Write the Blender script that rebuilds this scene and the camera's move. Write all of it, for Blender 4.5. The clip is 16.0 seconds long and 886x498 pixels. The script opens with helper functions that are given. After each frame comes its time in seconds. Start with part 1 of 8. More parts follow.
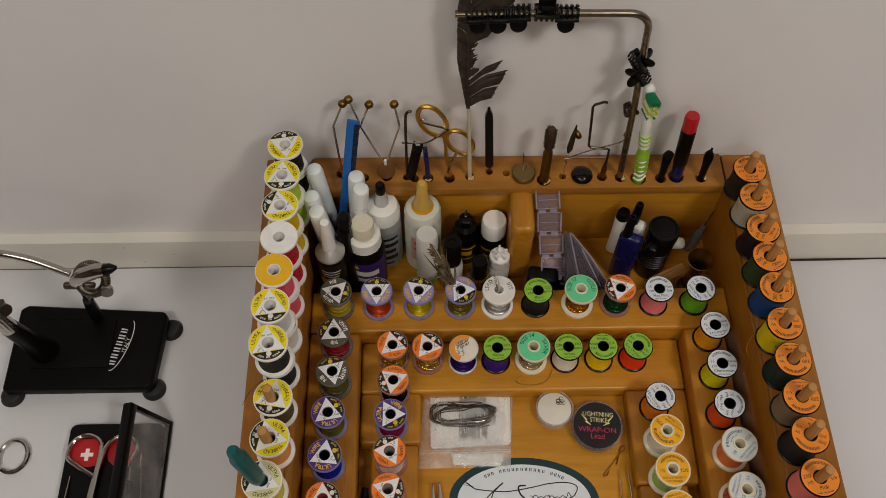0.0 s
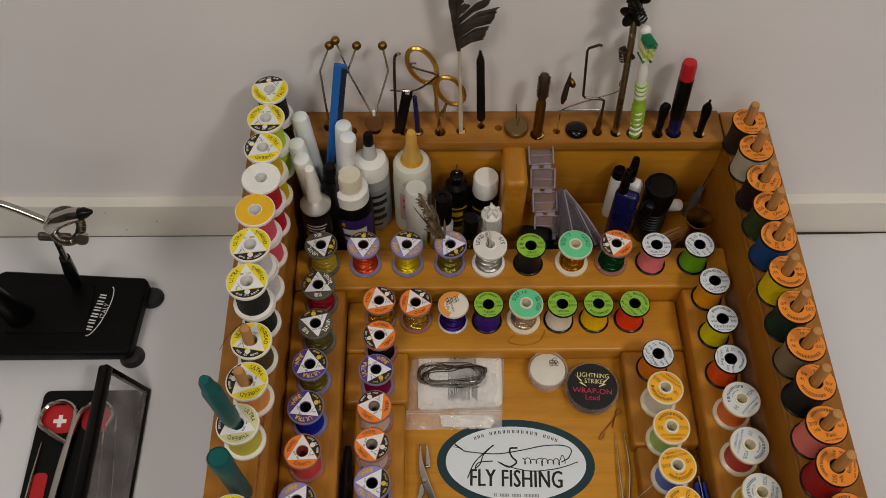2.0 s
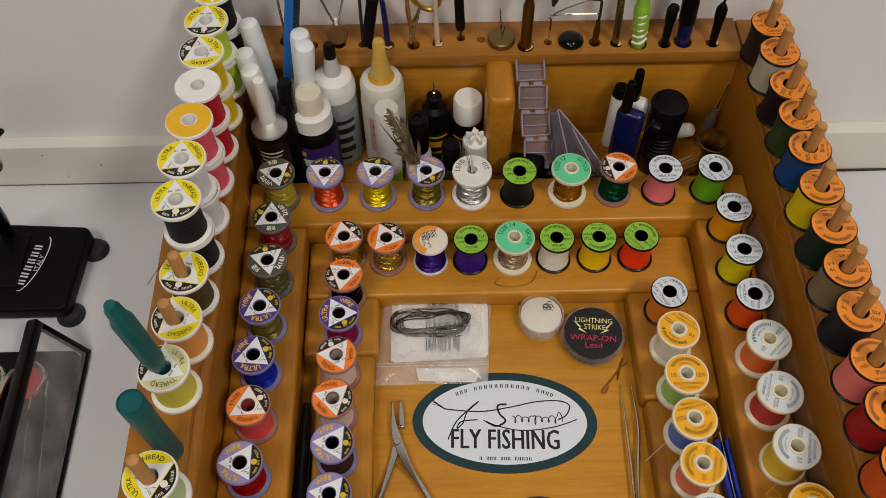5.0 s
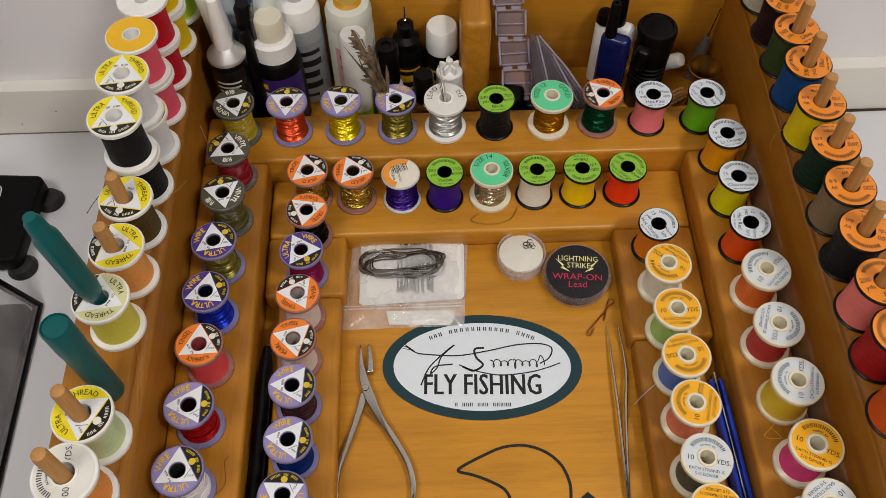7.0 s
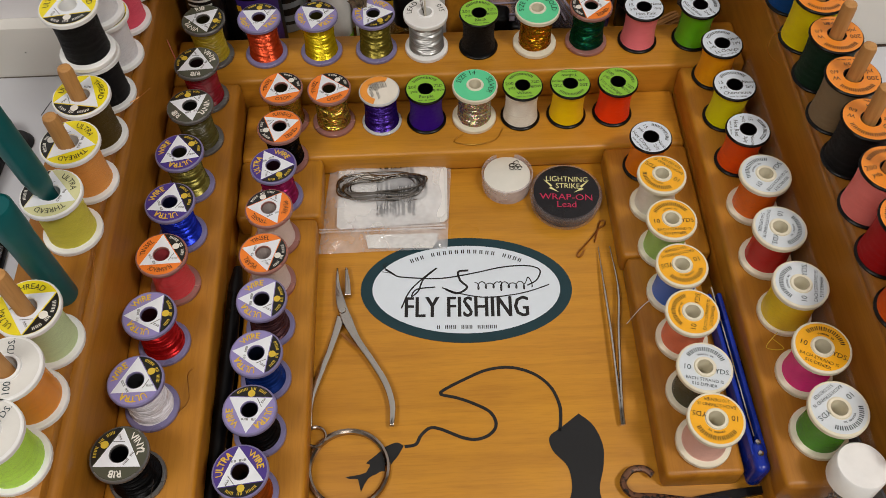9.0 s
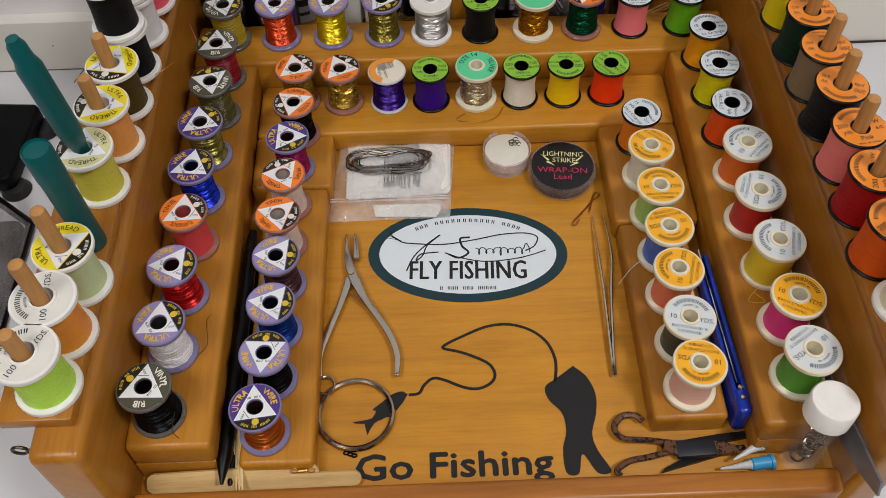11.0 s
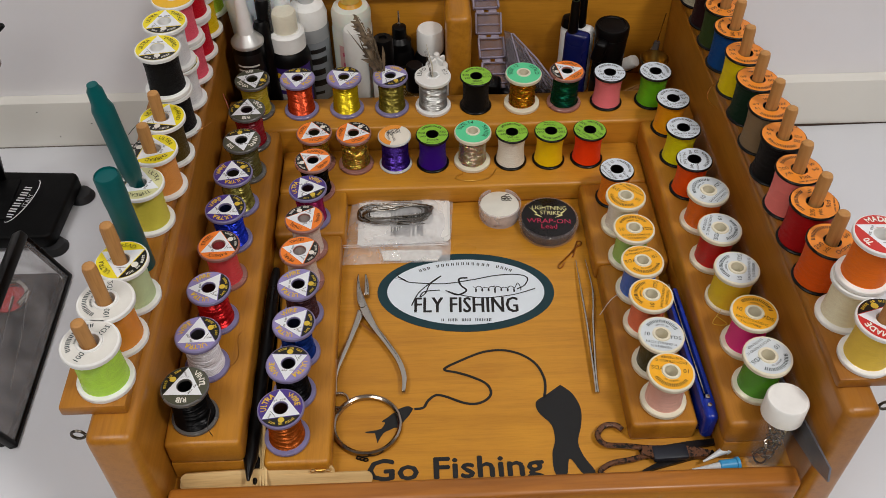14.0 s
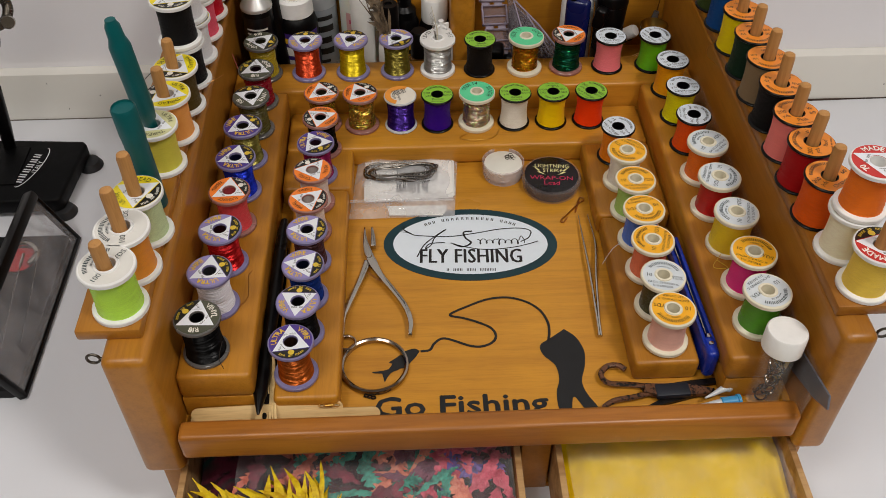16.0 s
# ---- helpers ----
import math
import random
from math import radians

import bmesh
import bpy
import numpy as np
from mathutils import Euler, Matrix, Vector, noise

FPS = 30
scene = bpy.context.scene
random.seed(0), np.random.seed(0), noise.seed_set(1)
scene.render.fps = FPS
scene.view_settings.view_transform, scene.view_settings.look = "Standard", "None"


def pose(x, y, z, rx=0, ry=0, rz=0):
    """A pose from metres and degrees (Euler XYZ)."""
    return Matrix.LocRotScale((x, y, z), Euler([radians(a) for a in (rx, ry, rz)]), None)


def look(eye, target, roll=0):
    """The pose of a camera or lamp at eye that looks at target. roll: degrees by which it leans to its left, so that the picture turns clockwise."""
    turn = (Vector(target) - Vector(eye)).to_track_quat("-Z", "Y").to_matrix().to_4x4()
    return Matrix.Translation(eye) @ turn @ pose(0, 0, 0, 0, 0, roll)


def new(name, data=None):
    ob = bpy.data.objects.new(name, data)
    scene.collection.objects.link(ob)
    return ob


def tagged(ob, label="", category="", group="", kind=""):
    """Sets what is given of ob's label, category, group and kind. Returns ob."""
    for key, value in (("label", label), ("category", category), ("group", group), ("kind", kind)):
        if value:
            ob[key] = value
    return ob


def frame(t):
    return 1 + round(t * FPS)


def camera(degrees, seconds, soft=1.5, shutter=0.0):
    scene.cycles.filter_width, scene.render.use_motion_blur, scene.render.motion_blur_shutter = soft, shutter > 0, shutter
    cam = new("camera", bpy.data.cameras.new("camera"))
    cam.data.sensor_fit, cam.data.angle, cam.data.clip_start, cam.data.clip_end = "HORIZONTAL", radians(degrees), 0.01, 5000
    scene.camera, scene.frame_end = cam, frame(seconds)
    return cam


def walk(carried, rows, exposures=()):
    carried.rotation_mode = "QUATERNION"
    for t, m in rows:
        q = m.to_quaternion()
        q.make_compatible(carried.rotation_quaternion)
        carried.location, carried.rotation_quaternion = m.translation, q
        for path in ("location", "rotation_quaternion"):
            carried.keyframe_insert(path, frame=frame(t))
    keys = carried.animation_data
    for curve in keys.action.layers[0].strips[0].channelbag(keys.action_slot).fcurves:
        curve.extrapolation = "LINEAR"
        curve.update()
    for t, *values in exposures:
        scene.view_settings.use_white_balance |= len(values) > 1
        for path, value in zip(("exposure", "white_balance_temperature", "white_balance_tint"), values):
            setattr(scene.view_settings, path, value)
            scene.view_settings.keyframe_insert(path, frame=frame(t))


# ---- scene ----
cam = camera(51.9, 16.0, 0.55)
PATH = [
    (0, (-0.08, -0.06, 0.765), (-0.051, 0.94, -0.967), 0.7),
    (0.5, (-0.081, -0.068, 0.749), (-0.05, 0.945, -0.976), 0.9),
    (1, (-0.079, -0.08, 0.732), (-0.048, 0.955, -0.979), 1.1),
    (1.5, (-0.075, -0.096, 0.721), (-0.043, 0.959, -0.977), 1.1),
    (2, (-0.073, -0.109, 0.703), (-0.039, 0.968, -0.981), 1.2),
    (2.5, (-0.063, -0.112, 0.682), (-0.039, 0.984, -0.99), 0.6),
    (3, (-0.06, -0.111, 0.669), (-0.04, 0.994, -0.997), 0.4),
    (3.2, (-0.057, -0.11, 0.664), (-0.044, 0.996, -1.003), 0.0),
    (5.5, (-0.048, -0.098, 0.566), (-0.023, 0.979, -1.119), -0.2),
    (6, (-0.044, -0.097, 0.552), (-0.013, 0.973, -1.137), -0.1),
    (6.5, (-0.038, -0.102, 0.537), (-0.008, 0.97, -1.151), -0.3),
    (7, (-0.034, -0.11, 0.524), (-0.006, 0.97, -1.159), -0.5),
    (7.5, (-0.032, -0.117, 0.51), (0.004, 0.969, -1.169), -0.2),
    (8, (-0.029, -0.125, 0.492), (0.007, 0.975, -1.178), -0.4),
    (8.5, (-0.027, -0.135, 0.474), (0.004, 0.967, -1.195), -0.8),
    (9, (-0.024, -0.144, 0.465), (0.004, 0.967, -1.198), -1.1),
    (9.5, (-0.025, -0.154, 0.461), (-0.001, 0.968, -1.194), -1.3),
    (10, (-0.026, -0.167, 0.459), (-0.005, 0.971, -1.185), -1.5),
    (10.2, (-0.0225, -0.172, 0.463), (-0.012, 0.961, -1.186), -1.9),
    (12.5, (-0.025, -0.245, 0.475), (0.006, 1.057, -1.042), -0.8),
    (13, (-0.026, -0.257, 0.483), (0.01, 1.071, -1.013), -0.7),
    (13.5, (-0.029, -0.27, 0.492), (0.015, 1.078, -0.985), -0.4),
    (14, (-0.034, -0.284, 0.494), (0.013, 1.084, -0.963), -0.4),
    (14.5, (-0.036, -0.299, 0.494), (0.012, 1.089, -0.946), -0.5),
    (15, (-0.037, -0.311, 0.489), (0.012, 1.091, -0.937), -0.5),
    (15.5, (-0.041, -0.319, 0.476), (0.015, 1.091, -0.941), -0.2),
    (16, (-0.042, -0.328, 0.468), (0.014, 1.075, -0.956), -0.1),
]
EXPOSURES = [(0, -1.02, 7000, 10), (3, -0.93, 6900, 10), (5.5, -0.65, 6750, 10), (6.5, -0.53, 6620, 10), (8, -0.55, 6550, 10), (12.5, -0.56, 6300, 10), (14, -0.57, 6350, 10), (16, -0.6, 6500, 10)]
walk(cam, [(t, look(eye, target, roll)) for t, eye, target, roll in PATH], EXPOSURES)

import colorsys

# ---- light ----
TABLE_Z, WALL_Y = -0.083, 0.424
FLOOR_Z, CEIL_Z = -0.83, 1.62

world = bpy.data.worlds.new("world")
scene.world = world
world.use_nodes = True
world.node_tree.nodes["Background"].inputs[0].default_value = (0.9, 0.93, 1.0, 1)
world.node_tree.nodes["Background"].inputs[1].default_value = 0.01


def main_and_fill_lamp(x, y, size, watts, colour):
    data = bpy.data.lights.new("main_and_fill_lamp", "AREA")
    data.shape, data.size, data.energy, data.color = "DISK", size, watts, colour
    lamp = new("main_and_fill_light", data)
    lamp.matrix_world = pose(x, y, CEIL_Z - 0.03)
    return lamp


# First lamp follows the wall shadows; the other two are added, unseen fills.
LAMPS = [(0.66, -0.52, 0.3, 20.8), (-0.62, -0.6, 0.6, 16.2), (0.0, -1.8, 0.8, 15.0)]
for lx, ly, ls, lw in LAMPS:
    main_and_fill_lamp(lx, ly, ls, lw, (1.0, 0.95, 0.89))


# ---- materials ----
def hexc(h):
    v = [int(h[i:i + 2], 16) / 255 for i in (0, 2, 4)]
    return tuple(c / 12.92 if c <= 0.04045 else ((c + 0.055) / 1.055) ** 2.4 for c in v) + (1.0,)


def material(name):
    m = bpy.data.materials.new(name)
    m.use_nodes = True
    nt = m.node_tree
    return m, nt, nt.nodes["Principled BSDF"]


def link(nt, a, ai, b, bi):
    nt.links.new(a.outputs[ai], b.inputs[bi])


def ramp(nt, stops):
    r = nt.nodes.new("ShaderNodeValToRGB")
    e = r.color_ramp.elements
    while len(e) < len(stops):
        e.new(0.5)
    for el, (p, c) in zip(e, stops):
        el.position, el.color = p, c
    return r


def coords(nt, scale=(1, 1, 1), kind="Object"):
    tc = nt.nodes.new("ShaderNodeTexCoord")
    mp = nt.nodes.new("ShaderNodeMapping")
    mp.inputs["Scale"].default_value = scale
    link(nt, tc, kind, mp, 0)
    return mp


def noise_tex(nt, vec, scale, detail=4, rough=0.6, dist=0.0):
    n = nt.nodes.new("ShaderNodeTexNoise")
    n.inputs["Scale"].default_value, n.inputs["Detail"].default_value = scale, detail
    n.inputs["Roughness"].default_value, n.inputs["Distortion"].default_value = rough, dist
    link(nt, vec, 0, n, "Vector")
    return n


def mix(nt, a, b, fac, mode="MIX"):
    """Mixes two colours; each of a, b, fac is a value or (node, output)."""
    m = nt.nodes.new("ShaderNodeMix")
    m.data_type, m.blend_type = "RGBA", mode
    for key, v in ((0, fac), (6, a), (7, b)):
        if isinstance(v, tuple) and len(v) == 2:
            nt.links.new(v[0].outputs[v[1]], m.inputs[key])
        else:
            m.inputs[key].default_value = v
    return m


def bump(nt, bsdf, height, strength, distance):
    b = nt.nodes.new("ShaderNodeBump")
    b.inputs["Strength"].default_value, b.inputs["Distance"].default_value = strength, distance
    nt.links.new(height[0].outputs[height[1]], b.inputs["Height"])
    link(nt, b, 0, bsdf, "Normal")
    return b


def wood(name, light, dark, axis="X", rough=0.34, figure=14.0, coat=0.25):
    """Varnished softwood: long grain, fine pores, broad stains."""
    m, nt, b = material(name)
    s = {"X": (0.07, 1, 1), "Y": (1, 0.07, 1), "Z": (1, 1, 0.07)}[axis]
    mp = coords(nt, s)
    broad = noise_tex(nt, mp, figure, 3, 0.5, 0.8)
    fine = noise_tex(nt, mp, 260, 5, 0.65)
    blot = noise_tex(nt, coords(nt), 9, 4, 0.6)
    r = ramp(nt, [(0.3, hexc(dark)), (0.52, hexc(light)), (0.7, hexc(light))])
    link(nt, broad, 0, r, 0)
    wave = nt.nodes.new("ShaderNodeTexWave")
    wave.wave_type, wave.bands_direction = "BANDS", "DIAGONAL"
    wave.inputs["Scale"].default_value, wave.inputs["Distortion"].default_value = 28, 9
    wave.inputs["Detail"].default_value, wave.inputs["Detail Scale"].default_value = 3, 1.2
    link(nt, mp, 0, wave, 0)
    wr = ramp(nt, [(0.0, (0.62, 0.52, 0.42, 1)), (0.5, (1, 1, 1, 1))])
    link(nt, wave, 1, wr, 0)
    c1 = mix(nt, (r, 0), (wr, 0), 0.13, "MULTIPLY")
    fr = ramp(nt, [(0.32, (0.6, 0.52, 0.44, 1)), (0.55, (1, 1, 1, 1))])
    link(nt, fine, 0, fr, 0)
    c2 = mix(nt, (c1, 2), (fr, 0), 0.36, "MULTIPLY")
    streak = noise_tex(nt, mp, 1000, 3, 0.6)
    sr = ramp(nt, [(0.34, (0.66, 0.56, 0.46, 1)), (0.5, (1, 1, 1, 1))])
    link(nt, streak, 0, sr, 0)
    c2 = mix(nt, (c2, 2), (sr, 0), 0.22, "MULTIPLY")
    br = ramp(nt, [(0.32, (0.72, 0.63, 0.54, 1)), (0.6, (1.04, 1.04, 1.0, 1))])
    link(nt, blot, 0, br, 0)
    c3 = mix(nt, (c2, 2), (br, 0), 0.5, "MULTIPLY")
    flecks = nt.nodes.new("ShaderNodeTexVoronoi")
    flecks.inputs["Scale"].default_value = 55
    link(nt, mp, 0, flecks, "Vector")
    fk = ramp(nt, [(0.03, (0.55, 0.42, 0.3, 1)), (0.12, (1, 1, 1, 1))])
    link(nt, flecks, 0, fk, 0)
    c3 = mix(nt, (c3, 2), (fk, 0), 0.3, "MULTIPLY")
    link(nt, c3, 2, b, "Base Color")
    rr = ramp(nt, [(0.3, (rough + 0.14,) * 3 + (1,)), (0.7, (rough - 0.06,) * 3 + (1,))])
    link(nt, blot, 0, rr, 0)
    link(nt, rr, 0, b, "Roughness")
    b.inputs["Coat Weight"].default_value, b.inputs["Coat Roughness"].default_value = coat * 0.8, 0.3
    b.inputs["Specular IOR Level"].default_value = 0.34
    dents = noise_tex(nt, coords(nt), 70, 2, 0.5)
    both = mix(nt, (fine, 0), (dents, 0), 0.5)
    bump(nt, b, (both, 2), 0.16, 0.0009)
    return m


def plain(name, colour, rough=0.45, metal=0.0, grain=0.06, scale=120, relief=0.05, depth=0.0004, **more):
    """Plastic, paint or metal with slight mottling and fine relief."""
    m, nt, b = material(name)
    n = noise_tex(nt, coords(nt), scale, 4, 0.6)
    big = noise_tex(nt, coords(nt), scale / 9, 3, 0.6)
    c = hexc(colour)
    lo = tuple(v * (1 - 2.2 * grain) for v in c[:3]) + (1,)
    hi = tuple(min(1, v * (1 + grain)) for v in c[:3]) + (1,)
    r = ramp(nt, [(0.32, lo), (0.6, hi)])
    mx = mix(nt, (n, 1), (big, 1), 0.6)
    link(nt, mx, 2, r, 0)
    link(nt, r, 0, b, "Base Color")
    rr = ramp(nt, [(0.3, (min(1, rough + 0.1),) * 3 + (1,)), (0.7, (max(0.03, rough - 0.06),) * 3 + (1,))])
    link(nt, big, 0, rr, 0)
    link(nt, rr, 0, b, "Roughness")
    b.inputs["Metallic"].default_value = metal
    bump(nt, b, (n, 0), relief, depth)
    for k, v in more.items():
        b.inputs[k.replace("_", " ")].default_value = v
    return m


def clear(name, colour="ffffff", rough=0.08, weight=0.92, ior=1.3):
    m, nt, b = material(name)
    b.inputs["Base Color"].default_value = hexc(colour)
    b.inputs["Transmission Weight"].default_value, b.inputs["IOR"].default_value = weight, ior
    n = noise_tex(nt, coords(nt), 60, 3)
    r = ramp(nt, [(0.35, (rough,) * 3 + (1,)), (0.7, (rough + 0.12,) * 3 + (1,))])
    link(nt, n, 0, r, 0)
    link(nt, r, 0, b, "Roughness")
    return m


def film_mat(name, colour="ffffff", opacity=0.18, rough=0.12):
    """Thin clear film: mostly open, with a gloss of its own."""
    m, nt, b = material(name)
    b.inputs["Base Color"].default_value = hexc(colour)
    n = noise_tex(nt, coords(nt), 45, 3, 0.6)
    r = ramp(nt, [(0.35, (opacity * 0.6,) * 3 + (1,)), (0.7, (min(1, opacity * 1.5),) * 3 + (1,))])
    link(nt, n, 0, r, 0)
    link(nt, r, 0, b, "Alpha")
    b.inputs["Roughness"].default_value = rough
    bump(nt, b, (n, 0), 0.5, 0.002)
    return m


THREADS = {}


def thread_mat(colour, kind="thread"):
    """Wound yarn, floss, wire, tinsel or vinyl cord: fine turns round the spool's axis."""
    key = (colour, kind)
    if key in THREADS:
        return THREADS[key]
    m, nt, b = material(kind + "_winding")
    pitch, rough, metal, twist = {"thread": (1500, 0.5, 0.0, 2.0), "floss": (1300, 0.27, 0.0, 4.0), "wire": (700, 0.27, 0.7, 0.9),
                                  "tinsel": (500, 0.24, 0.85, 4.0), "rib": (480, 0.22, 0.0, 2.5), "lead": (480, 0.33, 0.8, 3.0), "pearl": (900, 0.3, 0.0, 1.2)}[kind]
    info = nt.nodes.new("ShaderNodeObjectInfo")
    tc = nt.nodes.new("ShaderNodeTexCoord")
    shift = nt.nodes.new("ShaderNodeVectorMath")
    shift.operation = "ADD"
    nt.links.new(tc.outputs["Object"], shift.inputs[0])
    nt.links.new(info.outputs["Random"], shift.inputs[1])
    wv = nt.nodes.new("ShaderNodeTexWave")
    wv.wave_type, wv.bands_direction = "BANDS", "Z"
    wv.inputs["Scale"].default_value = pitch
    wv.inputs["Distortion"].default_value, wv.inputs["Detail"].default_value = twist, 2
    wv.inputs["Detail Scale"].default_value = 0.15
    link(nt, shift, 0, wv, 0)
    mp = nt.nodes.new("ShaderNodeMapping")
    mp.inputs["Scale"].default_value = (1, 1, 7)
    link(nt, shift, 0, mp, 0)
    n = noise_tex(nt, mp, 130, 4, 0.65)
    hue, sat, val = colorsys.rgb_to_hsv(*(int(colour[i:i + 2], 16) / 255 for i in (0, 2, 4)))
    if val > 0.25 and kind != "wire":
        sat, val = min(1, sat * 1.12), min(1, val * 1.14)
    c = hexc("".join("%02x" % round(255 * v) for v in colorsys.hsv_to_rgb(hue, sat, val)))
    lo = tuple(v * 0.8 for v in c[:3]) + (1,)
    hi = tuple(min(1, v * 1.15 + 0.004) for v in c[:3]) + (1,)
    r = ramp(nt, [(0.25, lo), (0.55, c), (0.8, hi)])
    mx = mix(nt, (wv, 0), (n, 0), 0.12 if kind == "wire" else 0.55)
    link(nt, mx, 2, r, 0)
    if kind == "tinsel":
        vo = nt.nodes.new("ShaderNodeTexVoronoi")
        vo.inputs["Scale"].default_value = 1500
        link(nt, shift, 0, vo, "Vector")
        hs = nt.nodes.new("ShaderNodeMix")
        hs.data_type, hs.blend_type = "RGBA", "OVERLAY"
        hs.inputs[0].default_value = 0.55
        link(nt, r, 0, hs, 6)
        link(nt, vo, 1, hs, 7)
        link(nt, hs, 2, b, "Base Color")
        mx = mix(nt, (mx, 2), (vo, 1), 0.88)
    else:
        link(nt, r, 0, b, "Base Color")
    b.inputs["Roughness"].default_value, b.inputs["Metallic"].default_value = rough, metal
    b.inputs["Specular IOR Level"].default_value = 0.12 if kind == "thread" else 0.6 if kind == "floss" else 0.45
    if kind in ("thread", "floss"):
        b.inputs["Sheen Weight"].default_value, b.inputs["Sheen Roughness"].default_value = 0.03, 0.4
    bump(nt, b, (mx, 2), 0.5 if kind in ("thread", "floss") else 1.0 if kind == "tinsel" else 0.2 if kind == "wire" else 0.4 if kind == "lead" else 0.8, 0.0006 if kind == "tinsel" else 0.0003)
    THREADS[key] = m
    return m


PAPERS = {}


def paper(colour, rough=0.4):
    if (colour, rough) not in PAPERS:
        PAPERS[(colour, rough)] = plain("printed_paper", colour, rough, 0, 0.035, 300, 0.03)
    return PAPERS[(colour, rough)]


PINE_X = wood("pine_long_x", "c98c2a", "a66f1e", "X", 0.34)
PINE_Y = wood("pine_long_y", "c68829", "a2691b", "Y", 0.34)
BOARD = wood("pine_board", "ca8e2a", "ae751e", "X", 0.33, 12.0, 0.3)
LIP = wood("pine_lip", "b0702a", "7a4618", "X", 0.36, 40.0, 0.3)
SHELF = wood("pine_shelf", "b2792e", "86561f", "X", 0.4, 18)
SIDE = wood("pine_side", "b97c28", "955e19", "Y", 0.33, 10, 0.35)
DOWEL = wood("dowel_wood", "c9965a", "b07e48", "Z", 0.5, 60, 0.0)
RAWPINE = wood("raw_wood", "e6c992", "d3ad6c", "X", 0.6, 30, 0.0)
PLY = wood("plywood", "c9a372", "9a7040", "X", 0.6, 60, 0.0)
WALLPAINT = plain("wall_paint", "f0eff3", 0.7, 0, 0.012, 30, 0.08, 0.001)
# Unseen ceiling, far walls and floor: tones darkened to hold down bounce light.
CEILPAINT = plain("ceiling_paint", "bdbab4", 0.8, 0, 0.02, 10, 0.05, 0.001)
FARPAINT = plain("dimmed_far_wall", "736a5e", 0.8, 0, 0.02, 10, 0.05, 0.001)
DARKFLOOR = wood("dark_floor", "5a4030", "3c2a1e", "X", 0.5, 8, 0.0)
SKIRTPAINT = plain("skirting_paint", "e5e3dc", 0.45, 0, 0.015, 30, 0.05, 0.0006)
COUNTER = plain("counter_laminate", "e0e2e8", 0.45, 0, 0.012, 14, 0.03, 0.0004)
WHITE = plain("white_plastic", "f0f0ee", 0.38)
CREAM = plain("cream_plastic", "e6dfc8", 0.4)
BLACK = plain("black_plastic", "070607", 0.32, 0, 0.2, Specular_IOR_Level=0.22)
GREYPURPLE = plain("lilac_plastic", "857ea8", 0.3, Transmission_Weight=0.08)
SMOKE = plain("smoky_plastic", "7d7a78", 0.25, Transmission_Weight=0.45)
ROSE = plain("rosy_clear_plastic", "c98f86", 0.25, Transmission_Weight=0.5)
PALEPLASTIC = plain("milky_plastic", "dcdfe0", 0.3, Transmission_Weight=0.25)
STEEL = plain("steel", "bdb8b0", 0.13, 1.0, 0.05, 90)
DARKSTEEL = plain("dark_steel", "5c564e", 0.35, 1.0, 0.1, 90)
NICKEL = plain("warm_nickel", "a2968a", 0.14, 1.0, 0.08, 90)
BRASS = plain("brass", "dcb25a", 0.3, 1.0, 0.12, 70)
OLDBRASS = plain("old_brass", "7d5f2c", 0.38, 1.0, 0.2, 70)
INK = plain("black_ink", "151313", 0.5, 0, 0.1)


# ---- builders ----
def part(name, bm, mat, parent=None, label="", smooth=True):
    me = bpy.data.meshes.new(name)
    bm.to_mesh(me)
    bm.free()
    return part_of(name, me, mat, parent, label, smooth)


def part_of(name, me, mat, parent=None, label="", smooth=True):
    if mat and not me.materials:
        me.materials.append(mat)
    if smooth and not me.get("done"):
        me.shade_smooth()
        me.set_sharp_from_angle(angle=radians(38))
    ob = new(name, me)
    if parent:
        ob.parent = parent
    if label:
        ob["label"] = label
    return ob


def empty(name, m=None):
    ob = new(name)
    ob.empty_display_size = 0.01
    if m is not None:
        ob.matrix_basis = m
    return ob


def box(bm, x0, x1, y0, y1, z0, z1, bev=0.0, seg=2, m=None):
    g = bmesh.ops.create_cube(bm, size=1.0)
    for v in g["verts"]:
        v.co = Vector(((x0, x1)[v.co.x > 0], (y0, y1)[v.co.y > 0], (z0, z1)[v.co.z > 0]))
    vs = g["verts"]
    if bev:
        es = list({e for v in vs for e in v.link_edges})
        r = bmesh.ops.bevel(bm, geom=es, offset=bev, segments=seg, profile=0.5, affect="EDGES")
        vs = list({v for f in r["faces"] for v in f.verts} | {v for v in vs if v.is_valid})
    if m is not None:
        bmesh.ops.transform(bm, matrix=m, verts=vs)
    return bm


def boxed(*a, **k):
    return box(bmesh.new(), *a, **k)


def lathe(bm, profile, segs=28, m=None, closed=False):
    """Turns (r, z) points round z. Ends on the axis (r = 0) close the shape; closed joins last to first."""
    rings = []
    for r, z in profile:
        if r < 1e-7:
            rings.append([bm.verts.new((0, 0, z))])
        else:
            rings.append([bm.verts.new((r * math.cos(2 * math.pi * i / segs), r * math.sin(2 * math.pi * i / segs), z)) for i in range(segs)])
    pairs = list(zip(rings, rings[1:])) + ([(rings[-1], rings[0])] if closed else [])
    for a, b in pairs:
        for i in range(segs):
            j = (i + 1) % segs
            if len(a) == 1 and len(b) == 1:
                continue
            if len(a) == 1:
                bm.faces.new((a[0], b[j], b[i]))
            elif len(b) == 1:
                bm.faces.new((a[i], a[j], b[0]))
            else:
                bm.faces.new((a[i], a[j], b[j], b[i]))
    if m is not None:
        bmesh.ops.transform(bm, matrix=m, verts=[v for ring in rings for v in ring])
    return bm


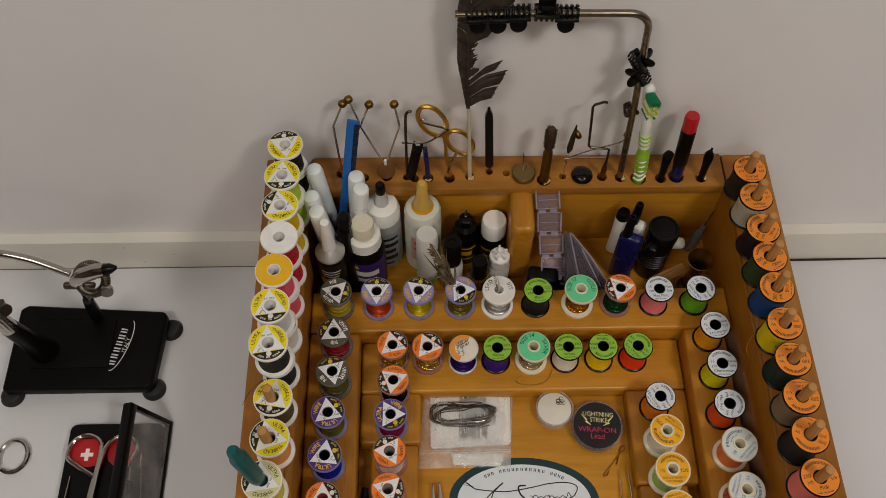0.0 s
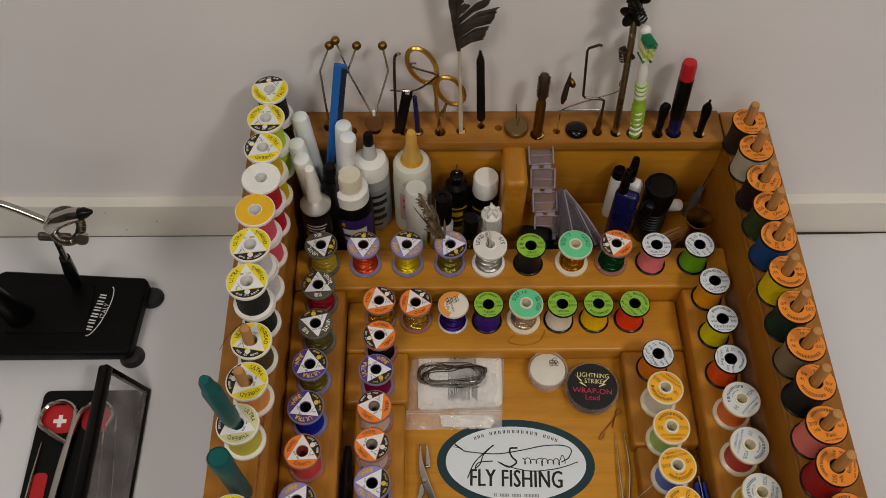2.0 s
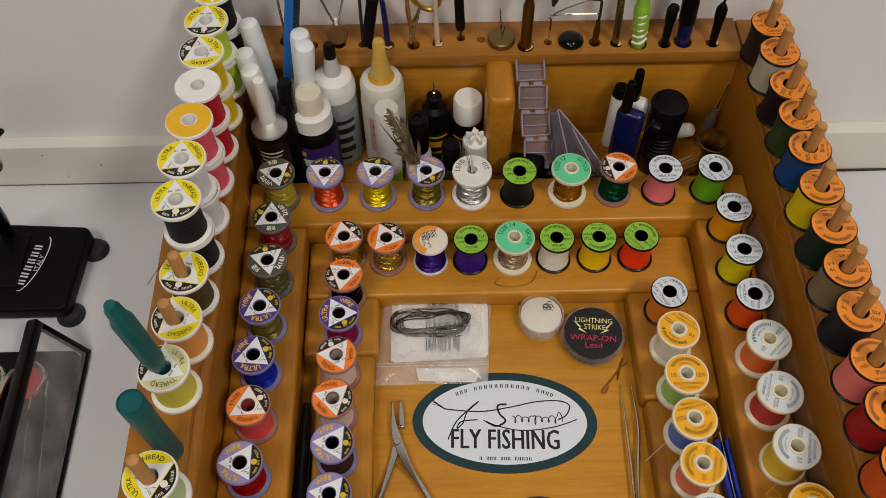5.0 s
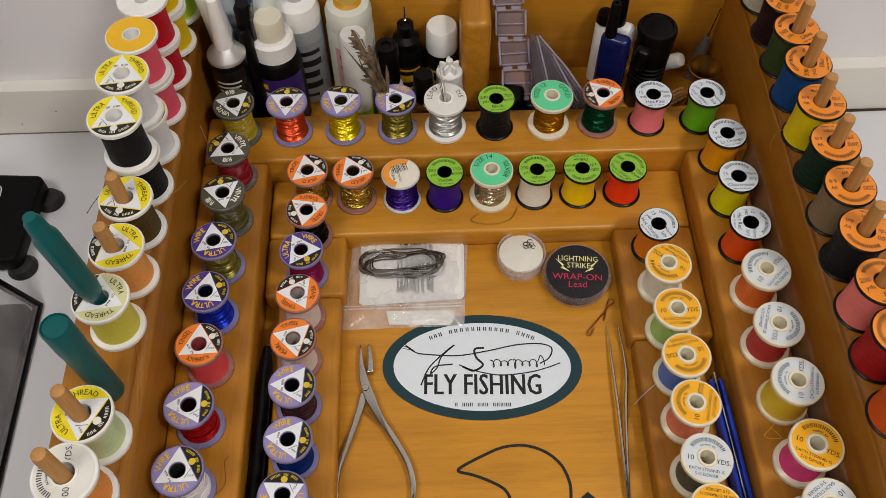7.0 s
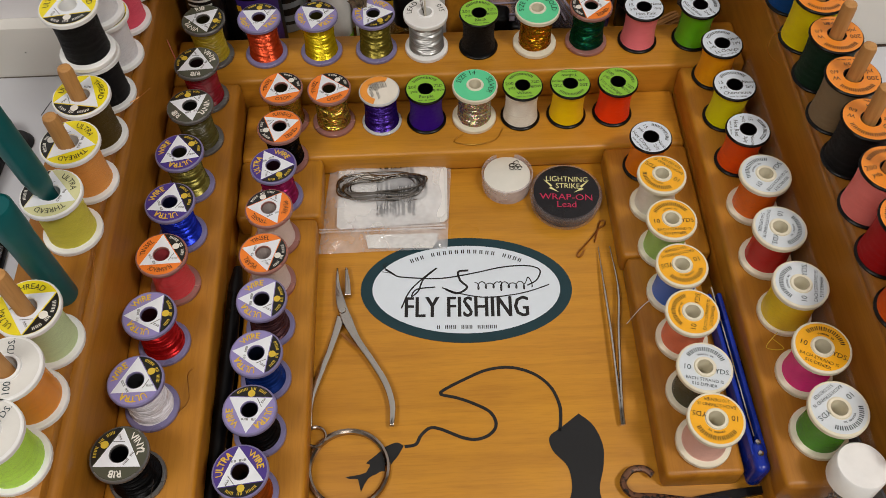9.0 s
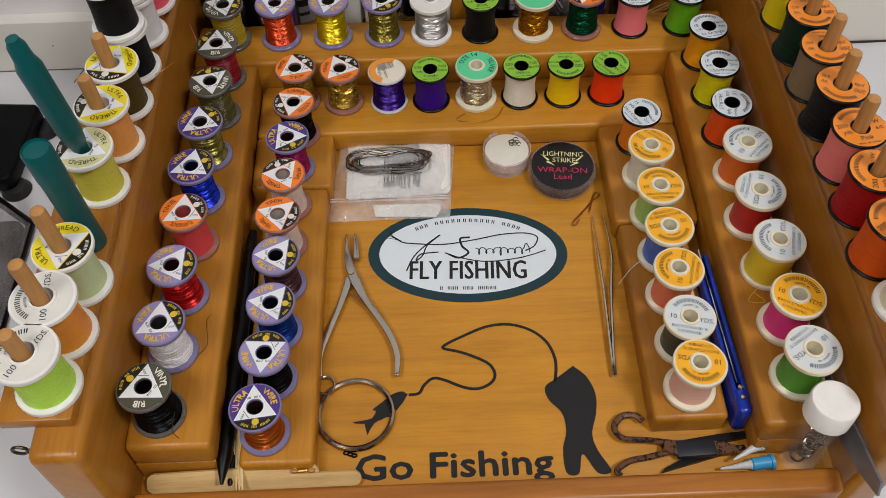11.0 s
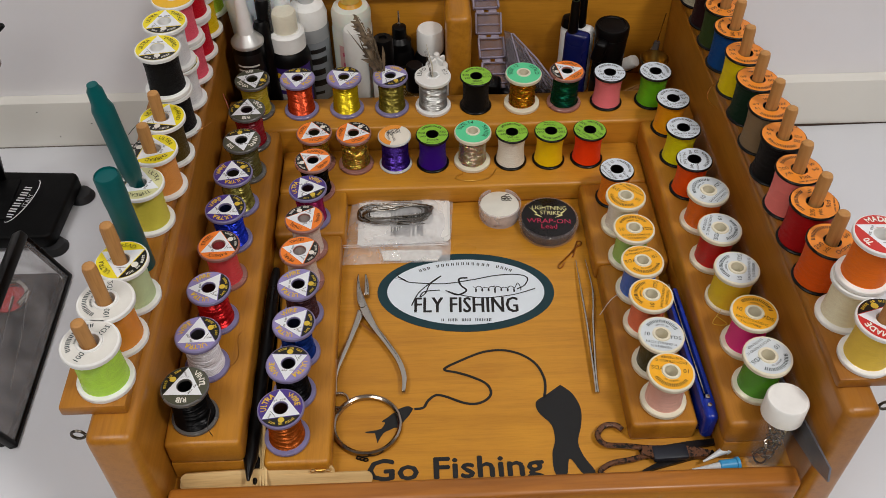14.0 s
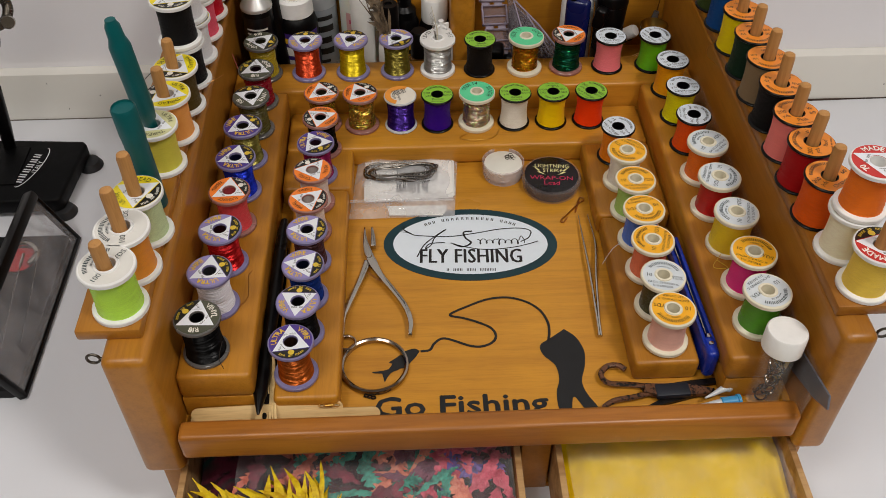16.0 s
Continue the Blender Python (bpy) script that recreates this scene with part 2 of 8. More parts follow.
def turned(profile, segs=28, m=None, closed=False):
    return lathe(bmesh.new(), profile, segs, m, closed)


def smooth_path(pts, n=6):
    """Catmull-Rom through the points."""
    p = [Vector(q) for q in pts]
    p = [2 * p[0] - p[1]] + p + [2 * p[-1] - p[-2]]
    out = []
    for i in range(1, len(p) - 2):
        for k in range(n):
            t = k / n
            out.append(0.5 * (2 * p[i] + (p[i + 1] - p[i - 1]) * t + (2 * p[i - 1] - 5 * p[i] + 4 * p[i + 1] - p[i + 2]) * t * t
                              + (3 * p[i] - p[i - 1] - 3 * p[i + 1] + p[i + 2]) * t ** 3))
    return out + [p[-2]]


def tube(bm, pts, r, segs=8, flat=1.0):
    """Sweeps a round (or flattened) bar along points; r is one radius or one for each point."""
    pts = [Vector(p) for p in pts]
    rs = r if isinstance(r, (list, tuple)) else [r] * len(pts)
    up = Vector((0.13, 0.21, 0.97))
    rings = []
    for i, p in enumerate(pts):
        d = (pts[min(i + 1, len(pts) - 1)] - pts[max(i - 1, 0)]).normalized()
        a = d.cross(up)
        if a.length < 1e-3:
            a = d.cross(Vector((1, 0, 0)))
        a.normalize()
        b = d.cross(a)
        up = -b if b.dot(up) < 0 else b
        b = up
        rings.append([bm.verts.new(p + rs[i] * (math.cos(q) * a + flat * math.sin(q) * b)) for q in (2 * math.pi * k / segs for k in range(segs))])
    for x, y in zip(rings, rings[1:]):
        for i in range(segs):
            bm.faces.new((x[i], x[(i + 1) % segs], y[(i + 1) % segs], y[i]))
    bm.faces.new(rings[0])
    bm.faces.new(rings[-1])
    bmesh.ops.recalc_face_normals(bm, faces=bm.faces)
    return bm


def disc(bm, r0, r1, z, a0=0.0, a1=360.0, segs=32):
    """A flat ring or sector at height z."""
    n = max(2, int(segs * abs(a1 - a0) / 360))
    inner = [bm.verts.new((r0 * math.cos(radians(a0 + (a1 - a0) * i / n)), r0 * math.sin(radians(a0 + (a1 - a0) * i / n)), z)) for i in range(n + 1)]
    outer = [bm.verts.new((r1 * math.cos(radians(a0 + (a1 - a0) * i / n)), r1 * math.sin(radians(a0 + (a1 - a0) * i / n)), z)) for i in range(n + 1)]
    for i in range(n):
        bm.faces.new((inner[i], outer[i], outer[i + 1], inner[i + 1]))
    return bm


def extruded(bm, outline, z0, z1, m=None):
    """A plate of the given (x, y) outline."""
    lo = [bm.verts.new((x, y, z0)) for x, y in outline]
    hi = [bm.verts.new((x, y, z1)) for x, y in outline]
    n = len(lo)
    bm.faces.new(hi)
    bm.faces.new(lo[::-1])
    for i in range(n):
        bm.faces.new((lo[i], lo[(i + 1) % n], hi[(i + 1) % n], hi[i]))
    bmesh.ops.recalc_face_normals(bm, faces=bm.faces)
    if m is not None:
        bmesh.ops.transform(bm, matrix=m, verts=lo + hi)
    return bm


TEXTS = {}


def text_verts(words, size, spacing=1.0):
    """Flat letters of the built-in font, centred: vertices and faces."""
    key = (words, size, spacing)
    if key not in TEXTS:
        c = bpy.data.curves.new("lettering", "FONT")
        c.body, c.size, c.align_x, c.align_y, c.resolution_u, c.space_character = words, size, "CENTER", "CENTER", 2, spacing
        o = bpy.data.objects.new("lettering", c)
        scene.collection.objects.link(o)
        bpy.context.view_layer.update()
        me = bpy.data.meshes.new_from_object(o.evaluated_get(bpy.context.evaluated_depsgraph_get()))
        TEXTS[key] = ([tuple(v.co) for v in me.vertices], [tuple(p.vertices) for p in me.polygons])
        bpy.data.objects.remove(o)
        bpy.data.curves.remove(c)
        bpy.data.meshes.remove(me)
    return TEXTS[key]


def letters(bm, words, size, m=None, arc=None, z=0.0, spacing=1.0, squeeze=1.0):
    """Adds lettering; arc=(radius, degrees) bends it round the origin, reading from outside, with its top outward."""
    vs, fs = text_verts(words, size, spacing)
    made = []
    for x, y, _ in vs:
        x *= squeeze
        if arc:
            a = radians(arc[1]) - x / arc[0]
            p = Vector(((arc[0] + y) * math.cos(a), (arc[0] + y) * math.sin(a), z))
        else:
            p = Vector((x, y, z))
        made.append(bm.verts.new(m @ p if m is not None else p))
    for f in fs:
        bm.faces.new([made[i] for i in f])
    return bm


def bars(bm, words, size, m=None, arc=None, z=0.0):
    """Short plain bars in place of a line of writing: two thin strokes for each sign."""
    step, stroke, h = size * 0.56, size * 0.13, size * 0.29
    x = -len(words) * step / 2
    for sign in words:
        for dx in (0.06, 0.31) if sign != " " else ():
            x0 = x + dx * size
            if arc:
                a0, a1 = (arc[1] - math.degrees(q / arc[0]) for q in (x0, x0 + stroke))
                disc(bm, arc[0] - h, arc[0] + h, z, a1, a0, 90)
            else:
                q = [Vector(c) for c in ((x0, -h, z), (x0 + stroke, -h, z), (x0 + stroke, h, z), (x0, h, z))]
                bm.faces.new([bm.verts.new(m @ c if m is not None else c) for c in q])
        x += step
    return bm


# ---- the room ----
def room():
    # Only the north wall shows; the others close the room and limit bounce.
    for name, b in (("wall_north", (-2.2, 2.2, WALL_Y, WALL_Y + 0.1, FLOOR_Z, CEIL_Z)), ("wall_south", (-2.2, 2.2, -2.9, -2.8, FLOOR_Z, CEIL_Z)),
                    ("wall_east", (2.2, 2.3, -2.9, WALL_Y + 0.1, FLOOR_Z, CEIL_Z)), ("wall_west", (-2.3, -2.2, -2.9, WALL_Y + 0.1, FLOOR_Z, CEIL_Z))):
        tagged(part(name, boxed(*b), WALLPAINT if name == "wall_north" else FARPAINT), "matt painted wall, pale grey behind the worktop, darkened where unseen", "wall", kind="structure")
    tagged(part("ceiling", boxed(-2.3, 2.3, -2.9, WALL_Y + 0.1, CEIL_Z, CEIL_Z + 0.08), CEILPAINT), "plain pale ceiling, unseen, toned down to limit bounce", "ceiling", kind="structure")
    tagged(part("floor", boxed(-2.3, 2.3, -2.9, WALL_Y + 0.1, FLOOR_Z - 0.08, FLOOR_Z), DARKFLOOR), "plain dark wooden floor, unseen, kept dark to limit bounce", "floor", kind="structure")
    tagged(part("worktop", boxed(-1.6, 1.6, -0.42, WALL_Y - 0.001, TABLE_Z - 0.04, TABLE_Z, 0.003), COUNTER), "smooth white laminate worktop against the wall", "worktop", kind="structure")
    bm = bmesh.new()
    f = WALL_Y - 0.0125
    prof = [(f, TABLE_Z + 0.0004), (f, TABLE_Z + 0.0508), (f + 0.0004, TABLE_Z + 0.0517), (f + 0.0012, TABLE_Z + 0.052), (WALL_Y - 0.0003, TABLE_Z + 0.0524), (WALL_Y - 0.0003, TABLE_Z + 0.0004)]
    a, b = ([bm.verts.new((x, y, z)) for y, z in prof] for x in (-1.6, 1.6))
    for i in range(len(prof)):
        bm.faces.new((a[i], b[i], b[(i + 1) % len(prof)], a[(i + 1) % len(prof)]))
    bm.faces.new(a), bm.faces.new(b)
    bmesh.ops.recalc_face_normals(bm, faces=bm.faces)
    board = tagged(part("baseboard", bm, SKIRTPAINT), "off-white painted upstand board along the worktop", "baseboard", kind="structure")
    for x, z in ((-0.392, -0.041), (-0.379, -0.071), (-0.345, -0.056), (0.43, -0.066)):
        part("nail_head", lathe(bmesh.new(), [(0, 0.0003), (0.0006, 0.0002), (0.0007, -0.0002)], 8, pose(x, f, z, 90, 0, 0)), INK, board)
    # Housings added for the assumed lamps; none of them is in view.
    for lx, ly, ls, lw in LAMPS:
        t = empty("assumed_ceiling_light", pose(lx, ly, CEIL_Z))
        tagged(t, "round white housing added for an unseen ceiling-level lamp", "ceiling light", "ceiling lights")
        part("housing", turned([(0, 0), (ls / 2 + 0.02, 0), (ls / 2 + 0.02, -0.02), (ls / 2 + 0.005, -0.025), (ls / 2 + 0.005, -0.005), (0, -0.005)], 32), WHITE, t)


room()

# ---- the tying station ----
ZA, ZB, ZS, ZR = 0.0182, 0.0391, 0.0946, 0.0965
station = tagged(empty("tying_station", pose(0, 0, TABLE_Z)), "varnished pine desktop station with stepped spool tiers, shelves and drawers", "desk organizer")
DROP = -TABLE_Z


def st(name, mat, *b, bev=0.0015, seg=2, label=""):
    x0, x1, y0, y1, z0, z1 = b
    return part(name, boxed(x0, x1, y0, y1, z0 + DROP, z1 + DROP, bev, seg), mat, station, label)


SHELF_HOLES = [(-0.157, 0.405, 0.0044), (-0.1175, 0.4015, 0.0046), (-0.1000, 0.4, 0.0024), (-0.0925, 0.3985, 0.0032), (-0.0805, 0.399, 0.0040), (-0.0615, 0.3985, 0.0042), (-0.0435, 0.4, 0.0036), (-0.026, 0.405, 0.0026),
               (0.022, 0.3955, 0.0056), (0.039, 0.399, 0.0024), (0.074, 0.398, 0.0038), (0.09, 0.397, 0.0040), (0.106, 0.396, 0.0062), (0.126, 0.3955, 0.0042), (0.14, 0.3975, 0.0062), (0.162, 0.3955, 0.0042), (-0.137, 0.4, 0.0034), (-0.011, 0.403, 0.0026)]


def drill(ob, holes):
    """Cuts round holes down through a board."""
    bm = bmesh.new()
    for x, y, r in holes:
        lathe(bm, [(0, -0.02), (r + 0.0007, -0.02), (r + 0.0007, 0.02), (0, 0.02)], 18, pose(x, y, ZR))
    bmesh.ops.recalc_face_normals(bm, faces=bm.faces)
    me = bpy.data.meshes.new("drill_bits")
    bm.to_mesh(me)
    bm.free()
    bits = bpy.data.objects.new("drill_bits", me)
    scene.collection.objects.link(bits)
    cut = ob.modifiers.new("holes", "BOOLEAN")
    cut.operation, cut.solver, cut.object, cut.use_self = "DIFFERENCE", "EXACT", bits, True
    bpy.context.view_layer.update()
    done = bpy.data.meshes.new_from_object(ob.evaluated_get(bpy.context.evaluated_depsgraph_get()))
    ob.modifiers.clear()
    ob.data = done
    bpy.data.objects.remove(bits)


def build_station():
    st("tray_floor", BOARD, -0.1865, 0.1865, -0.018, 0.392, -0.012, 0.0, bev=0.0008)
    for a, b, c, d in ((-0.2115, -0.186, -0.2255, -0.1905), (0.186, 0.206, 0.185, 0.2255)):
        st("side_wall", SIDE, a, b, -0.0295, 0.421, -0.022, 0.0868, bev=0.005, seg=4)
        st("shelf_board", SIDE, c, d, -0.0135, 0.4225, 0.087, ZS, bev=0.0016)
    shelf = st("back_shelf", SHELF, -0.1832, 0.1832, 0.3865, 0.4225, ZR - 0.011, ZR, bev=0.0015)
    drill(shelf, SHELF_HOLES)
    st("back_panel", PINE_X, -0.1858, 0.1858, 0.392, 0.421, -0.012, ZR - 0.0112, bev=0.0005)
    st("front_lip", LIP, -0.1845, 0.1815, -0.032, -0.0185, -0.004, 0.0178, bev=0.003, seg=3)
    st("front_rail", LIP, -0.1855, 0.1855, -0.0182, -0.0125, -0.022, -0.0125, bev=0.0006)
    st("divider", PINE_Y, -0.0085, 0.0125, 0.347, 0.3915, 0.0, 0.0905, bev=0.006, seg=4)
    # upper tier: a U of blocks
    st("upper_tier_block", PINE_X, -0.1855, 0.1855, 0.276, 0.3165, 0.0002, ZB, bev=0.003, seg=3)
    st("upper_tier_block", PINE_Y, -0.1855, -0.1415, -0.004, 0.2757, 0.0185, ZB, bev=0.003, seg=3)
    st("upper_tier_block", PINE_Y, 0.1415, 0.1775, -0.004, 0.2757, 0.0185, ZB, bev=0.003, seg=3)
    st("upper_tier_base", PINE_Y, -0.1855, -0.1425, -0.0035, 0.2757, 0.0002, 0.0183, bev=0.0015)
    st("upper_tier_base", PINE_Y, 0.1425, 0.177, -0.0035, 0.2757, 0.0002, 0.0183, bev=0.0015)
    # lower tier
    st("lower_tier_block", PINE_X, -0.1412, 0.1412, 0.2277, 0.2757, 0.0002, ZA, bev=0.003, seg=3)
    st("lower_tier_block", PINE_Y, -0.1412, -0.0895, 0.1820, 0.2275, 0.0002, ZA, bev=0.003, seg=3)
    st("lower_tier_block", PINE_Y, -0.1315, -0.092, -0.006, 0.1818, 0.0002, ZA - 0.0008, bev=0.003, seg=3)
    st("lower_tier_block", PINE_Y, 0.0885, 0.1412, 0.1445, 0.2275, 0.0002, ZA, bev=0.003, seg=3)
    st("lower_tier_block", PINE_Y, 0.0905, 0.1315, 0.0112, 0.1443, 0.0002, ZA - 0.0008, bev=0.003, seg=3)
    # drawer case below
    st("case_side", SIDE, -0.2085, -0.194, -0.014, 0.418, -0.0828, -0.0224, bev=0.002)
    st("case_side", SIDE, 0.194, 0.2035, -0.014, 0.418, -0.0828, -0.0224, bev=0.002)
    st("case_post", SIDE, 0.0205, 0.0395, -0.014, 0.418, -0.0828, -0.0224, bev=0.001)
    st("case_back", SIDE, -0.193, 0.193, 0.405, 0.418, -0.0828, -0.0224, bev=0.001)
    st("case_bottom", SIDE, -0.1935, 0.1935, -0.0135, 0.4045, -0.0828, -0.0785, bev=0.0005)
    for x0, x1 in ((-0.1925, 0.019), (0.041, 0.1925)):
        y0, y1, z0, z1 = -0.13, 0.06, -0.0775, -0.029
        d = part("drawer", boxed(x0 + 0.004, x1 - 0.004, y0 + 0.004, y1 - 0.004, z0 + DROP, z0 + 0.004 + DROP), PLY, station, "pulled-out plywood drawer")
        for b in ((x0, x0 + 0.0042, y0, y1), (x1 - 0.0042, x1, y0, y1), (x0 + 0.0044, x1 - 0.0044, y0, y0 + 0.0042), (x0 + 0.0044, x1 - 0.0044, y1 - 0.0042, y1)):
            part("drawer_side", boxed(*b, z0 + DROP, z1 + DROP, 0.0006), PLY, d)
    # dowels
    rods = {}
    for L in (0.0505, 0.0535, 0.0615):
        bm = turned([(0, 0), (0.0038, 0), (0.0038, L - 0.003), (0.0033, L - 0.0008), (0.002, L), (0, L)], 14)
        rods[L] = bpy.data.meshes.new("dowel")
        bm.to_mesh(rods[L])
        bm.free()
    for x, ys in ((-0.199, (0.003, 0.030, 0.059, 0.152, 0.183, 0.213, 0.244, 0.274, 0.303, 0.332, 0.361, 0.391)),
                  (0.195, (0.384, 0.356, 0.325, 0.298, 0.27, 0.2385, 0.2085, 0.1785, 0.149, 0.118, 0.089, 0.058, 0.030, 0.001))):
        for y in ys:
            L = 0.0535 if x > 0 else 0.0505 if y < 0.01 else 0.0615 if y < 0.07 else 0.0535
            d = part_of("dowel", rods[L], DOWEL, station)
            dx = {0.003: -0.004, 0.001: 0.008, 0.030: -0.002 if x < 0 else 0.005}.get(y, 0)
            d.location = (x + dx, y, ZS + DROP)
            d.rotation_euler = (random.uniform(-0.02, 0.02), random.uniform(-0.03, 0.03) - (0.04 if y < 0.01 and x < 0 else 0), 0)


build_station()


# ---- spools ----
def shared(bm, smooth=True):
    me = bpy.data.meshes.new("spool_mesh")
    bm.to_mesh(me)
    bm.free()
    if smooth:
        me.shade_smooth()
        me.set_sharp_from_angle(angle=radians(38))
    me["done"] = 1
    return me


# kind: flange radius, height, flange thickness, hole radius, winding radius
FORMS = {"utc": (0.0136, 0.0318, 0.0026, 0.0042, 0.0108), "ultra": (0.0146, 0.0325, 0.0030, 0.0045, 0.0118), "uni": (0.0128, 0.0290, 0.0018, 0.0045, 0.0112),
         "unibig": (0.0143, 0.0315, 0.0018, 0.0047, 0.0131), "dan": (0.0142, 0.0308, 0.0032, 0.0040, 0.0113), "danbig": (0.0152, 0.0330, 0.0032, 0.0052, 0.0126)}
BODY, WOUND, MESHES = {}, {}, {}


def spool_body(form):
    if form not in BODY:
        R, h, f, hole, w = FORMS[form]
        e = 0.0005
        hub = 0.0007 if form.startswith("dan") else 0.0
        prof = [(hole, 0), (R - e, 0), (R, e), (R, f - e), (R - e, f), (w - 0.003, f + 0.0006), (w - 0.003, h - f - 0.0006), (R - e, h - f), (R, h - f + e), (R, h - e), (R - e, h)]
        prof += [(hole + 0.0016, h), (hole + 0.0012, h + hub), (hole, h + hub)] if hub else [(hole, h)]
        BODY[form] = turned(prof, 30, closed=True)
        BODY[form] = shared(BODY[form])
    return BODY[form]


TURN_PITCH = {"wire": 0.00040, "rib": 0.0011, "lead": 0.0009, "tinsel": 0.0012}


def winding(form, full, kind):
    """Wound material: a waisted roll; wire, cord and tinsel show their single turns, laid a little unevenly."""
    key = (form, full, kind)
    if key not in WOUND:
        R, h, f, hole, w = FORMS[form]
        w = w * full
        z0, z1 = f + 0.0002, h - f - 0.0002
        waist = 0.10 if form in ("uni", "utc") else 0.05
        pitch = TURN_PITCH.get(kind)
        prof = [(w - 0.0025, z0)]
        if pitch:
            n = int((z1 - z0) / pitch)
            for t in range(n):
                for c, lift in ((0.08, -0.4), (0.3, 0.3), (0.5, 0.5), (0.7, 0.3)):
                    u = (t + c) / n
                    prof.append((w * (1 - waist * math.sin(math.pi * u)) + lift * pitch * 0.62, z0 + (z1 - z0) * u))
        else:
            for t in range(15):
                u = t / 14
                prof.append((w * (1 - waist * math.sin(math.pi * u) + 0.012 * math.sin(u * 40 + full * 9)), z0 + (z1 - z0) * u))
        prof.append((w - 0.0025, z1))
        bm = turned(prof, 30)
        if pitch:
            for v in bm.verts:
                a = math.atan2(v.co.y, v.co.x)
                g = min(1.0, (v.co.z - z0) / 0.001, (z1 - v.co.z) / 0.001)
                q = noise.noise((math.cos(a) * 1.6, math.sin(a) * 1.6, v.co.z * 420 + len(kind)))
                v.co.z += max(0, g) * pitch * (1.5 * q + 0.9 * math.cos(a + v.co.z * 900)) * (0.22 if kind == "wire" else 0.4 if kind == "lead" else 0.9)
                r = 1 + (0.005 if kind == "wire" else 0.008 if kind == "lead" else 0.025) * noise.noise((math.cos(a) * 2.2, math.sin(a) * 2.2, v.co.z * 900 + 7))
                v.co.x *= r
                v.co.y *= r
        WOUND[key] = shared(bm)
    return WOUND[key]


COLOURED = {}


def flat_part(name, key, make, mat, parent, z, turn=0.0):
    """A printed layer on a spool's top; the same drawing in the same ink shares one mesh."""
    k = (key, mat.name)
    if k not in COLOURED:
        bm = bmesh.new()
        make(bm)
        me = bpy.data.meshes.new(name)
        bm.to_mesh(me)
        bm.free()
        me.materials.append(mat)
        me["done"] = 1
        COLOURED[k] = me
    ob = new(name, COLOURED[k])
    ob.parent = parent
    ob.matrix_basis = pose(0, 0, z, 0, 0, turn)
    return ob


def tri_label(sp, form, colour, ink, words, turn, z):
    """Round label with a white triangle, a dark third and words along the rim."""
    R, h, f, hole, w = FORMS[form]
    r = R - 0.0009
    lab = flat_part("label", ("ring", form), lambda bm: disc(bm, hole + 0.0003, r, 0), paper(colour), sp, z)
    def seg(bm, lo, hi, i):
        # the rim segment outside one side of the triangle
        pts = [(r * 0.995 * math.cos(radians(a)), r * 0.995 * math.sin(radians(a))) for a in np.linspace(lo, hi, 12)]
        bm.faces.new([bm.verts.new((x, y, 0)) for x, y in pts])
    def triangle(bm):
        q = [r * 0.985 * Vector((math.cos(radians(a)), math.sin(radians(a)), 0)) for a in (90, 210, 330)]
        inn = [Vector((hole * 1.08 * math.cos(radians(a)), hole * 1.08 * math.sin(radians(a)), 0)) for a in range(90, 450, 20)]
        out = []
        for i in range(18):
            a = 90 + i * 20
            s, t = divmod(i, 6)
            out.append(q[s].lerp(q[(s + 1) % 3], t / 6))
        A, B = [bm.verts.new(v) for v in inn], [bm.verts.new(v) for v in out]
        for i in range(18):
            bm.faces.new((A[i], B[i], B[(i + 1) % 18], A[(i + 1) % 18]))
    flat_part("dark_segment", ("seg", form), lambda bm: seg(bm, 212, 328, 0), paper("14130f"), lab, 0.00012, turn)
    flat_part("triangle", ("tri", form), triangle, paper("e8ebf0"), lab, 0.0002, turn)
    def word(bm):
        for k, dr in enumerate((0.0,) if ink == "1a1712" else (-0.012, 0.0, 0.012)):
            for w, a in zip(words, (150, 30)):
                letters(bm, w, r * (0.3 if ink == "1a1712" else 0.37), arc=(r * (0.76 + dr), a + 60 * dr), squeeze=min(0.9, 5.4 / len(w)), z=0.00001 * k)
    flat_part("lettering", ("tw", form, words), word, paper(ink), lab, 0.0003, turn)
    def small(bm):
        bars(bm, "xxxx xx xxx", r * 0.2, arc=(r * 0.86, 270))
        disc(bm, 0, r * 0.15, 0, segs=10)
        for v in list(bm.verts)[-22:]:
            v.co += Vector((0, -1, 0)) * r * 0.66
    flat_part("small_print", ("ts", form), small, paper("d9b93a" if ink != "1a1712" else "e8e4da"), lab, 0.0003, turn)
    def fine(bm):
        bars(bm, "xx xxx", r * 0.17, pose(-r * 0.02, r * 0.42, 0))
        bars(bm, "xxx", r * 0.15, pose(-r * 0.5, -r * 0.36, 0, 0, 0, 60))
        bm.faces.new([bm.verts.new((r * x, r * y, 0)) for x, y in ((-0.26, -0.47), (-0.24, -0.46), (-0.45, -0.1), (-0.47, -0.11))])
    flat_part("fine_print", ("tf", form), fine, paper("55524e"), lab, 0.0003, turn)


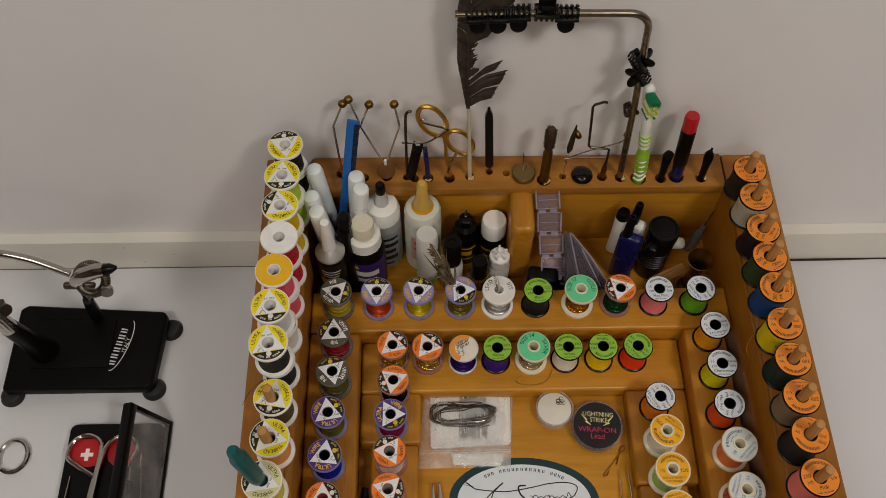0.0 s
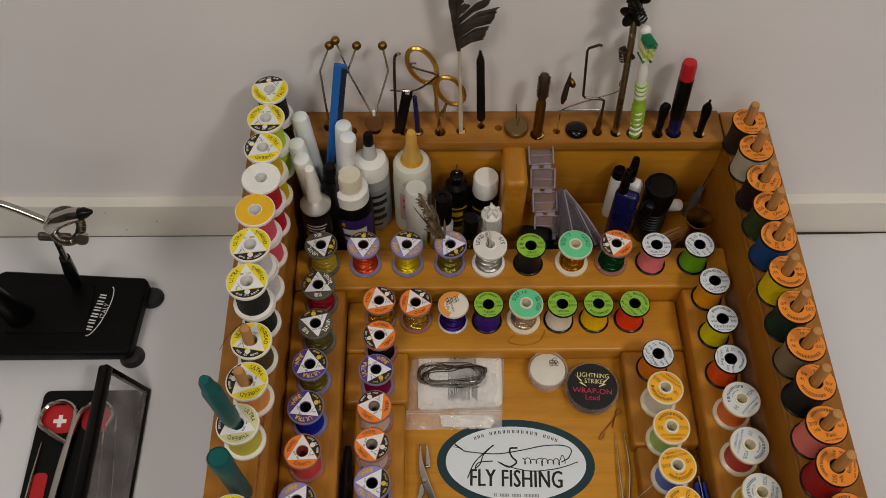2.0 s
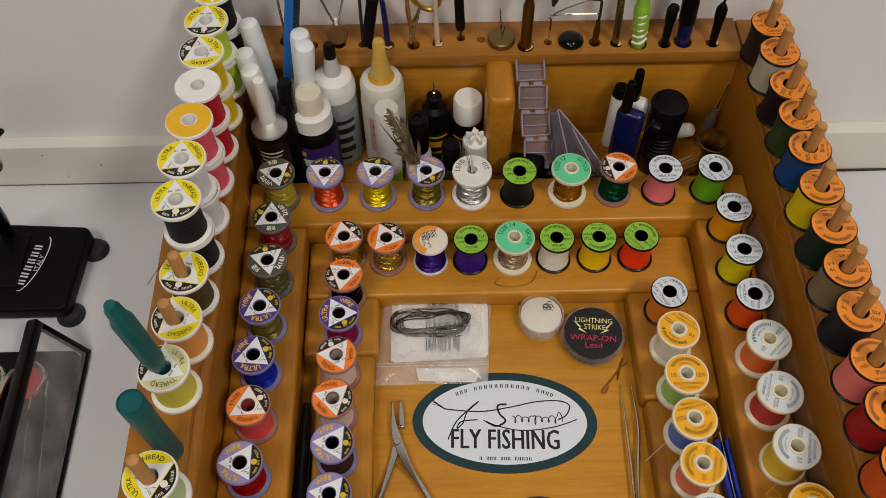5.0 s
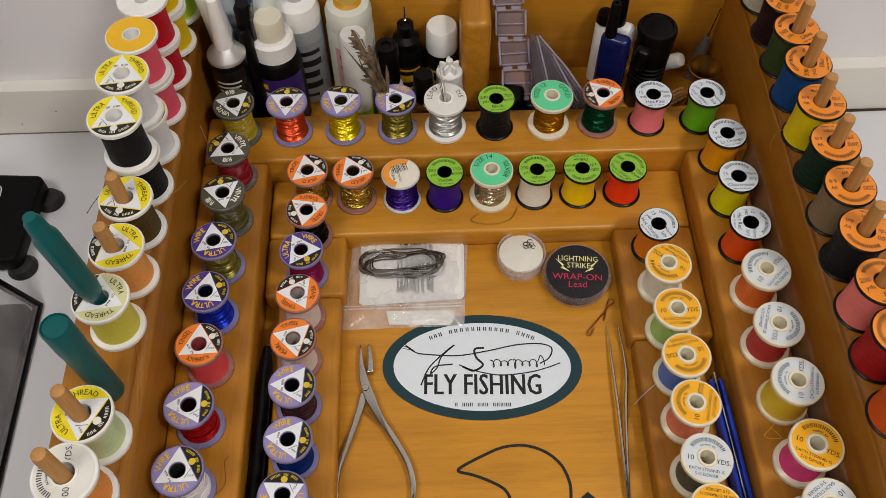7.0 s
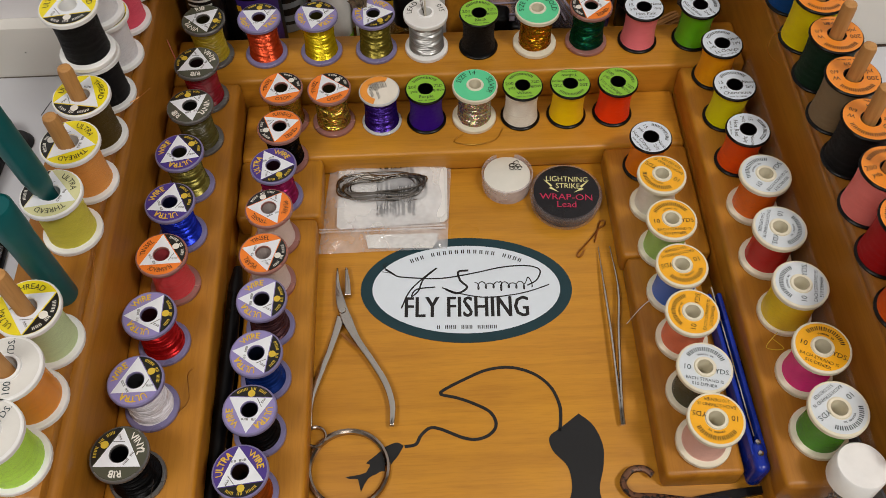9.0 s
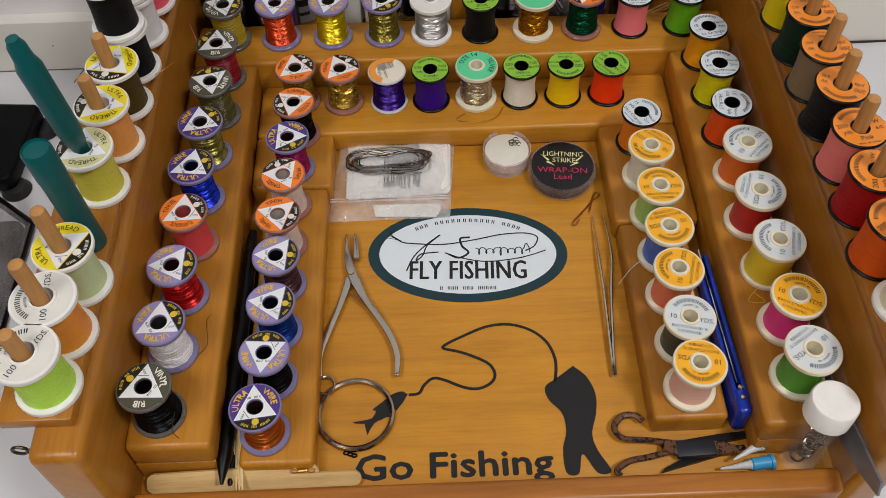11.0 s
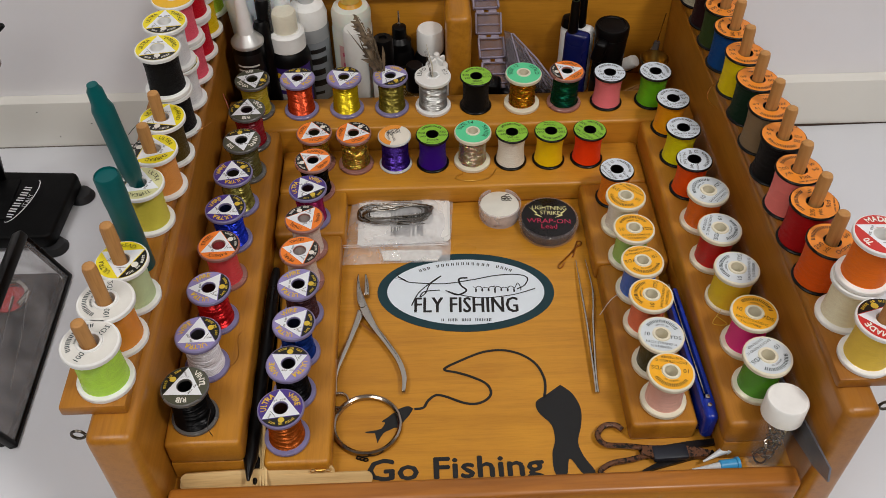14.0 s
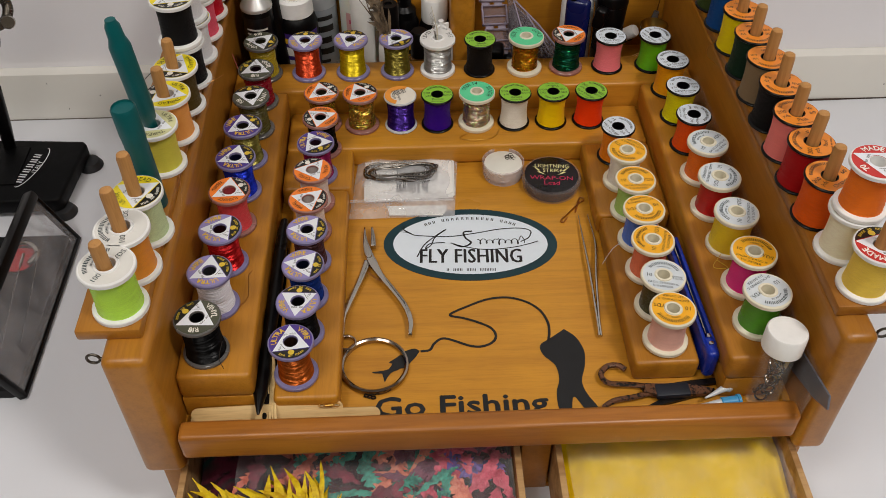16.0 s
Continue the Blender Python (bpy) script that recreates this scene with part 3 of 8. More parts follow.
def line_label(sp, form, colour, ink, words, turn, z):
    """Round label with a curved head line of bars and printed words."""
    R, h, f, hole, w = FORMS[form]
    r = R - 0.0008
    lab = flat_part("label", ("ring", form), lambda bm: disc(bm, hole + 0.0004, r, 0), paper(colour), sp, z)
    left, right, low = words
    def draw(bm):
        bars(bm, "xxxxxxxxx", r * 0.28, arc=(r * 0.78, 90))
        letters(bm, left[0], r * 0.3, pose(-r * 0.68, r * 0.14, 0))
        letters(bm, left[1], r * 0.28, pose(-r * 0.6, -r * 0.18, 0))
        letters(bm, right[0], r * 0.27, pose(r * 0.68, r * 0.14, 0))
        letters(bm, right[1], r * 0.25, pose(r * 0.68, -r * 0.18, 0))
        letters(bm, low, r * 0.3, pose(0, -r * 0.57, 0))
        bars(bm, "xxxx xx xxxxx", r * 0.12, pose(0, -r * 0.82, 0))
    flat_part("lettering", ("line", form, words), draw, paper(ink), lab, 0.0002, turn)


def strand_label(sp, form, colour, ink, words, turn, z):
    """Round label with two curved lines of bars and the length in figures."""
    R, h, f, hole, w = FORMS[form]
    r = R - 0.0013
    lab = flat_part("label", ("ring", form), lambda bm: disc(bm, hole + 0.0018, r, 0, segs=36), paper(colour), sp, z)
    def draw(bm):
        bars(bm, "xxxxxxxxxx", r * 0.3, arc=(r * 0.78, 90))
        bars(bm, "xxxxxx xx", r * 0.13, arc=(r * 0.55, 90))
        letters(bm, words[0], r * 0.32, pose(-r * 0.7, -r * 0.12, 0))
        letters(bm, words[1], r * 0.3, pose(r * 0.68, -r * 0.12, 0))
        if len(words) > 2:
            letters(bm, words[2], r * 0.19, pose(0, -r * 0.56, 0))
            letters(bm, words[3], r * 0.19, pose(0, -r * 0.78, 0))
    flat_part("lettering", ("strand", form, words), draw, paper(ink), lab, 0.0002, turn)


def plain_label(sp, form, colour, ink, words, turn, z):
    R, h, f, hole, w = FORMS[form]
    lab = flat_part("label", ("ring", form), lambda bm: disc(bm, hole + 0.0006, R - 0.0008, 0), paper(colour), sp, z)
    if words:
        def draw(bm):
            letters(bm, words[0], R * 0.34, arc=(R * 0.72, 150))
            letters(bm, words[1], R * 0.34, arc=(R * 0.72, 20))
        flat_part("lettering", ("plain", form, words), draw, paper(ink), lab, 0.0002, turn)


def code_label(sp, form, colour, ink, words, turn, z):
    """Half orange, half white label with a bar code."""
    R, h, f, hole, w = FORMS[form]
    r = R - 0.0008
    lab = flat_part("label", ("ringfull", form), lambda bm: disc(bm, 0.0, r, 0), paper("e9e2d4"), sp, z)
    flat_part("orange_half", ("half", form), lambda bm: disc(bm, r * 0.62, r, 0, 60, 250), paper(colour), lab, 0.0001, turn)
    def draw(bm):
        for i in range(11):
            x = -r * 0.42 + i * r * 0.085
            wd = r * (0.02 + 0.03 * ((i * 7) % 3) / 2)
            bm.faces.new([bm.verts.new(p) for p in ((x, r * 0.1, 0), (x + wd, r * 0.1, 0), (x + wd, r * 0.6, 0), (x, r * 0.6, 0))])
    flat_part("bar_code", ("code", form), draw, paper("1a1816"), lab, 0.0002, turn + 15)
    def draw2(bm):
        letters(bm, "Holographic", r * 0.24, pose(0, -r * 0.1, 0))
        letters(bm, "Purple", r * 0.28, pose(0, -r * 0.4, 0))
    flat_part("lettering", ("codew", form), draw2, paper("40342a"), lab, 0.0002, turn - 80)


LABELS = {"tri": tri_label, "line": line_label, "strand": strand_label, "plain": plain_label, "code": code_label}
TRI = ("wire", "rib")


def spool(x, y, z, form, body, thread, kind, label, colour, ink, words, turn, text, full=1.0, group="thread spools", tilt=(0, 0)):
    R, h, f, hole, w = FORMS[form]
    me = spool_body(form)
    key = ("body", form, body.name)
    if key not in COLOURED:
        COLOURED[key] = me.copy()
        COLOURED[key].materials.append(body)
    sp = new("thread_spool", COLOURED[key])
    sp.matrix_basis = pose(x, y, z + 0.0001, tilt[0], tilt[1], random.uniform(-4, 4))
    tagged(sp, text, "thread spool", group)
    mat = thread_mat(thread, kind)
    key = ("wound", form, full, kind, mat.name)
    if key not in COLOURED:
        COLOURED[key] = winding(form, full, kind).copy()
        COLOURED[key].materials.append(mat)
    wnd = new("winding", COLOURED[key])
    wnd.parent = sp
    wnd.rotation_euler = (0, 0, random.uniform(0, 6.28))
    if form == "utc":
        # Added lining: winding colour showing through the hub, darkened as shade in the hole.
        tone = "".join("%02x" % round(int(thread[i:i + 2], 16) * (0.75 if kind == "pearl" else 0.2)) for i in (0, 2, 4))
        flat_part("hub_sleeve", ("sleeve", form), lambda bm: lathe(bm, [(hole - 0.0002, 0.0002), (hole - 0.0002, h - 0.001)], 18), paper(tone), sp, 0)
    if label:
        LABELS[label](sp, form, colour, ink, words, turn, h + 0.00015)
    return sp


YELLOW, ORANGE, LILAC, PURPLE, OLIVE = "f2de1c", "f58228", "9388bf", "4a3488", "4c4d3e"
U_WIRE, U_THREAD = ("ULTRA", "WIRE"), ("ULTRA", "THREAD")
RIB, HOLO, PEARL, FLASH = ("VINYL", "RIB"), ("HOLO", "TINSEL"), ("PEARL", "TINSEL"), ("FLASHBACK", "TINSEL")


def wire(x, y, z, colour, lab, turn, name, kind="wire", words=U_WIRE, body=None, ink="e2b93a", full=1.0):
    spool(x, y, z, "utc", body or GREYPURPLE, colour, kind, "tri", lab, ink, words, turn, name, full, "spools on the stepped tiers")


def uni(x, y, z, colour, lab, words, turn, name, kind="thread", form="uni", group="spools on the stepped tiers"):
    spool(x, y, z, form, BLACK, colour, kind, "line", lab, "2b2a26", words, turn, name, 1.0, group)


def dan(x, y, z, colour, lab, turn, name, words=("10", "YDS.", "EACH STRAND IS", "510 DENIER"), form="dan", kind="floss", group="spools on the stepped tiers", full=1.0):
    spool(x, y, z, form, CREAM if form == "dan" else WHITE, colour, kind, "strand", lab, "20333a" if lab != "f7b21e" else "3a2a12", words, turn, name, full, group)


def tier_spools():
    g = "8ec63c"
    w = lambda c: (("15", "yds"), ("Neon", "2ply"), c)
    t72 = lambda c: (("200", "yds"), ("72D", "8/0W"), c)
    y = 0.300
    wire(-0.161, y, ZB, "9c8a2e", OLIVE, 80, "clear spool of olive-gold vinyl cord with a dark green label", "rib", RIB, SMOKE, "e8e4da")
    wire(-0.126, y, ZB, "c8461e", LILAC, 180, "lilac spool of shiny red-orange wire")
    wire(-0.090, y, ZB, "d6bc12", LILAC, 172, "lilac spool of bright yellow wire")
    wire(-0.054, y, ZB, "7a6e26", LILAC, 30, "lilac spool of olive wire with a feather in its hole")
    spool(-0.021, y, ZB, "dan", WHITE, "a9a9a8", "lead", "plain", "e4e2de", "26241f", ("LEAD", ".015"), 0, "white spool of dull grey lead wire", 1.0, "spools on the stepped tiers")
    uni(0.013, y, ZB, "0b0b0d", g, t72("Black"), 0, "black spool of black thread with a lime green label")
    spool(0.050, y, ZB, "dan", CREAM, "b07a24", "tinsel", "plain", "5fd49a", "12351f", ("SIZE 12", "GOLD"), 0, "cream spool of gold tinsel with a green label", 0.92, "spools on the stepped tiers")
    wire(0.084, y, ZB, "0d4a34", ORANGE, -80, "rosy clear spool of dark green flash tinsel with an orange label", "tinsel", FLASH, ROSE, "1a1712")
    uni(0.118, y, ZB, "f28892", "d9e1ea", w("Hot Pink"), 0, "black spool of hot pink floss with a white label", "floss")
    uni(0.154, y, ZB, "5c9e1e", "d9e1ea", w("Hot Green"), -55, "black spool of hot green floss with a white label", "floss")
    for yy, c, nm, tn in ((0.265, "f6ac1c", "Lt Orange", 10), (0.230, "d2d21a", "Chartreuse", 0), (0.195, "f25c10", "Hot Red", -100)):
        uni(0.1605, yy, ZB, c, "d9e1ea", w(nm), tn, "black spool of " + nm.lower() + " floss with a white label", "floss")
    dan(0.162, 0.161, ZB, "ee7614", "d6dde2", 40, "cream spool of orange floss with a white label")
    dan(0.161, 0.125, ZB, "b00c12", "d6dde2", -115, "cream spool of deep red floss with a white label")
    dan(0.163, 0.090, ZB, "f0d038", "d6dde2", 75, "cream spool of yellow floss with loose ends and a white label", full=1.12)
    dan(0.164, 0.054, ZB, "f03092", "f7b21e", -30, "cream spool of magenta floss with a yellow label")
    dan(0.163, 0.022, ZB, "4a861c", "d6dde2", -150, "cream spool of green floss with a white label")
    wire(-0.161, 0.262, ZB, "7a1024", OLIVE, -120, "clear spool of burgundy vinyl cord with a dark green label", "rib", RIB, SMOKE, "e8e4da")
    wire(-0.161, 0.227, ZB, "4a4420", OLIVE, -170, "clear spool of olive vinyl cord with a dark green label", "rib", RIB, SMOKE, "e8e4da")
    wire(-0.163, 0.192, ZB, "857c38", PURPLE, 130, "lilac spool of olive wire with a purple label")
    wire(-0.164, 0.157, ZB, "1a34cc", PURPLE, 110, "lilac spool of royal blue wire with a purple label")
    wire(-0.164, 0.123, ZB, "e65a60", ORANGE, 120, "rosy clear spool of red flash tinsel with an orange label", "pearl", FLASH, ROSE, "1a1712")
    wire(-0.1655, 0.087, ZB, "c0161a", LILAC, 90, "lilac spool of shiny red wire")
    wire(-0.167, 0.051, ZB, "cfccd2", LILAC, 120, "lilac spool of white wire with a loose end", "rib")
    wire(-0.169, 0.0145, ZB, "0c0c0e", OLIVE, -120, "clear spool of black vinyl cord with a dark green label", "wire", RIB, SMOKE, "e8e4da", 1.1)
    y = 0.256
    wire(-0.113, 0.259, ZA, "a98c3c", ORANGE, 135, "rosy clear spool of gold holographic tinsel with an orange label", "tinsel", HOLO, ROSE, "1a1712")
    wire(-0.083, 0.257, ZA, "b0944a", ORANGE, 140, "rosy clear spool of gold holographic tinsel with an orange label", "tinsel", HOLO, ROSE, "1a1712")
    spool(-0.052, y, ZA, "uni", PALEPLASTIC, "3a1a7a", "wire", "code", "ee9a3c", "40342a", None, 0, "clear spool of purple tinsel with an orange and white bar-coded label", 1.0, "spools on the stepped tiers")
    uni(-0.023, y, ZA, "37107a", g, t72("Purple"), 5, "black spool of purple thread with a lime green label")
    spool(0.008, y, ZA, "dan", CREAM, "b4a890", "tinsel", "plain", "5fd49a", "12351f", ("SIZE 14", "SILVER"), -20, "cream spool of silver tinsel with a green label", 0.95, "spools on the stepped tiers")
    uni(0.038, y, ZA, "d8d4ca", g, t72("White"), 0, "black spool of white thread with a lime green label")
    uni(0.068, y, ZA, "e2bc12", g, t72("Yellow"), 178, "black spool of yellow thread with a lime green label")
    uni(0.098, y, ZA, "ee4c16", g, t72("Fire Orange"), -50, "black spool of fire orange thread with a lime green label")
    wire(-0.112, 0.227, ZA, "100e10", ORANGE, -70, "rosy clear spool of black flash tinsel with an orange label", "tinsel", FLASH, ROSE, "1a1712")
    wire(-0.114, 0.197, ZA, "a02060", PURPLE, 30, "lilac spool of magenta wire with a purple label")
    wire(-0.1145, 0.166, ZA, "f4e2dc", ORANGE, -150, "rosy clear spool of pearl tinsel with an orange label", "pearl", PEARL, ROSE, "1a1712")
    wire(-0.1155, 0.1355, ZA, "f6e4de", ORANGE, 70, "rosy clear spool of pearl tinsel with an orange label", "pearl", PEARL, ROSE, "1a1712")
    wire(-0.1145, 0.106, ZA, "5a3a40", LILAC, 90, "lilac spool of brown wire")
    wire(-0.115, 0.074, ZA, "163c98", LILAC, 80, "lilac spool of dark blue wire")
    wire(-0.116, 0.043, ZA, "101014", LILAC, 180, "lilac spool of black wire")
    wire(-0.118, 0.0115, ZA, "b85a18", PURPLE, 10, "lilac spool of copper wire with a purple label")
    uni(0.111, 0.210, ZA, "fa941e", "d9e1ea", w("Hot Orange"), -60, "black spool of hot orange floss with a white label", "floss")
    for yy, c, lab, tn, nm in ((0.180, "eae4d8", "f7b21e", 140, "ivory"), (0.148, "9ec06a", "f7b21e", 0, "pale green"), (0.1175, "4a70c0", "f7b21e", -165, "sky blue"),
                               (0.088, "ff8c66", "f7b21e", 75, "coral"), (0.056, "3a3a14", "d6dde2", -15, "dark olive"), (0.028, "fac4b6", "f7b21e", 165, "pale pink")):
        dan(0.112, yy, ZA, c, lab, tn, "cream spool of " + nm + " floss with a " + ("yellow" if lab[0] == "f" else "white") + " label")


def shelf_spools():
    L = "spools on the shelf dowels"
    h = FORMS["ultra"][1]
    def ultra(y, z, c, turn, nm, label="tri", colour=YELLOW, dx=0.0):
        spool(-0.1975 + dx, y, z, "ultra", WHITE, c, "thread", label, colour, "1a1712", U_THREAD if label == "tri" else None, turn, "white spool of " + nm + " thread with a yellow label", 1.0, L)
    dan(-0.203, 0.003, ZS, "b2de52", "e3e2dc", 60, "white spool of lime green floss on a dowel", ("100", "YDS."), "danbig", "floss", L)
    dan(-0.201, 0.031, ZS, "f09a24", "e3e2dc", 100, "white spool of amber floss on a dowel", ("100", "YDS."), "danbig", "floss", L)
    ultra(0.060, ZS, "c0cfa4", 60, "pale green", dx=-0.001)
    ultra(0.122, ZS, "ccc458", -110, "olive yellow", colour="d8d6a0", dx=-0.003)
    ultra(0.153, ZS, "ffb46a", -100, "orange")
    ultra(0.184, ZS, "4a3c14", -10, "dark olive")
    for y, c, nm, lab, col, tn in ((0.214, "0c0b0d", "black", "tri", YELLOW, 10), (0.244, "ececf0", "white", "tri", YELLOW, 5), (0.274, "ee6a7e", "pink", "plain", "ecb81c", 0),
                                   (0.303, "b41c30", "red", None, YELLOW, 0), (0.332, "eecc20", "yellow", "tri", YELLOW, -110), (0.361, "bcd850", "lime", "tri", YELLOW, 0), (0.391, "141214", "black", "tri", YELLOW, -170)):
        ultra(y, ZS, c, tn + 30, nm, "plain" if lab == "plain" else "tri")
        ultra(y - 0.001, ZS + h + 0.0006, c, tn, nm, lab, col, dx=random.uniform(-0.0012, 0.0012))
    o = "ee8e2c"
    rows = ((0.384, "3a2a1c", "Camel"), (0.356, "bdb6a2", "White"), (0.325, "2c1014", "Wine"), (0.298, "33401e", "Olive"), (0.270, "164478", "Blue"), (0.2385, "dcc41a", "Yellow"),
            (0.2085, "0e2c1a", "Green"), (0.1785, "7c6a52", "Tan"), (0.149, "0d0c0e", "Black"), (0.118, "e88680", "Pink"), (0.089, "98181c", "Red"), (0.058, "c85c1c", "Orange"))
    for i, (y, c, nm) in enumerate(rows):
        uni(0.195, y, ZS, c, o, (("200", "yds"), ("W", "6/0"), nm), (0, 10, 60, 30, 80, 170, 180, 175, 150, 5, 80, 30)[i], "black-rimmed spool of " + nm.lower() + " thread with an orange label on a dowel", "thread", "unibig", L)
    big = ("70", "xx")
    spool(0.200, 0.030, ZS, "ultra", WHITE, "e6dcc0", "thread", "plain", "e0dcd0", "1a1712", None, 0, "white spool of cream thread on a dowel", 1.0, L)
    spool(0.201, 0.030, ZS + h + 0.0004, "ultra", WHITE, "f68432", "thread", "tri", "c8302a", "f0ece4", ("70", "MADE"), 60, "white spool of orange thread with a red label, stacked on another", 1.0, L)
    spool(0.203, 0.001, ZS, "ultra", WHITE, "dcbc5a", "thread", "tri", "c8302a", "f0ece4", ("70", "MADE"), 200, "white spool of pale gold thread with a red label", 1.0, L)


tier_spools()
shelf_spools()


# ---- more materials ----
TEAL = plain("teal_plastic", "04585a", 0.36, 0, 0.12, 60, Specular_IOR_Level=0.3)
BLUE = plain("blue_plastic", "1b64b4", 0.35)
NAVY = plain("navy_plastic", "0d1650", 0.25, 0, 0.2)
ROYAL = plain("royal_blue_enamel", "1030a0", 0.28, 0, 0.15)
RED = plain("red_plastic", "b81822", 0.35)
DECAL = plain("dark_decal", "0f1012", 0.45, 0, 0.12, 200)
STICKERGREEN = plain("dark_green_print", "0b343c", 0.4, 0, 0.1, 150)
STICKERWHITE = plain("white_print", "dfe8f0", 0.4, 0, 0.02, 150)
RUBBER = plain("dark_rubber", "1c1d20", 0.55, 0, 0.15)
VISEBLACK = plain("black_powder_coat", "050506", 0.5, 0, 0.25, 500, 0.12, Specular_IOR_Level=0.14)
MILKY = plain("milky_squeeze_plastic", "dbdad0", 0.35, 0, 0.04, Subsurface_Weight=0.2)
AMBER = plain("amber_nozzle", "d8961e", 0.35, 0, 0.25, 90, Subsurface_Weight=0.2)
PALEAMBER = plain("pale_amber_nozzle", "dcb056", 0.35, 0, 0.1, 90, Subsurface_Weight=0.3)
GLASS = clear("clear_plastic", "f4f4f2", 0.06, 0.95, 1.2)
TINTED = clear("tinted_clear_plastic", "b3a3bd", 0.12, 0.8, 1.25)
BAGFILM = film_mat("bag_film", "f4f4f6", 0.32, 0.08)
LIDPANE = film_mat("lid_pane", "b4b4b8", 0.22, 0.12)
LIMEGREEN = plain("lime_plastic", "98c83a", 0.35)
TUBBASE = film_mat("tub_clear", "e8dcdc", 0.35, 0.15)
HOOKSTEEL = plain("blackened_hooks", "2e2b2a", 0.35, 0.8, 0.2)
CAPWHITE = plain("milky_cap_plastic", "eef2f6", 0.32, 0, 0.03, Subsurface_Weight=0.15)
WAX = plain("wax", "dedbd0", 0.5, 0, 0.04)
KEYDARK = plain("tempered_steel", "6b5f55", 0.32, 1.0, 0.25, 60)
COPPERISH = plain("worn_brass_wire", "c48a52", 0.3, 1.0, 0.12, 90)
QUILL = plain("quill", "cbc3b2", 0.45, 0, 0.15)


def feather_mat(name, a, b):
    m, nt, bs = material(name)
    n = noise_tex(nt, coords(nt, (1, 1, 1)), 160, 4, 0.7)
    r = ramp(nt, [(0.35, hexc(a)), (0.62, hexc(b))])
    link(nt, n, 0, r, 0)
    link(nt, r, 0, bs, "Base Color")
    bs.inputs["Roughness"].default_value = 0.6
    return m


DARKFEATHER = feather_mat("dark_feather", "1c1714", "41362e")
MOTTLED = feather_mat("mottled_feather", "2a2018", "7d6a52")


def smooth_film(name, colour, opacity, rough):
    m = film_mat(name, colour, opacity, rough)
    for n in m.node_tree.nodes:
        if n.type == "BUMP":
            n.inputs["Strength"].default_value = 0.05
    return m


TINTFILM = smooth_film("tinted_wall", "958b96", 0.33, 0.06)
CLEARFILM = smooth_film("clear_wall", "eef0f0", 0.06, 0.04)


def thing(name, x, y, z, label, category, group="", m=None):
    return tagged(empty(name, m if m is not None else pose(x, y, z)), label, category, group)


def ellipse(a, b, n=56):
    return [(a * math.cos(2 * math.pi * i / n), b * math.sin(2 * math.pi * i / n)) for i in range(n)]


def ribbon(bm, pts, w, z=0.0):
    """A flat drawn line through (x, y) points; w is one width or one for each point."""
    p = smooth_path([(x, y, z) for x, y in pts], 6)
    ws = [w] * len(p) if not isinstance(w, (list, tuple)) else [w[min(int(i / 6), len(w) - 1)] for i in range(len(p))]
    sides = []
    for i, q in enumerate(p):
        d = (p[min(i + 1, len(p) - 1)] - p[max(i - 1, 0)]).normalized()
        s = Vector((-d.y, d.x, 0)) * ws[i] / 2
        sides.append((bm.verts.new(q + s), bm.verts.new(q - s)))
    for a, b in zip(sides, sides[1:]):
        bm.faces.new((a[0], a[1], b[1], b[0]))
    return bm


def face(bm, pts, z):
    f = bm.faces.new([bm.verts.new((x, y, z)) for x, y in pts])
    bmesh.ops.triangulate(bm, faces=[f])
    return bm


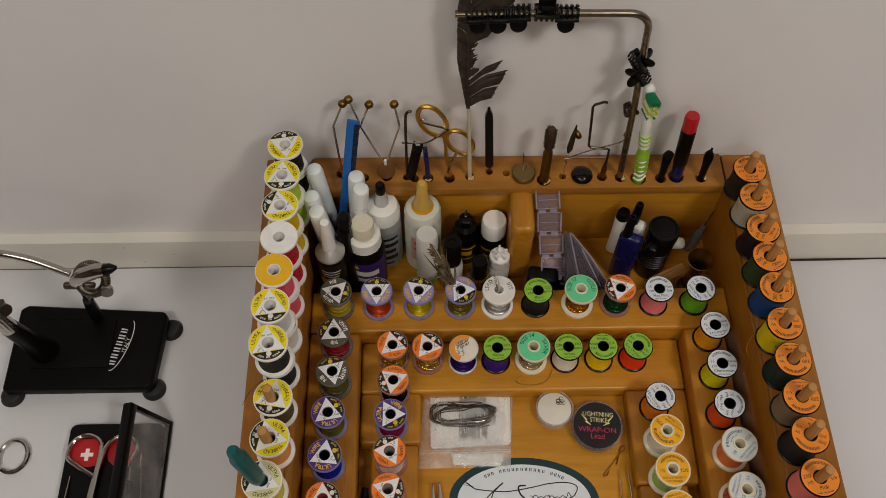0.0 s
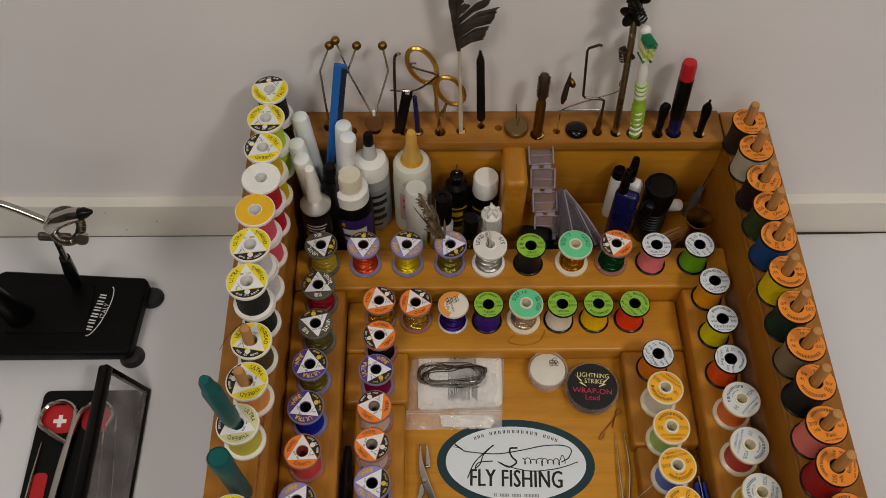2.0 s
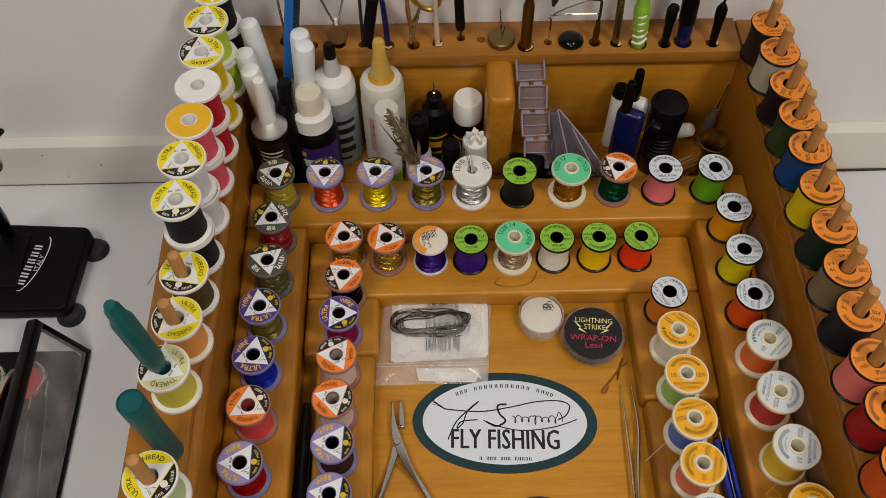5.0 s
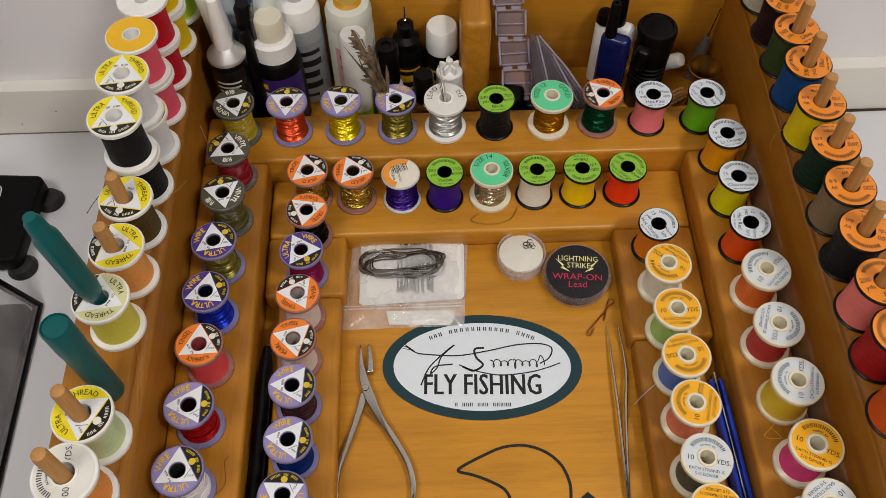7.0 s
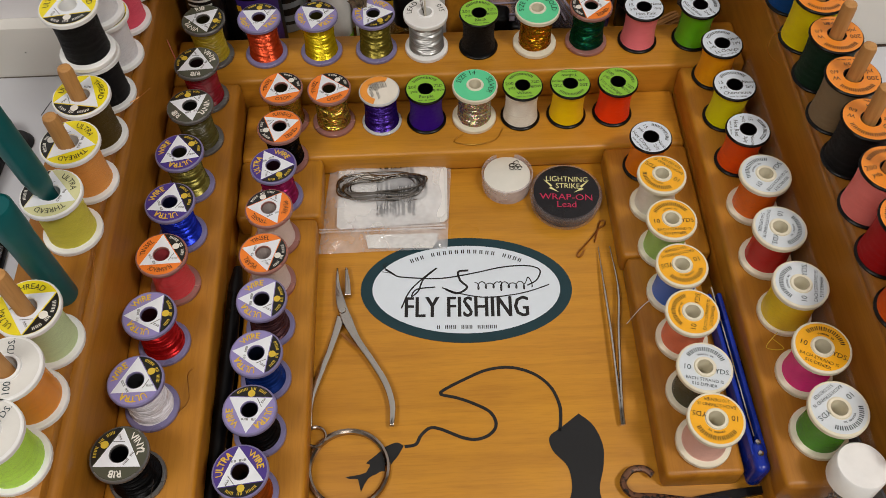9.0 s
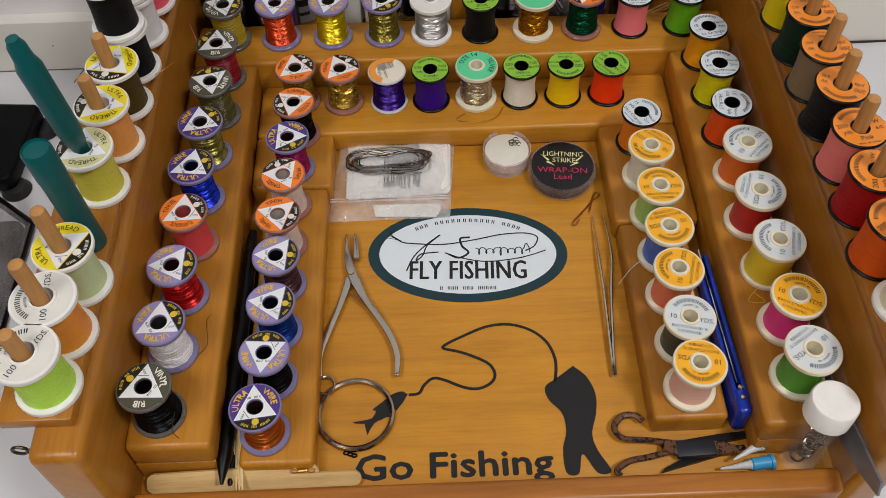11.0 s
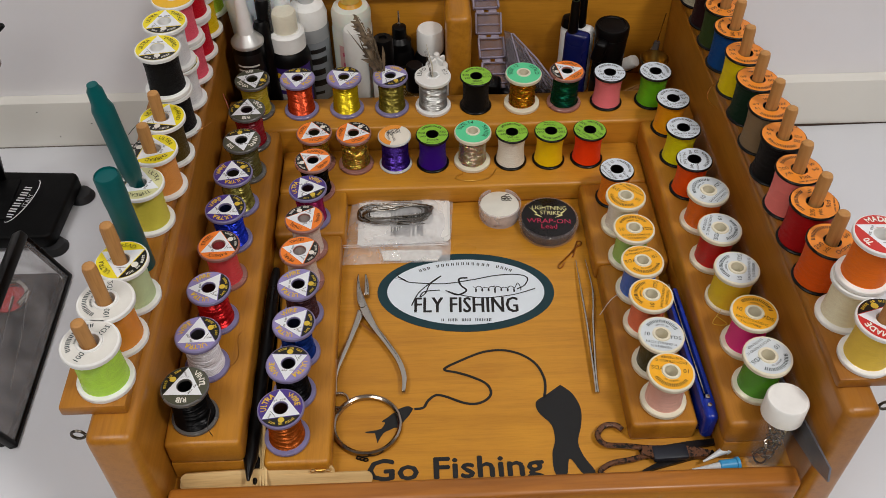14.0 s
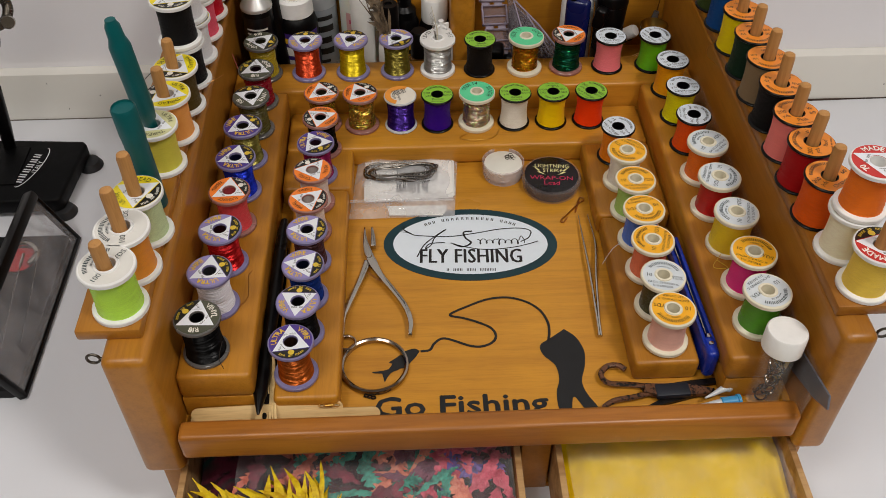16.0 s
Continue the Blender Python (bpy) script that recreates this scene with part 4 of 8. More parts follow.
# ---- prints on the board ----
def prints():
    s = part("oval_sticker", extruded(bmesh.new(), ellipse(0.063, 0.0365), 0, 0.0003), STICKERGREEN, station, "white oval sticker with a dark green rim", False)
    s.matrix_basis = pose(-0.0035, 0.1375, DROP + 0.0001, 0, 0, -2.0)
    part("white_field", face(bmesh.new(), ellipse(0.056, 0.0305), 0.00045), STICKERWHITE, s, "white printed field", False)
    bm = bmesh.new()
    for dx in (-0.00035, 0.0, 0.00035):
        letters(bm, "FLY FISHING", 0.0198, pose(dx, -0.0135, 0.0006 + dx * 0.1), squeeze=0.655, spacing=1.04)
    part("lettering", bm, INK, s, "", False)
    bm = bmesh.new()
    for i in range(20):
        if i not in (3, 15):
            a = radians(131 - i * 4.35)
            c = Vector((0.0495 * math.cos(a), 0.0262 * math.sin(a), 0.0006))
            t = math.atan2(-0.0495 * math.sin(a) * 0 + 0.0262 * math.cos(a), -0.0495 * math.sin(a))
            bars(bm, "x", 0.0048, Matrix.Translation(c) @ pose(0, 0, 0, 0, 0, math.degrees(t) + 180))
    bars(bm, "x xxx xxx xxxxx", 0.0042, pose(0, -0.0263, 0.0006))
    part("small_print", bm, INK, s, "", False)
    bm = bmesh.new()
    o = lambda pts: [(x + 0.0035, y - 0.1375) for x, y in pts]
    z = 0.0006
    ribbon(bm, o([(-0.052, 0.1515), (-0.046, 0.147), (-0.04, 0.1455), (-0.019, 0.1445), (0.001, 0.148), (0.018, 0.152), (0.033, 0.153), (0.041, 0.15), (0.039, 0.143), (0.033, 0.139)]), 0.0009, z)
    ribbon(bm, o([(-0.042, 0.124), (-0.037, 0.136), (-0.028, 0.146), (-0.021, 0.152), (-0.029, 0.144), (-0.032, 0.136), (-0.036, 0.132), (-0.033, 0.137), (-0.022, 0.1385)]), 0.0009, z)
    ribbon(bm, o([(-0.002, 0.15), (-0.008, 0.149), (-0.007, 0.143), (-0.003, 0.138), (-0.009, 0.134), (-0.016, 0.137)]), 0.0014, z)
    ribbon(bm, o([(-0.018, 0.138), (-0.008, 0.134), (0.008, 0.131), (0.026, 0.133), (0.037, 0.136), (0.046, 0.1395)]), 0.0008, z)
    wav = []
    for k in range(64):
        u = k / 63
        q = u * 2 * math.pi * 7.5
        tall = 1.9 if 0.42 < u < 0.5 or u > 0.93 else 1.0
        wav.append((0.0015 + 0.034 * u + 0.0013 * math.sin(q), 0.1392 + (0.0022 + 0.0006 * math.sin(u * 17)) * tall * math.cos(q) + (0.0016 if tall > 1 else 0)))
    ribbon(bm, o(wav), 0.00062, z)
    for k in range(5):
        ribbon(bm, o([(-0.046, 0.1475), (-0.0495 - 0.001 * k, 0.1487 + 0.0012 * k), (-0.054 + 0.0008 * k, 0.1497 + 0.0016 * k)]), 0.0004, z)
    part("flourish", bm, INK, s, "", False)
    # line drawing and words below
    d = part("line_decal", ribbon(bmesh.new(), [(-0.042, 0.04), (-0.036, 0.041), (-0.033, 0.046), (-0.028, 0.05), (-0.022, 0.049), (-0.01, 0.0435), (-0.002, 0.0425), (0.005, 0.0455), (0.008, 0.051), (0.005, 0.058),
                                     (-0.004, 0.0635), (-0.013, 0.0672), (-0.021, 0.0695), (-0.0195, 0.0722), (-0.008, 0.078), (0.004, 0.083), (0.015, 0.0845), (0.024, 0.083), (0.033, 0.0785), (0.040, 0.071),
                                     (0.0435, 0.061), (0.0435, 0.053), (0.042, 0.045)], 0.0018, DROP + 0.0004), DECAL, station, "thin dark drawn line decal", False)
    bm = bmesh.new()
    body = smooth_path([(-0.0425, 0.0405, 0), (-0.046, 0.0425, 0), (-0.052, 0.0405, 0), (-0.0575, 0.0358, 0), (-0.0625, 0.0318, 0), (-0.0605, 0.0305, 0), (-0.0628, 0.0255, 0), (-0.0588, 0.0248, 0), (-0.0545, 0.0268, 0),
                        (-0.0505, 0.0265, 0), (-0.0492, 0.0305, 0), (-0.0455, 0.0352, 0), (-0.0425, 0.0405, 0)], 4)
    face(bm, [(v.x, v.y) for v in body[:-1]], DROP + 0.0004)
    face(bm, [(-0.0605, 0.0272), (-0.066, 0.0255), (-0.0735, 0.0245), (-0.072, 0.0236), (-0.0668, 0.0232), (-0.0662, 0.0205), (-0.0652, 0.0162), (-0.0632, 0.0205), (-0.0615, 0.0232), (-0.0585, 0.0252)], DROP + 0.00042)
    part("leaf_shape_decal", bm, DECAL, station, "plain dark leaf-shaped decal", False)
    p = smooth_path([(0.0535, 0.0548, 0), (0.0605, 0.0475, 0), (0.0642, 0.036, 0), (0.0628, 0.024, 0), (0.0592, 0.012, 0), (0.0612, 0.002, 0), (0.0668, -0.0095, 0), (0.0595, -0.0105, 0), (0.0525, 0.0005, 0), (0.0492, -0.0105, 0),
                     (0.0425, -0.0095, 0), (0.0422, 0.004, 0), (0.0450, 0.014, 0), (0.0440, 0.025, 0), (0.0372, 0.034, 0), (0.0362, 0.042, 0), (0.0435, 0.0475, 0), (0.0535, 0.0548, 0)], 5)
    part("upright_shape_decal", face(bmesh.new(), [(v.x, v.y) for v in p[:-1]], DROP + 0.0004), DECAL, station, "plain dark upright decal shape", False)
    bm = bmesh.new()
    vs, _ = text_verts("Go Fishing", 0.02)
    w = max(v[0] for v in vs) - min(v[0] for v in vs)
    for dx, dy in ((0, 0), (0.0005, 0), (-0.0005, 0), (0, 0.0005), (0, -0.0005)):
        letters(bm, "Go Fishing", 0.0205, pose(-0.018 + dx, -0.0035 + dy, DROP + 0.0004 + (dx + 2 * dy) * 0.02), squeeze=0.104 / w)
    part("lettering_decal", bm, DECAL, station, "dark bold lettering decal", False)


prints()


# ---- things lying on the board ----
def pliers():
    t = thing("split_ring_pliers", -0.075, 0.1, 0.0002, "slim steel spring pliers lying open on the board", "pliers")
    def flat_arm(outline, z0, z1, name):
        bm = extruded(bmesh.new(), [(x + 0.075, y - 0.1) for x, y in outline], z0, z1)
        bmesh.ops.bevel(bm, geom=[e for e in bm.edges if abs(e.verts[0].co.z - e.verts[1].co.z) < 1e-6], offset=0.0006, segments=2, profile=0.5, affect="EDGES")
        return part(name, bm, STEEL, t)
    def band(line, widths):
        p = smooth_path([(x, y, 0) for x, y in line], 5)
        left, right = [], []
        for k, v in enumerate(p):
            d = (p[min(k + 1, len(p) - 1)] - p[max(k - 1, 0)]).normalized()
            u = k / (len(p) - 1) * (len(widths) - 1)
            w = widths[int(u)] * (1 - u % 1) + widths[min(int(u) + 1, len(widths) - 1)] * (u % 1)
            left.append((v.x - d.y * w / 2, v.y + d.x * w / 2))
            right.append((v.x + d.y * w / 2, v.y - d.x * w / 2))
        return left + right[::-1]
    # the left jaw runs on into the right handle, over the other arm
    flat_arm(band([(-0.0800, 0.1520), (-0.0795, 0.1400), (-0.0775, 0.1280), (-0.0735, 0.1160), (-0.0675, 0.1030), (-0.0590, 0.0890), (-0.0515, 0.0750), (-0.0480, 0.0620), (-0.0485, 0.0500)],
                  [0.0010, 0.0028, 0.0056, 0.0062, 0.0040, 0.0036, 0.0036, 0.0034, 0.0024]), 0.0030, 0.0062, "handle_arm")
    flat_arm(band([(-0.0748, 0.1525), (-0.0738, 0.1425), (-0.0735, 0.1330)], [0.0014, 0.0032, 0.0038]), 0.0014, 0.0058, "jaw")
    flat_arm(band([(-0.0775, 0.1200), (-0.0792, 0.1120), (-0.0832, 0.0980), (-0.0892, 0.0800), (-0.0930, 0.0660), (-0.0925, 0.0510)], [0.0046, 0.0044, 0.0036, 0.0036, 0.0034, 0.0022]), 0.0006, 0.0048, "handle_arm")
    part("pivot", turned([(0, 0.0068), (0.0019, 0.0067), (0.0023, 0.0062), (0.0023, 0), (0, 0)], 16, pose(-0.0015, 0.0225, 0)), STEEL, t)
    part("spring_leaf", tube(bmesh.new(), smooth_path([(x + 0.075, y - 0.1, z) for x, y, z in ((-0.0768, 0.1085, 0.004), (-0.0735, 0.1045, 0.004), (-0.064, 0.096, 0.0042), (-0.0585, 0.0895, 0.0044), (-0.0535, 0.0805, 0.0046))], 5), 0.0009, 6, 0.6), COPPERISH, t, "thin coppery spring leaf")
    t = thing("key_ring", -0.0725, 0.0305, 0.0002, "steel split ring linked to a smaller ring", "key ring")
    for nm, c, r, k, mat in (("ring", (0.0007, -0.002, 0.0018), 0.0208, 0.00155, NICKEL), ("small_ring", (-0.0172, 0.0158, 0.0032), 0.0056, 0.0009, NICKEL)):
        bm = bmesh.new()
        pts = [Vector(c) + Vector((r * math.cos(a), r * math.sin(a), 0.0009 * math.sin(a / 2))) for a in np.linspace(0, 4 * math.pi, 72)]
        tube(bm, pts, k, 7)
        part(nm, bm, mat, t)


def tweezers():
    t = thing("tweezers", 0.079, 0.1, 0.0002, "long thin steel tweezers lying on the board", "tweezers")
    for a, b in (((-0.0005, 0.062), (-0.0032, -0.04)), ((0.0065, 0.062), (-0.0018, -0.04))):
        pts = smooth_path([(a[0], a[1], 0.002), (a[0] * 0.9 + b[0] * 0.1 + (0.001 if a[0] > 0 else -0.0006), 0.03, 0.004), ((a[0] + b[0]) / 2, 0.0, 0.005), (b[0], b[1], 0.004), (b[0] - 0.0005, -0.054, 0.0025)], 6)
        part("prong", tube(bmesh.new(), pts, [0.0004] * 3 + [0.0007] * 3 + [0.0010] * 19, 7, 1.4), STEEL, t)


def bag_of_hooks():
    t = thing("zip_bag", -0.05, 0.2, 0.0002, "small clear zip bag holding white cards, hooks and coiled wire", "plastic bag")
    rnd = random.Random(4)
    part("card", extruded(bmesh.new(), [(x + 0.05, y - 0.2) for x, y in ((-0.081, 0.233), (-0.0125, 0.229), (-0.011, 0.226), (-0.0125, 0.187), (-0.0145, 0.1845), (-0.079, 0.182), (-0.0815, 0.184))], 0.0030, 0.0036), paper("dfdedb", 0.55), t, "white card", False)
    part("card", extruded(bmesh.new(), [(x + 0.05, y - 0.2) for x, y in ((-0.064, 0.178), (-0.019, 0.177), (-0.0195, 0.1715), (-0.0225, 0.1665), (-0.062, 0.168))], 0.0016, 0.0022), paper("e4e2dc", 0.55), t, "white card", False)
    part("card", extruded(bmesh.new(), [(-0.0235, 0.0295), (-0.01, 0.0285), (0.03, 0.0275), (0.0365, 0.026), (0.0365, -0.0095), (0.0335, -0.0125), (0.024, -0.012), (0.0205, -0.0095), (-0.001, -0.0085), (-0.0045, -0.0125), (-0.024, -0.0135), (-0.027, -0.0105), (-0.027, 0.0265)], 0.0038, 0.0044), paper("eceae6", 0.5), t, "white hook card with cut corners", False)
    for i in range(20):
        bm = bmesh.new()
        x = -0.005 + 0.0225 * i / 19 + rnd.uniform(-0.0004, 0.0004)
        y1, y0 = 0.0275 + rnd.uniform(-0.0015, 0.001), -0.0098 + rnd.uniform(-0.0015, 0.0015)
        tube(bm, [(x, y1, 0.0052), (x + rnd.uniform(-0.001, 0.001), (y0 + y1) / 2, 0.0056), (x + rnd.uniform(-0.001, 0.001), y0, 0.0052)], 0.00042, 5)
        part("hook", bm, HOOKSTEEL, t)
    bright = plain("bare_bright_wire", "8e8a84", 0.22, 1.0, 0.15)
    for i in range(12):
        pts = []
        a, b = 0.0275 - rnd.uniform(0, 0.007), 0.0118 - 0.0006 * i + rnd.uniform(-0.001, 0.001)
        cx, cy, sk = -0.003 + rnd.uniform(-0.0025, 0.0025), 0.0105 + rnd.uniform(-0.0015, 0.0015), rnd.uniform(-0.0015, 0.003)
        for k in range(26):
            q = 2 * math.pi * (k + 0.4 * i) / 25
            r = 1 / (abs(math.cos(q)) ** 3 + abs(math.sin(q)) ** 3) ** (1 / 3)
            dent = 1 - 0.3 * math.exp(-((math.cos(q) - 0.1 * (i % 5) + 0.2) / 0.3) ** 2) * (0.3 + 0.7 * (i % 3) / 2)
            pts.append((cx + a * r * math.cos(q), cy + b * r * dent * math.sin(q) + sk * math.cos(q), 0.0066 + 0.0003 * i + 0.0008 * math.sin(q * 3 + i)))
        part("wire_loop", tube(bmesh.new(), smooth_path(pts, 3), 0.00052, 6), bright, t, "loop of bare bright wire")
    bm = bmesh.new()
    nx, ny = 26, 22
    grid = []
    for j in range(ny + 1):
        row = []
        for i in range(nx + 1):
            u, v = i / nx, j / ny
            x = (-0.0925 + 0.006 * v) * (1 - u) + (-0.0135 + 0.0055 * v) * u
            y = 0.1655 + 0.0005 * u + (0.0695 - 0.002 * u) * v
            e = min(u, 1 - u, v, 1 - v)
            z = 0.0012 + 0.0085 * min(1, e * 7) * (0.75 + 0.25 * noise.noise((u * 6, v * 6, 1.3)))
            row.append(bm.verts.new((x + 0.05, y - 0.2, z)))
        grid.append(row)
    for j in range(ny):
        for i in range(nx):
            bm.faces.new((grid[j][i], grid[j][i + 1], grid[j + 1][i + 1], grid[j + 1][i]))
    part("film", bm, BAGFILM, t, "clear plastic film")
    bm = box(bmesh.new(), -0.0415, 0.0362, -0.0235, -0.0226, 0.0072, 0.0085, 0.0003, 1)
    box(bm, -0.0415, 0.0362, -0.0215, -0.0208, 0.0076, 0.0086, 0.0003, 1)
    part("zip_ridge", bm, BAGFILM, t)


def tubs():
    t = thing("wax_tub", 0.0265, 0.2135, 0.0002, "small clear round tub of white wax with tiny hooks on it", "tub")
    part("tub_wall", turned([(0, 0), (0.0150, 0), (0.0152, 0.003), (0.0158, 0.0035), (0.0163, 0.0135), (0.0154, 0.0138), (0.0150, 0.004), (0, 0.0036)], 36), TUBBASE, t)
    part("wax", turned([(0, 0.0118), (0.0140, 0.0118), (0.0148, 0.0112), (0.0146, 0.0042), (0, 0.0042)], 32), WAX, t, "white wax fill")
    bm = bmesh.new()
    rnd = random.Random(7)
    for i in range(7):
        c = Vector((0.006 + rnd.uniform(-0.003, 0.005), 0.007 + rnd.uniform(-0.003, 0.003), 0.0122))
        tube(bm, [c + Vector((0.0016 * math.cos(a), 0.0014 * math.sin(a), 0.0003 * math.sin(2 * a))) for a in np.linspace(0, 5.2, 12)], 0.00025, 5)
    part("hook_cluster", bm, DARKSTEEL, t)
    t = thing("lead_tub", 0.0622, 0.198, 0.0002, "clear round tub of lead wire with a black printed label", "tub")
    part("tub_wall", turned([(0, 0), (0.0205, 0), (0.0212, 0.0005), (0.0216, 0.0075), (0.0226, 0.008), (0.0226, 0.0104), (0.0218, 0.0113), (0, 0.0111)], 44), smooth_film("tub_lid_clear", "a89ea0", 0.22, 0.1), t)
    part("lead_coil", turned([(0.009, 0.001), (0.0198, 0.001), (0.0198, 0.0085), (0.009, 0.0085)], 36, closed=True), thread_mat("4a4648", "lead"), t, "grey lead wire coil")
    lab = part("label", face(bmesh.new(), ellipse(0.0204, 0.0204), 0.0118), paper("0d0b10", 0.25), t, "black round label", False)
    bm = bmesh.new()
    m = pose(0, 0, 0.012, 0, 0, -5)
    letters(bm, "LIGHTNING", 0.0058, m @ pose(0.0005, 0.0095, 0), squeeze=0.86)
    letters(bm, "STRIKE", 0.0058, m @ pose(0.001, 0.0042, 0), squeeze=0.86)
    for sx in (-1, 1):
        pts = [(-0.0145, 0.0095), (-0.0085, 0.0045), (-0.0095, 0.0035), (-0.0045, -0.0008), (-0.011, 0.0022), (-0.0095, 0.0032)]
        bm.faces.new([bm.verts.new(m @ Vector((-sx * x, y, 0))) for x, y in pts])
    part("lettering", bm, paper("e6e2a0"), lab, "pale yellow lettering", False)
    bm = bmesh.new()
    letters(bm, "WRAP-ON", 0.0066, m @ pose(0, -0.0045, 0), squeeze=1.05)
    letters(bm, "Lead", 0.0066, m @ pose(0, -0.0102, 0))
    part("lettering", bm, paper("c42a55"), lab, "red lettering", False)


def small_things():
    t = thing("cotter_pin", 0.0735, 0.17, 0.0002, "small bent brass cotter pin on the board", "pin")
    bm = tube(bmesh.new(), smooth_path([(0.0035, -0.0035, 0.001), (0.006, 0.004, 0.001), (0.0075, 0.0085, 0.001), (0.0092, 0.0122, 0.001), (0.0118, 0.012, 0.001), (0.0112, 0.009, 0.001), (0.0078, 0.0068, 0.001), (0.003, 0.001, 0.001), (-0.0045, -0.0075, 0.001), (-0.0075, -0.0105, 0.001), (-0.0082, -0.0135, 0.001), (-0.006, -0.0132, 0.001), (-0.0035, -0.009, 0.001)], 5), 0.00052, 7)
    part("wire", bm, COPPERISH, t)
    # sticks at the front
    for i, (a, b, z) in enumerate((((-0.1815, -0.0098), (-0.0675, -0.0092), 0.0003), ((-0.181, -0.0082), (-0.090, -0.0055), 0.0032))):
        d = Vector((b[0] - a[0], b[1] - a[1], 0))
        L, w = d.length, 0.004
        out = [(L / 2 - w + w * math.cos(q), w * math.sin(q)) for q in np.linspace(-math.pi / 2, math.pi / 2, 8)] + [(-L / 2 + w - w * math.cos(q), w * math.sin(q)) for q in np.linspace(math.pi / 2, -math.pi / 2, 8)]
        o = part("craft_stick", extruded(bmesh.new(), out, 0, 0.0019), RAWPINE)
        o.matrix_basis = pose((a[0] + b[0]) / 2, (a[1] + b[1]) / 2, z + 0.0042, 46, 0, math.degrees(math.atan2(d.y, d.x)))
        tagged(o, "flat pale wooden craft stick lying behind the front lip", "craft stick", "craft sticks")
    t = thing("brass_swivel", -0.098, -0.0075, 0.0105, "tiny brass swivel lying on a craft stick", "swivel")
    bm = lathe(bmesh.new(), [(0, -0.003), (0.0009, -0.0025), (0.0012, 0), (0.0009, 0.0025), (0, 0.003)], 10, pose(0, 0, 0.001, 0, 90, 5))
    for s in (-1, 1):
        tube(bm, [(s * 0.0045 + 0.0018 * math.cos(a), 0.0012 * math.sin(a), 0.001) for a in np.linspace(0, 6.2, 12)], 0.0003, 5)
    part("barrel", bm, BRASS, t)
    t = thing("snap_clip", -0.0755, 0.006, 0.0003, "tiny dark snap clip beside the lettering", "clip")
    bm = bmesh.new()
    for k in range(3):
        tube(bm, [(0.0022 * k - 0.001 + 0.0014 * math.cos(a), -0.0008 * k + 0.0009 * math.sin(a), 0.0008) for a in np.linspace(0, 6.2, 12)], 0.0005, 6)
    part("links", bm, BLACK, t)
    for i in range(4):
        o = part("toothpick", tube(bmesh.new(), [(0, -0.026, 0), (0, -0.02, 0), (0, 0.02, 0), (0, 0.026, 0)], [0.0002, 0.001, 0.001, 0.0002], 7), RAWPINE)
        o.matrix_basis = pose(-0.1352 + 0.0012 * i, 0.012 - 0.002 * i, 0.0115 + 0.001 * i, 14, 0, (-3, 1, 3, 5)[i])
        tagged(o, "thin pale wooden toothpick in the groove", "toothpick", "toothpicks in the groove")
    t = thing("black_pen", -0.1365, 0.06, 0.0005, "slim matt black pen lying in the groove", "pen")
    part("barrel", tube(bmesh.new(), [(-0.0028, -0.075, 0.015), (-0.0026, -0.062, 0.017), (0, 0.02, 0.02), (0.0008, 0.072, 0.022), (0.001, 0.084, 0.022)], [0.0008, 0.0042, 0.0045, 0.0042, 0.0025], 12), BLACK, t)
    t = thing("black_pen", -0.1372, 0.05, 0.0003, "slim matt black pen lying deep in the groove", "pen")
    part("barrel", tube(bmesh.new(), [(0, -0.062, 0.006), (0, -0.05, 0.006), (0, 0.06, 0.006), (0, 0.085, 0.006)], [0.001, 0.0045, 0.0045, 0.003], 12), BLACK, t)
    # blue clipper
    t = thing("folding_clipper", 0.1362, 0.0575, 0.0003, "dark blue folding clipper wedged in the groove", "clipper")
    for dx in (-0.0034, 0.0022):
        part("blade_case", box(bmesh.new(), dx - 0.0012, dx + 0.0016, -0.04, 0.055, 0.0, 0.026, 0.0011, 2, pose(0, 0, 0, 0, 0, 2.2)), ROYAL, t)
    part("tail", box(bmesh.new(), -0.0045, 0.0035, -0.049, -0.033, 0.004, 0.027, 0.003, 3, pose(0, 0, 0, 0, 0, 2.2)), ROYAL, t)
    for y in (-0.04, -0.034):
        part("rivet", lathe(bmesh.new(), [(0, 0.0282), (0.0014, 0.028), (0.0016, 0.0268), (0, 0.0268)], 12, pose(0.001, y, 0)), STEEL, t)
    part("steel_blade", box(bmesh.new(), -0.001, 0.0002, -0.03, 0.06, 0.002, 0.0245, 0.0003, 1, pose(0, 0, 0, 0, 0, 2.2)), STEEL, t)
    # clear strip in the gap
    o = part("clear_strip", box(bmesh.new(), -0.0012, 0.0012, -0.15, 0.15, 0, 0.046, 0.0005, 1), CLEARFILM)
    o.matrix_basis = pose(0.1822, 0.124, 0.0003, 0, 4, 0)
    tagged(o, "clear plastic strip standing in the side gap", "plastic strip")
    t = thing("steel_rule", 0.1825, 0.0, 0.0003, "worn steel blade standing in the side gap", "blade")
    part("blade", extruded(bmesh.new(), [(-0.041, 0.051), (-0.0445, 0.043), (-0.029, 0.033), (0.05, 0.0), (0.05, 0.028), (-0.003, 0.0415)], -0.0006, 0.0006, pose(0.0015, 0, 0, 90, 0, 90)), plain("dull_blue_steel", "8790a0", 0.3, 0.55, 0.2, 60), t)
    # scissors at the front
    t = thing("black_scissors", 0.107, -0.0015, 0.0003, "dark speckled steel scissors lying behind the front lip", "scissors")
    speck = plain("speckled_black_steel", "171313", 0.4, 0.4, 0.5, 500, 0.2)
    rust, nt, bs = material("rust_speckled_handle")
    ro = ramp(nt, [(0.42, hexc("0d0b0b")), (0.5, hexc("6a4630"))])
    link(nt, noise_tex(nt, coords(nt), 420, 3, 0.6), 0, ro, 0)
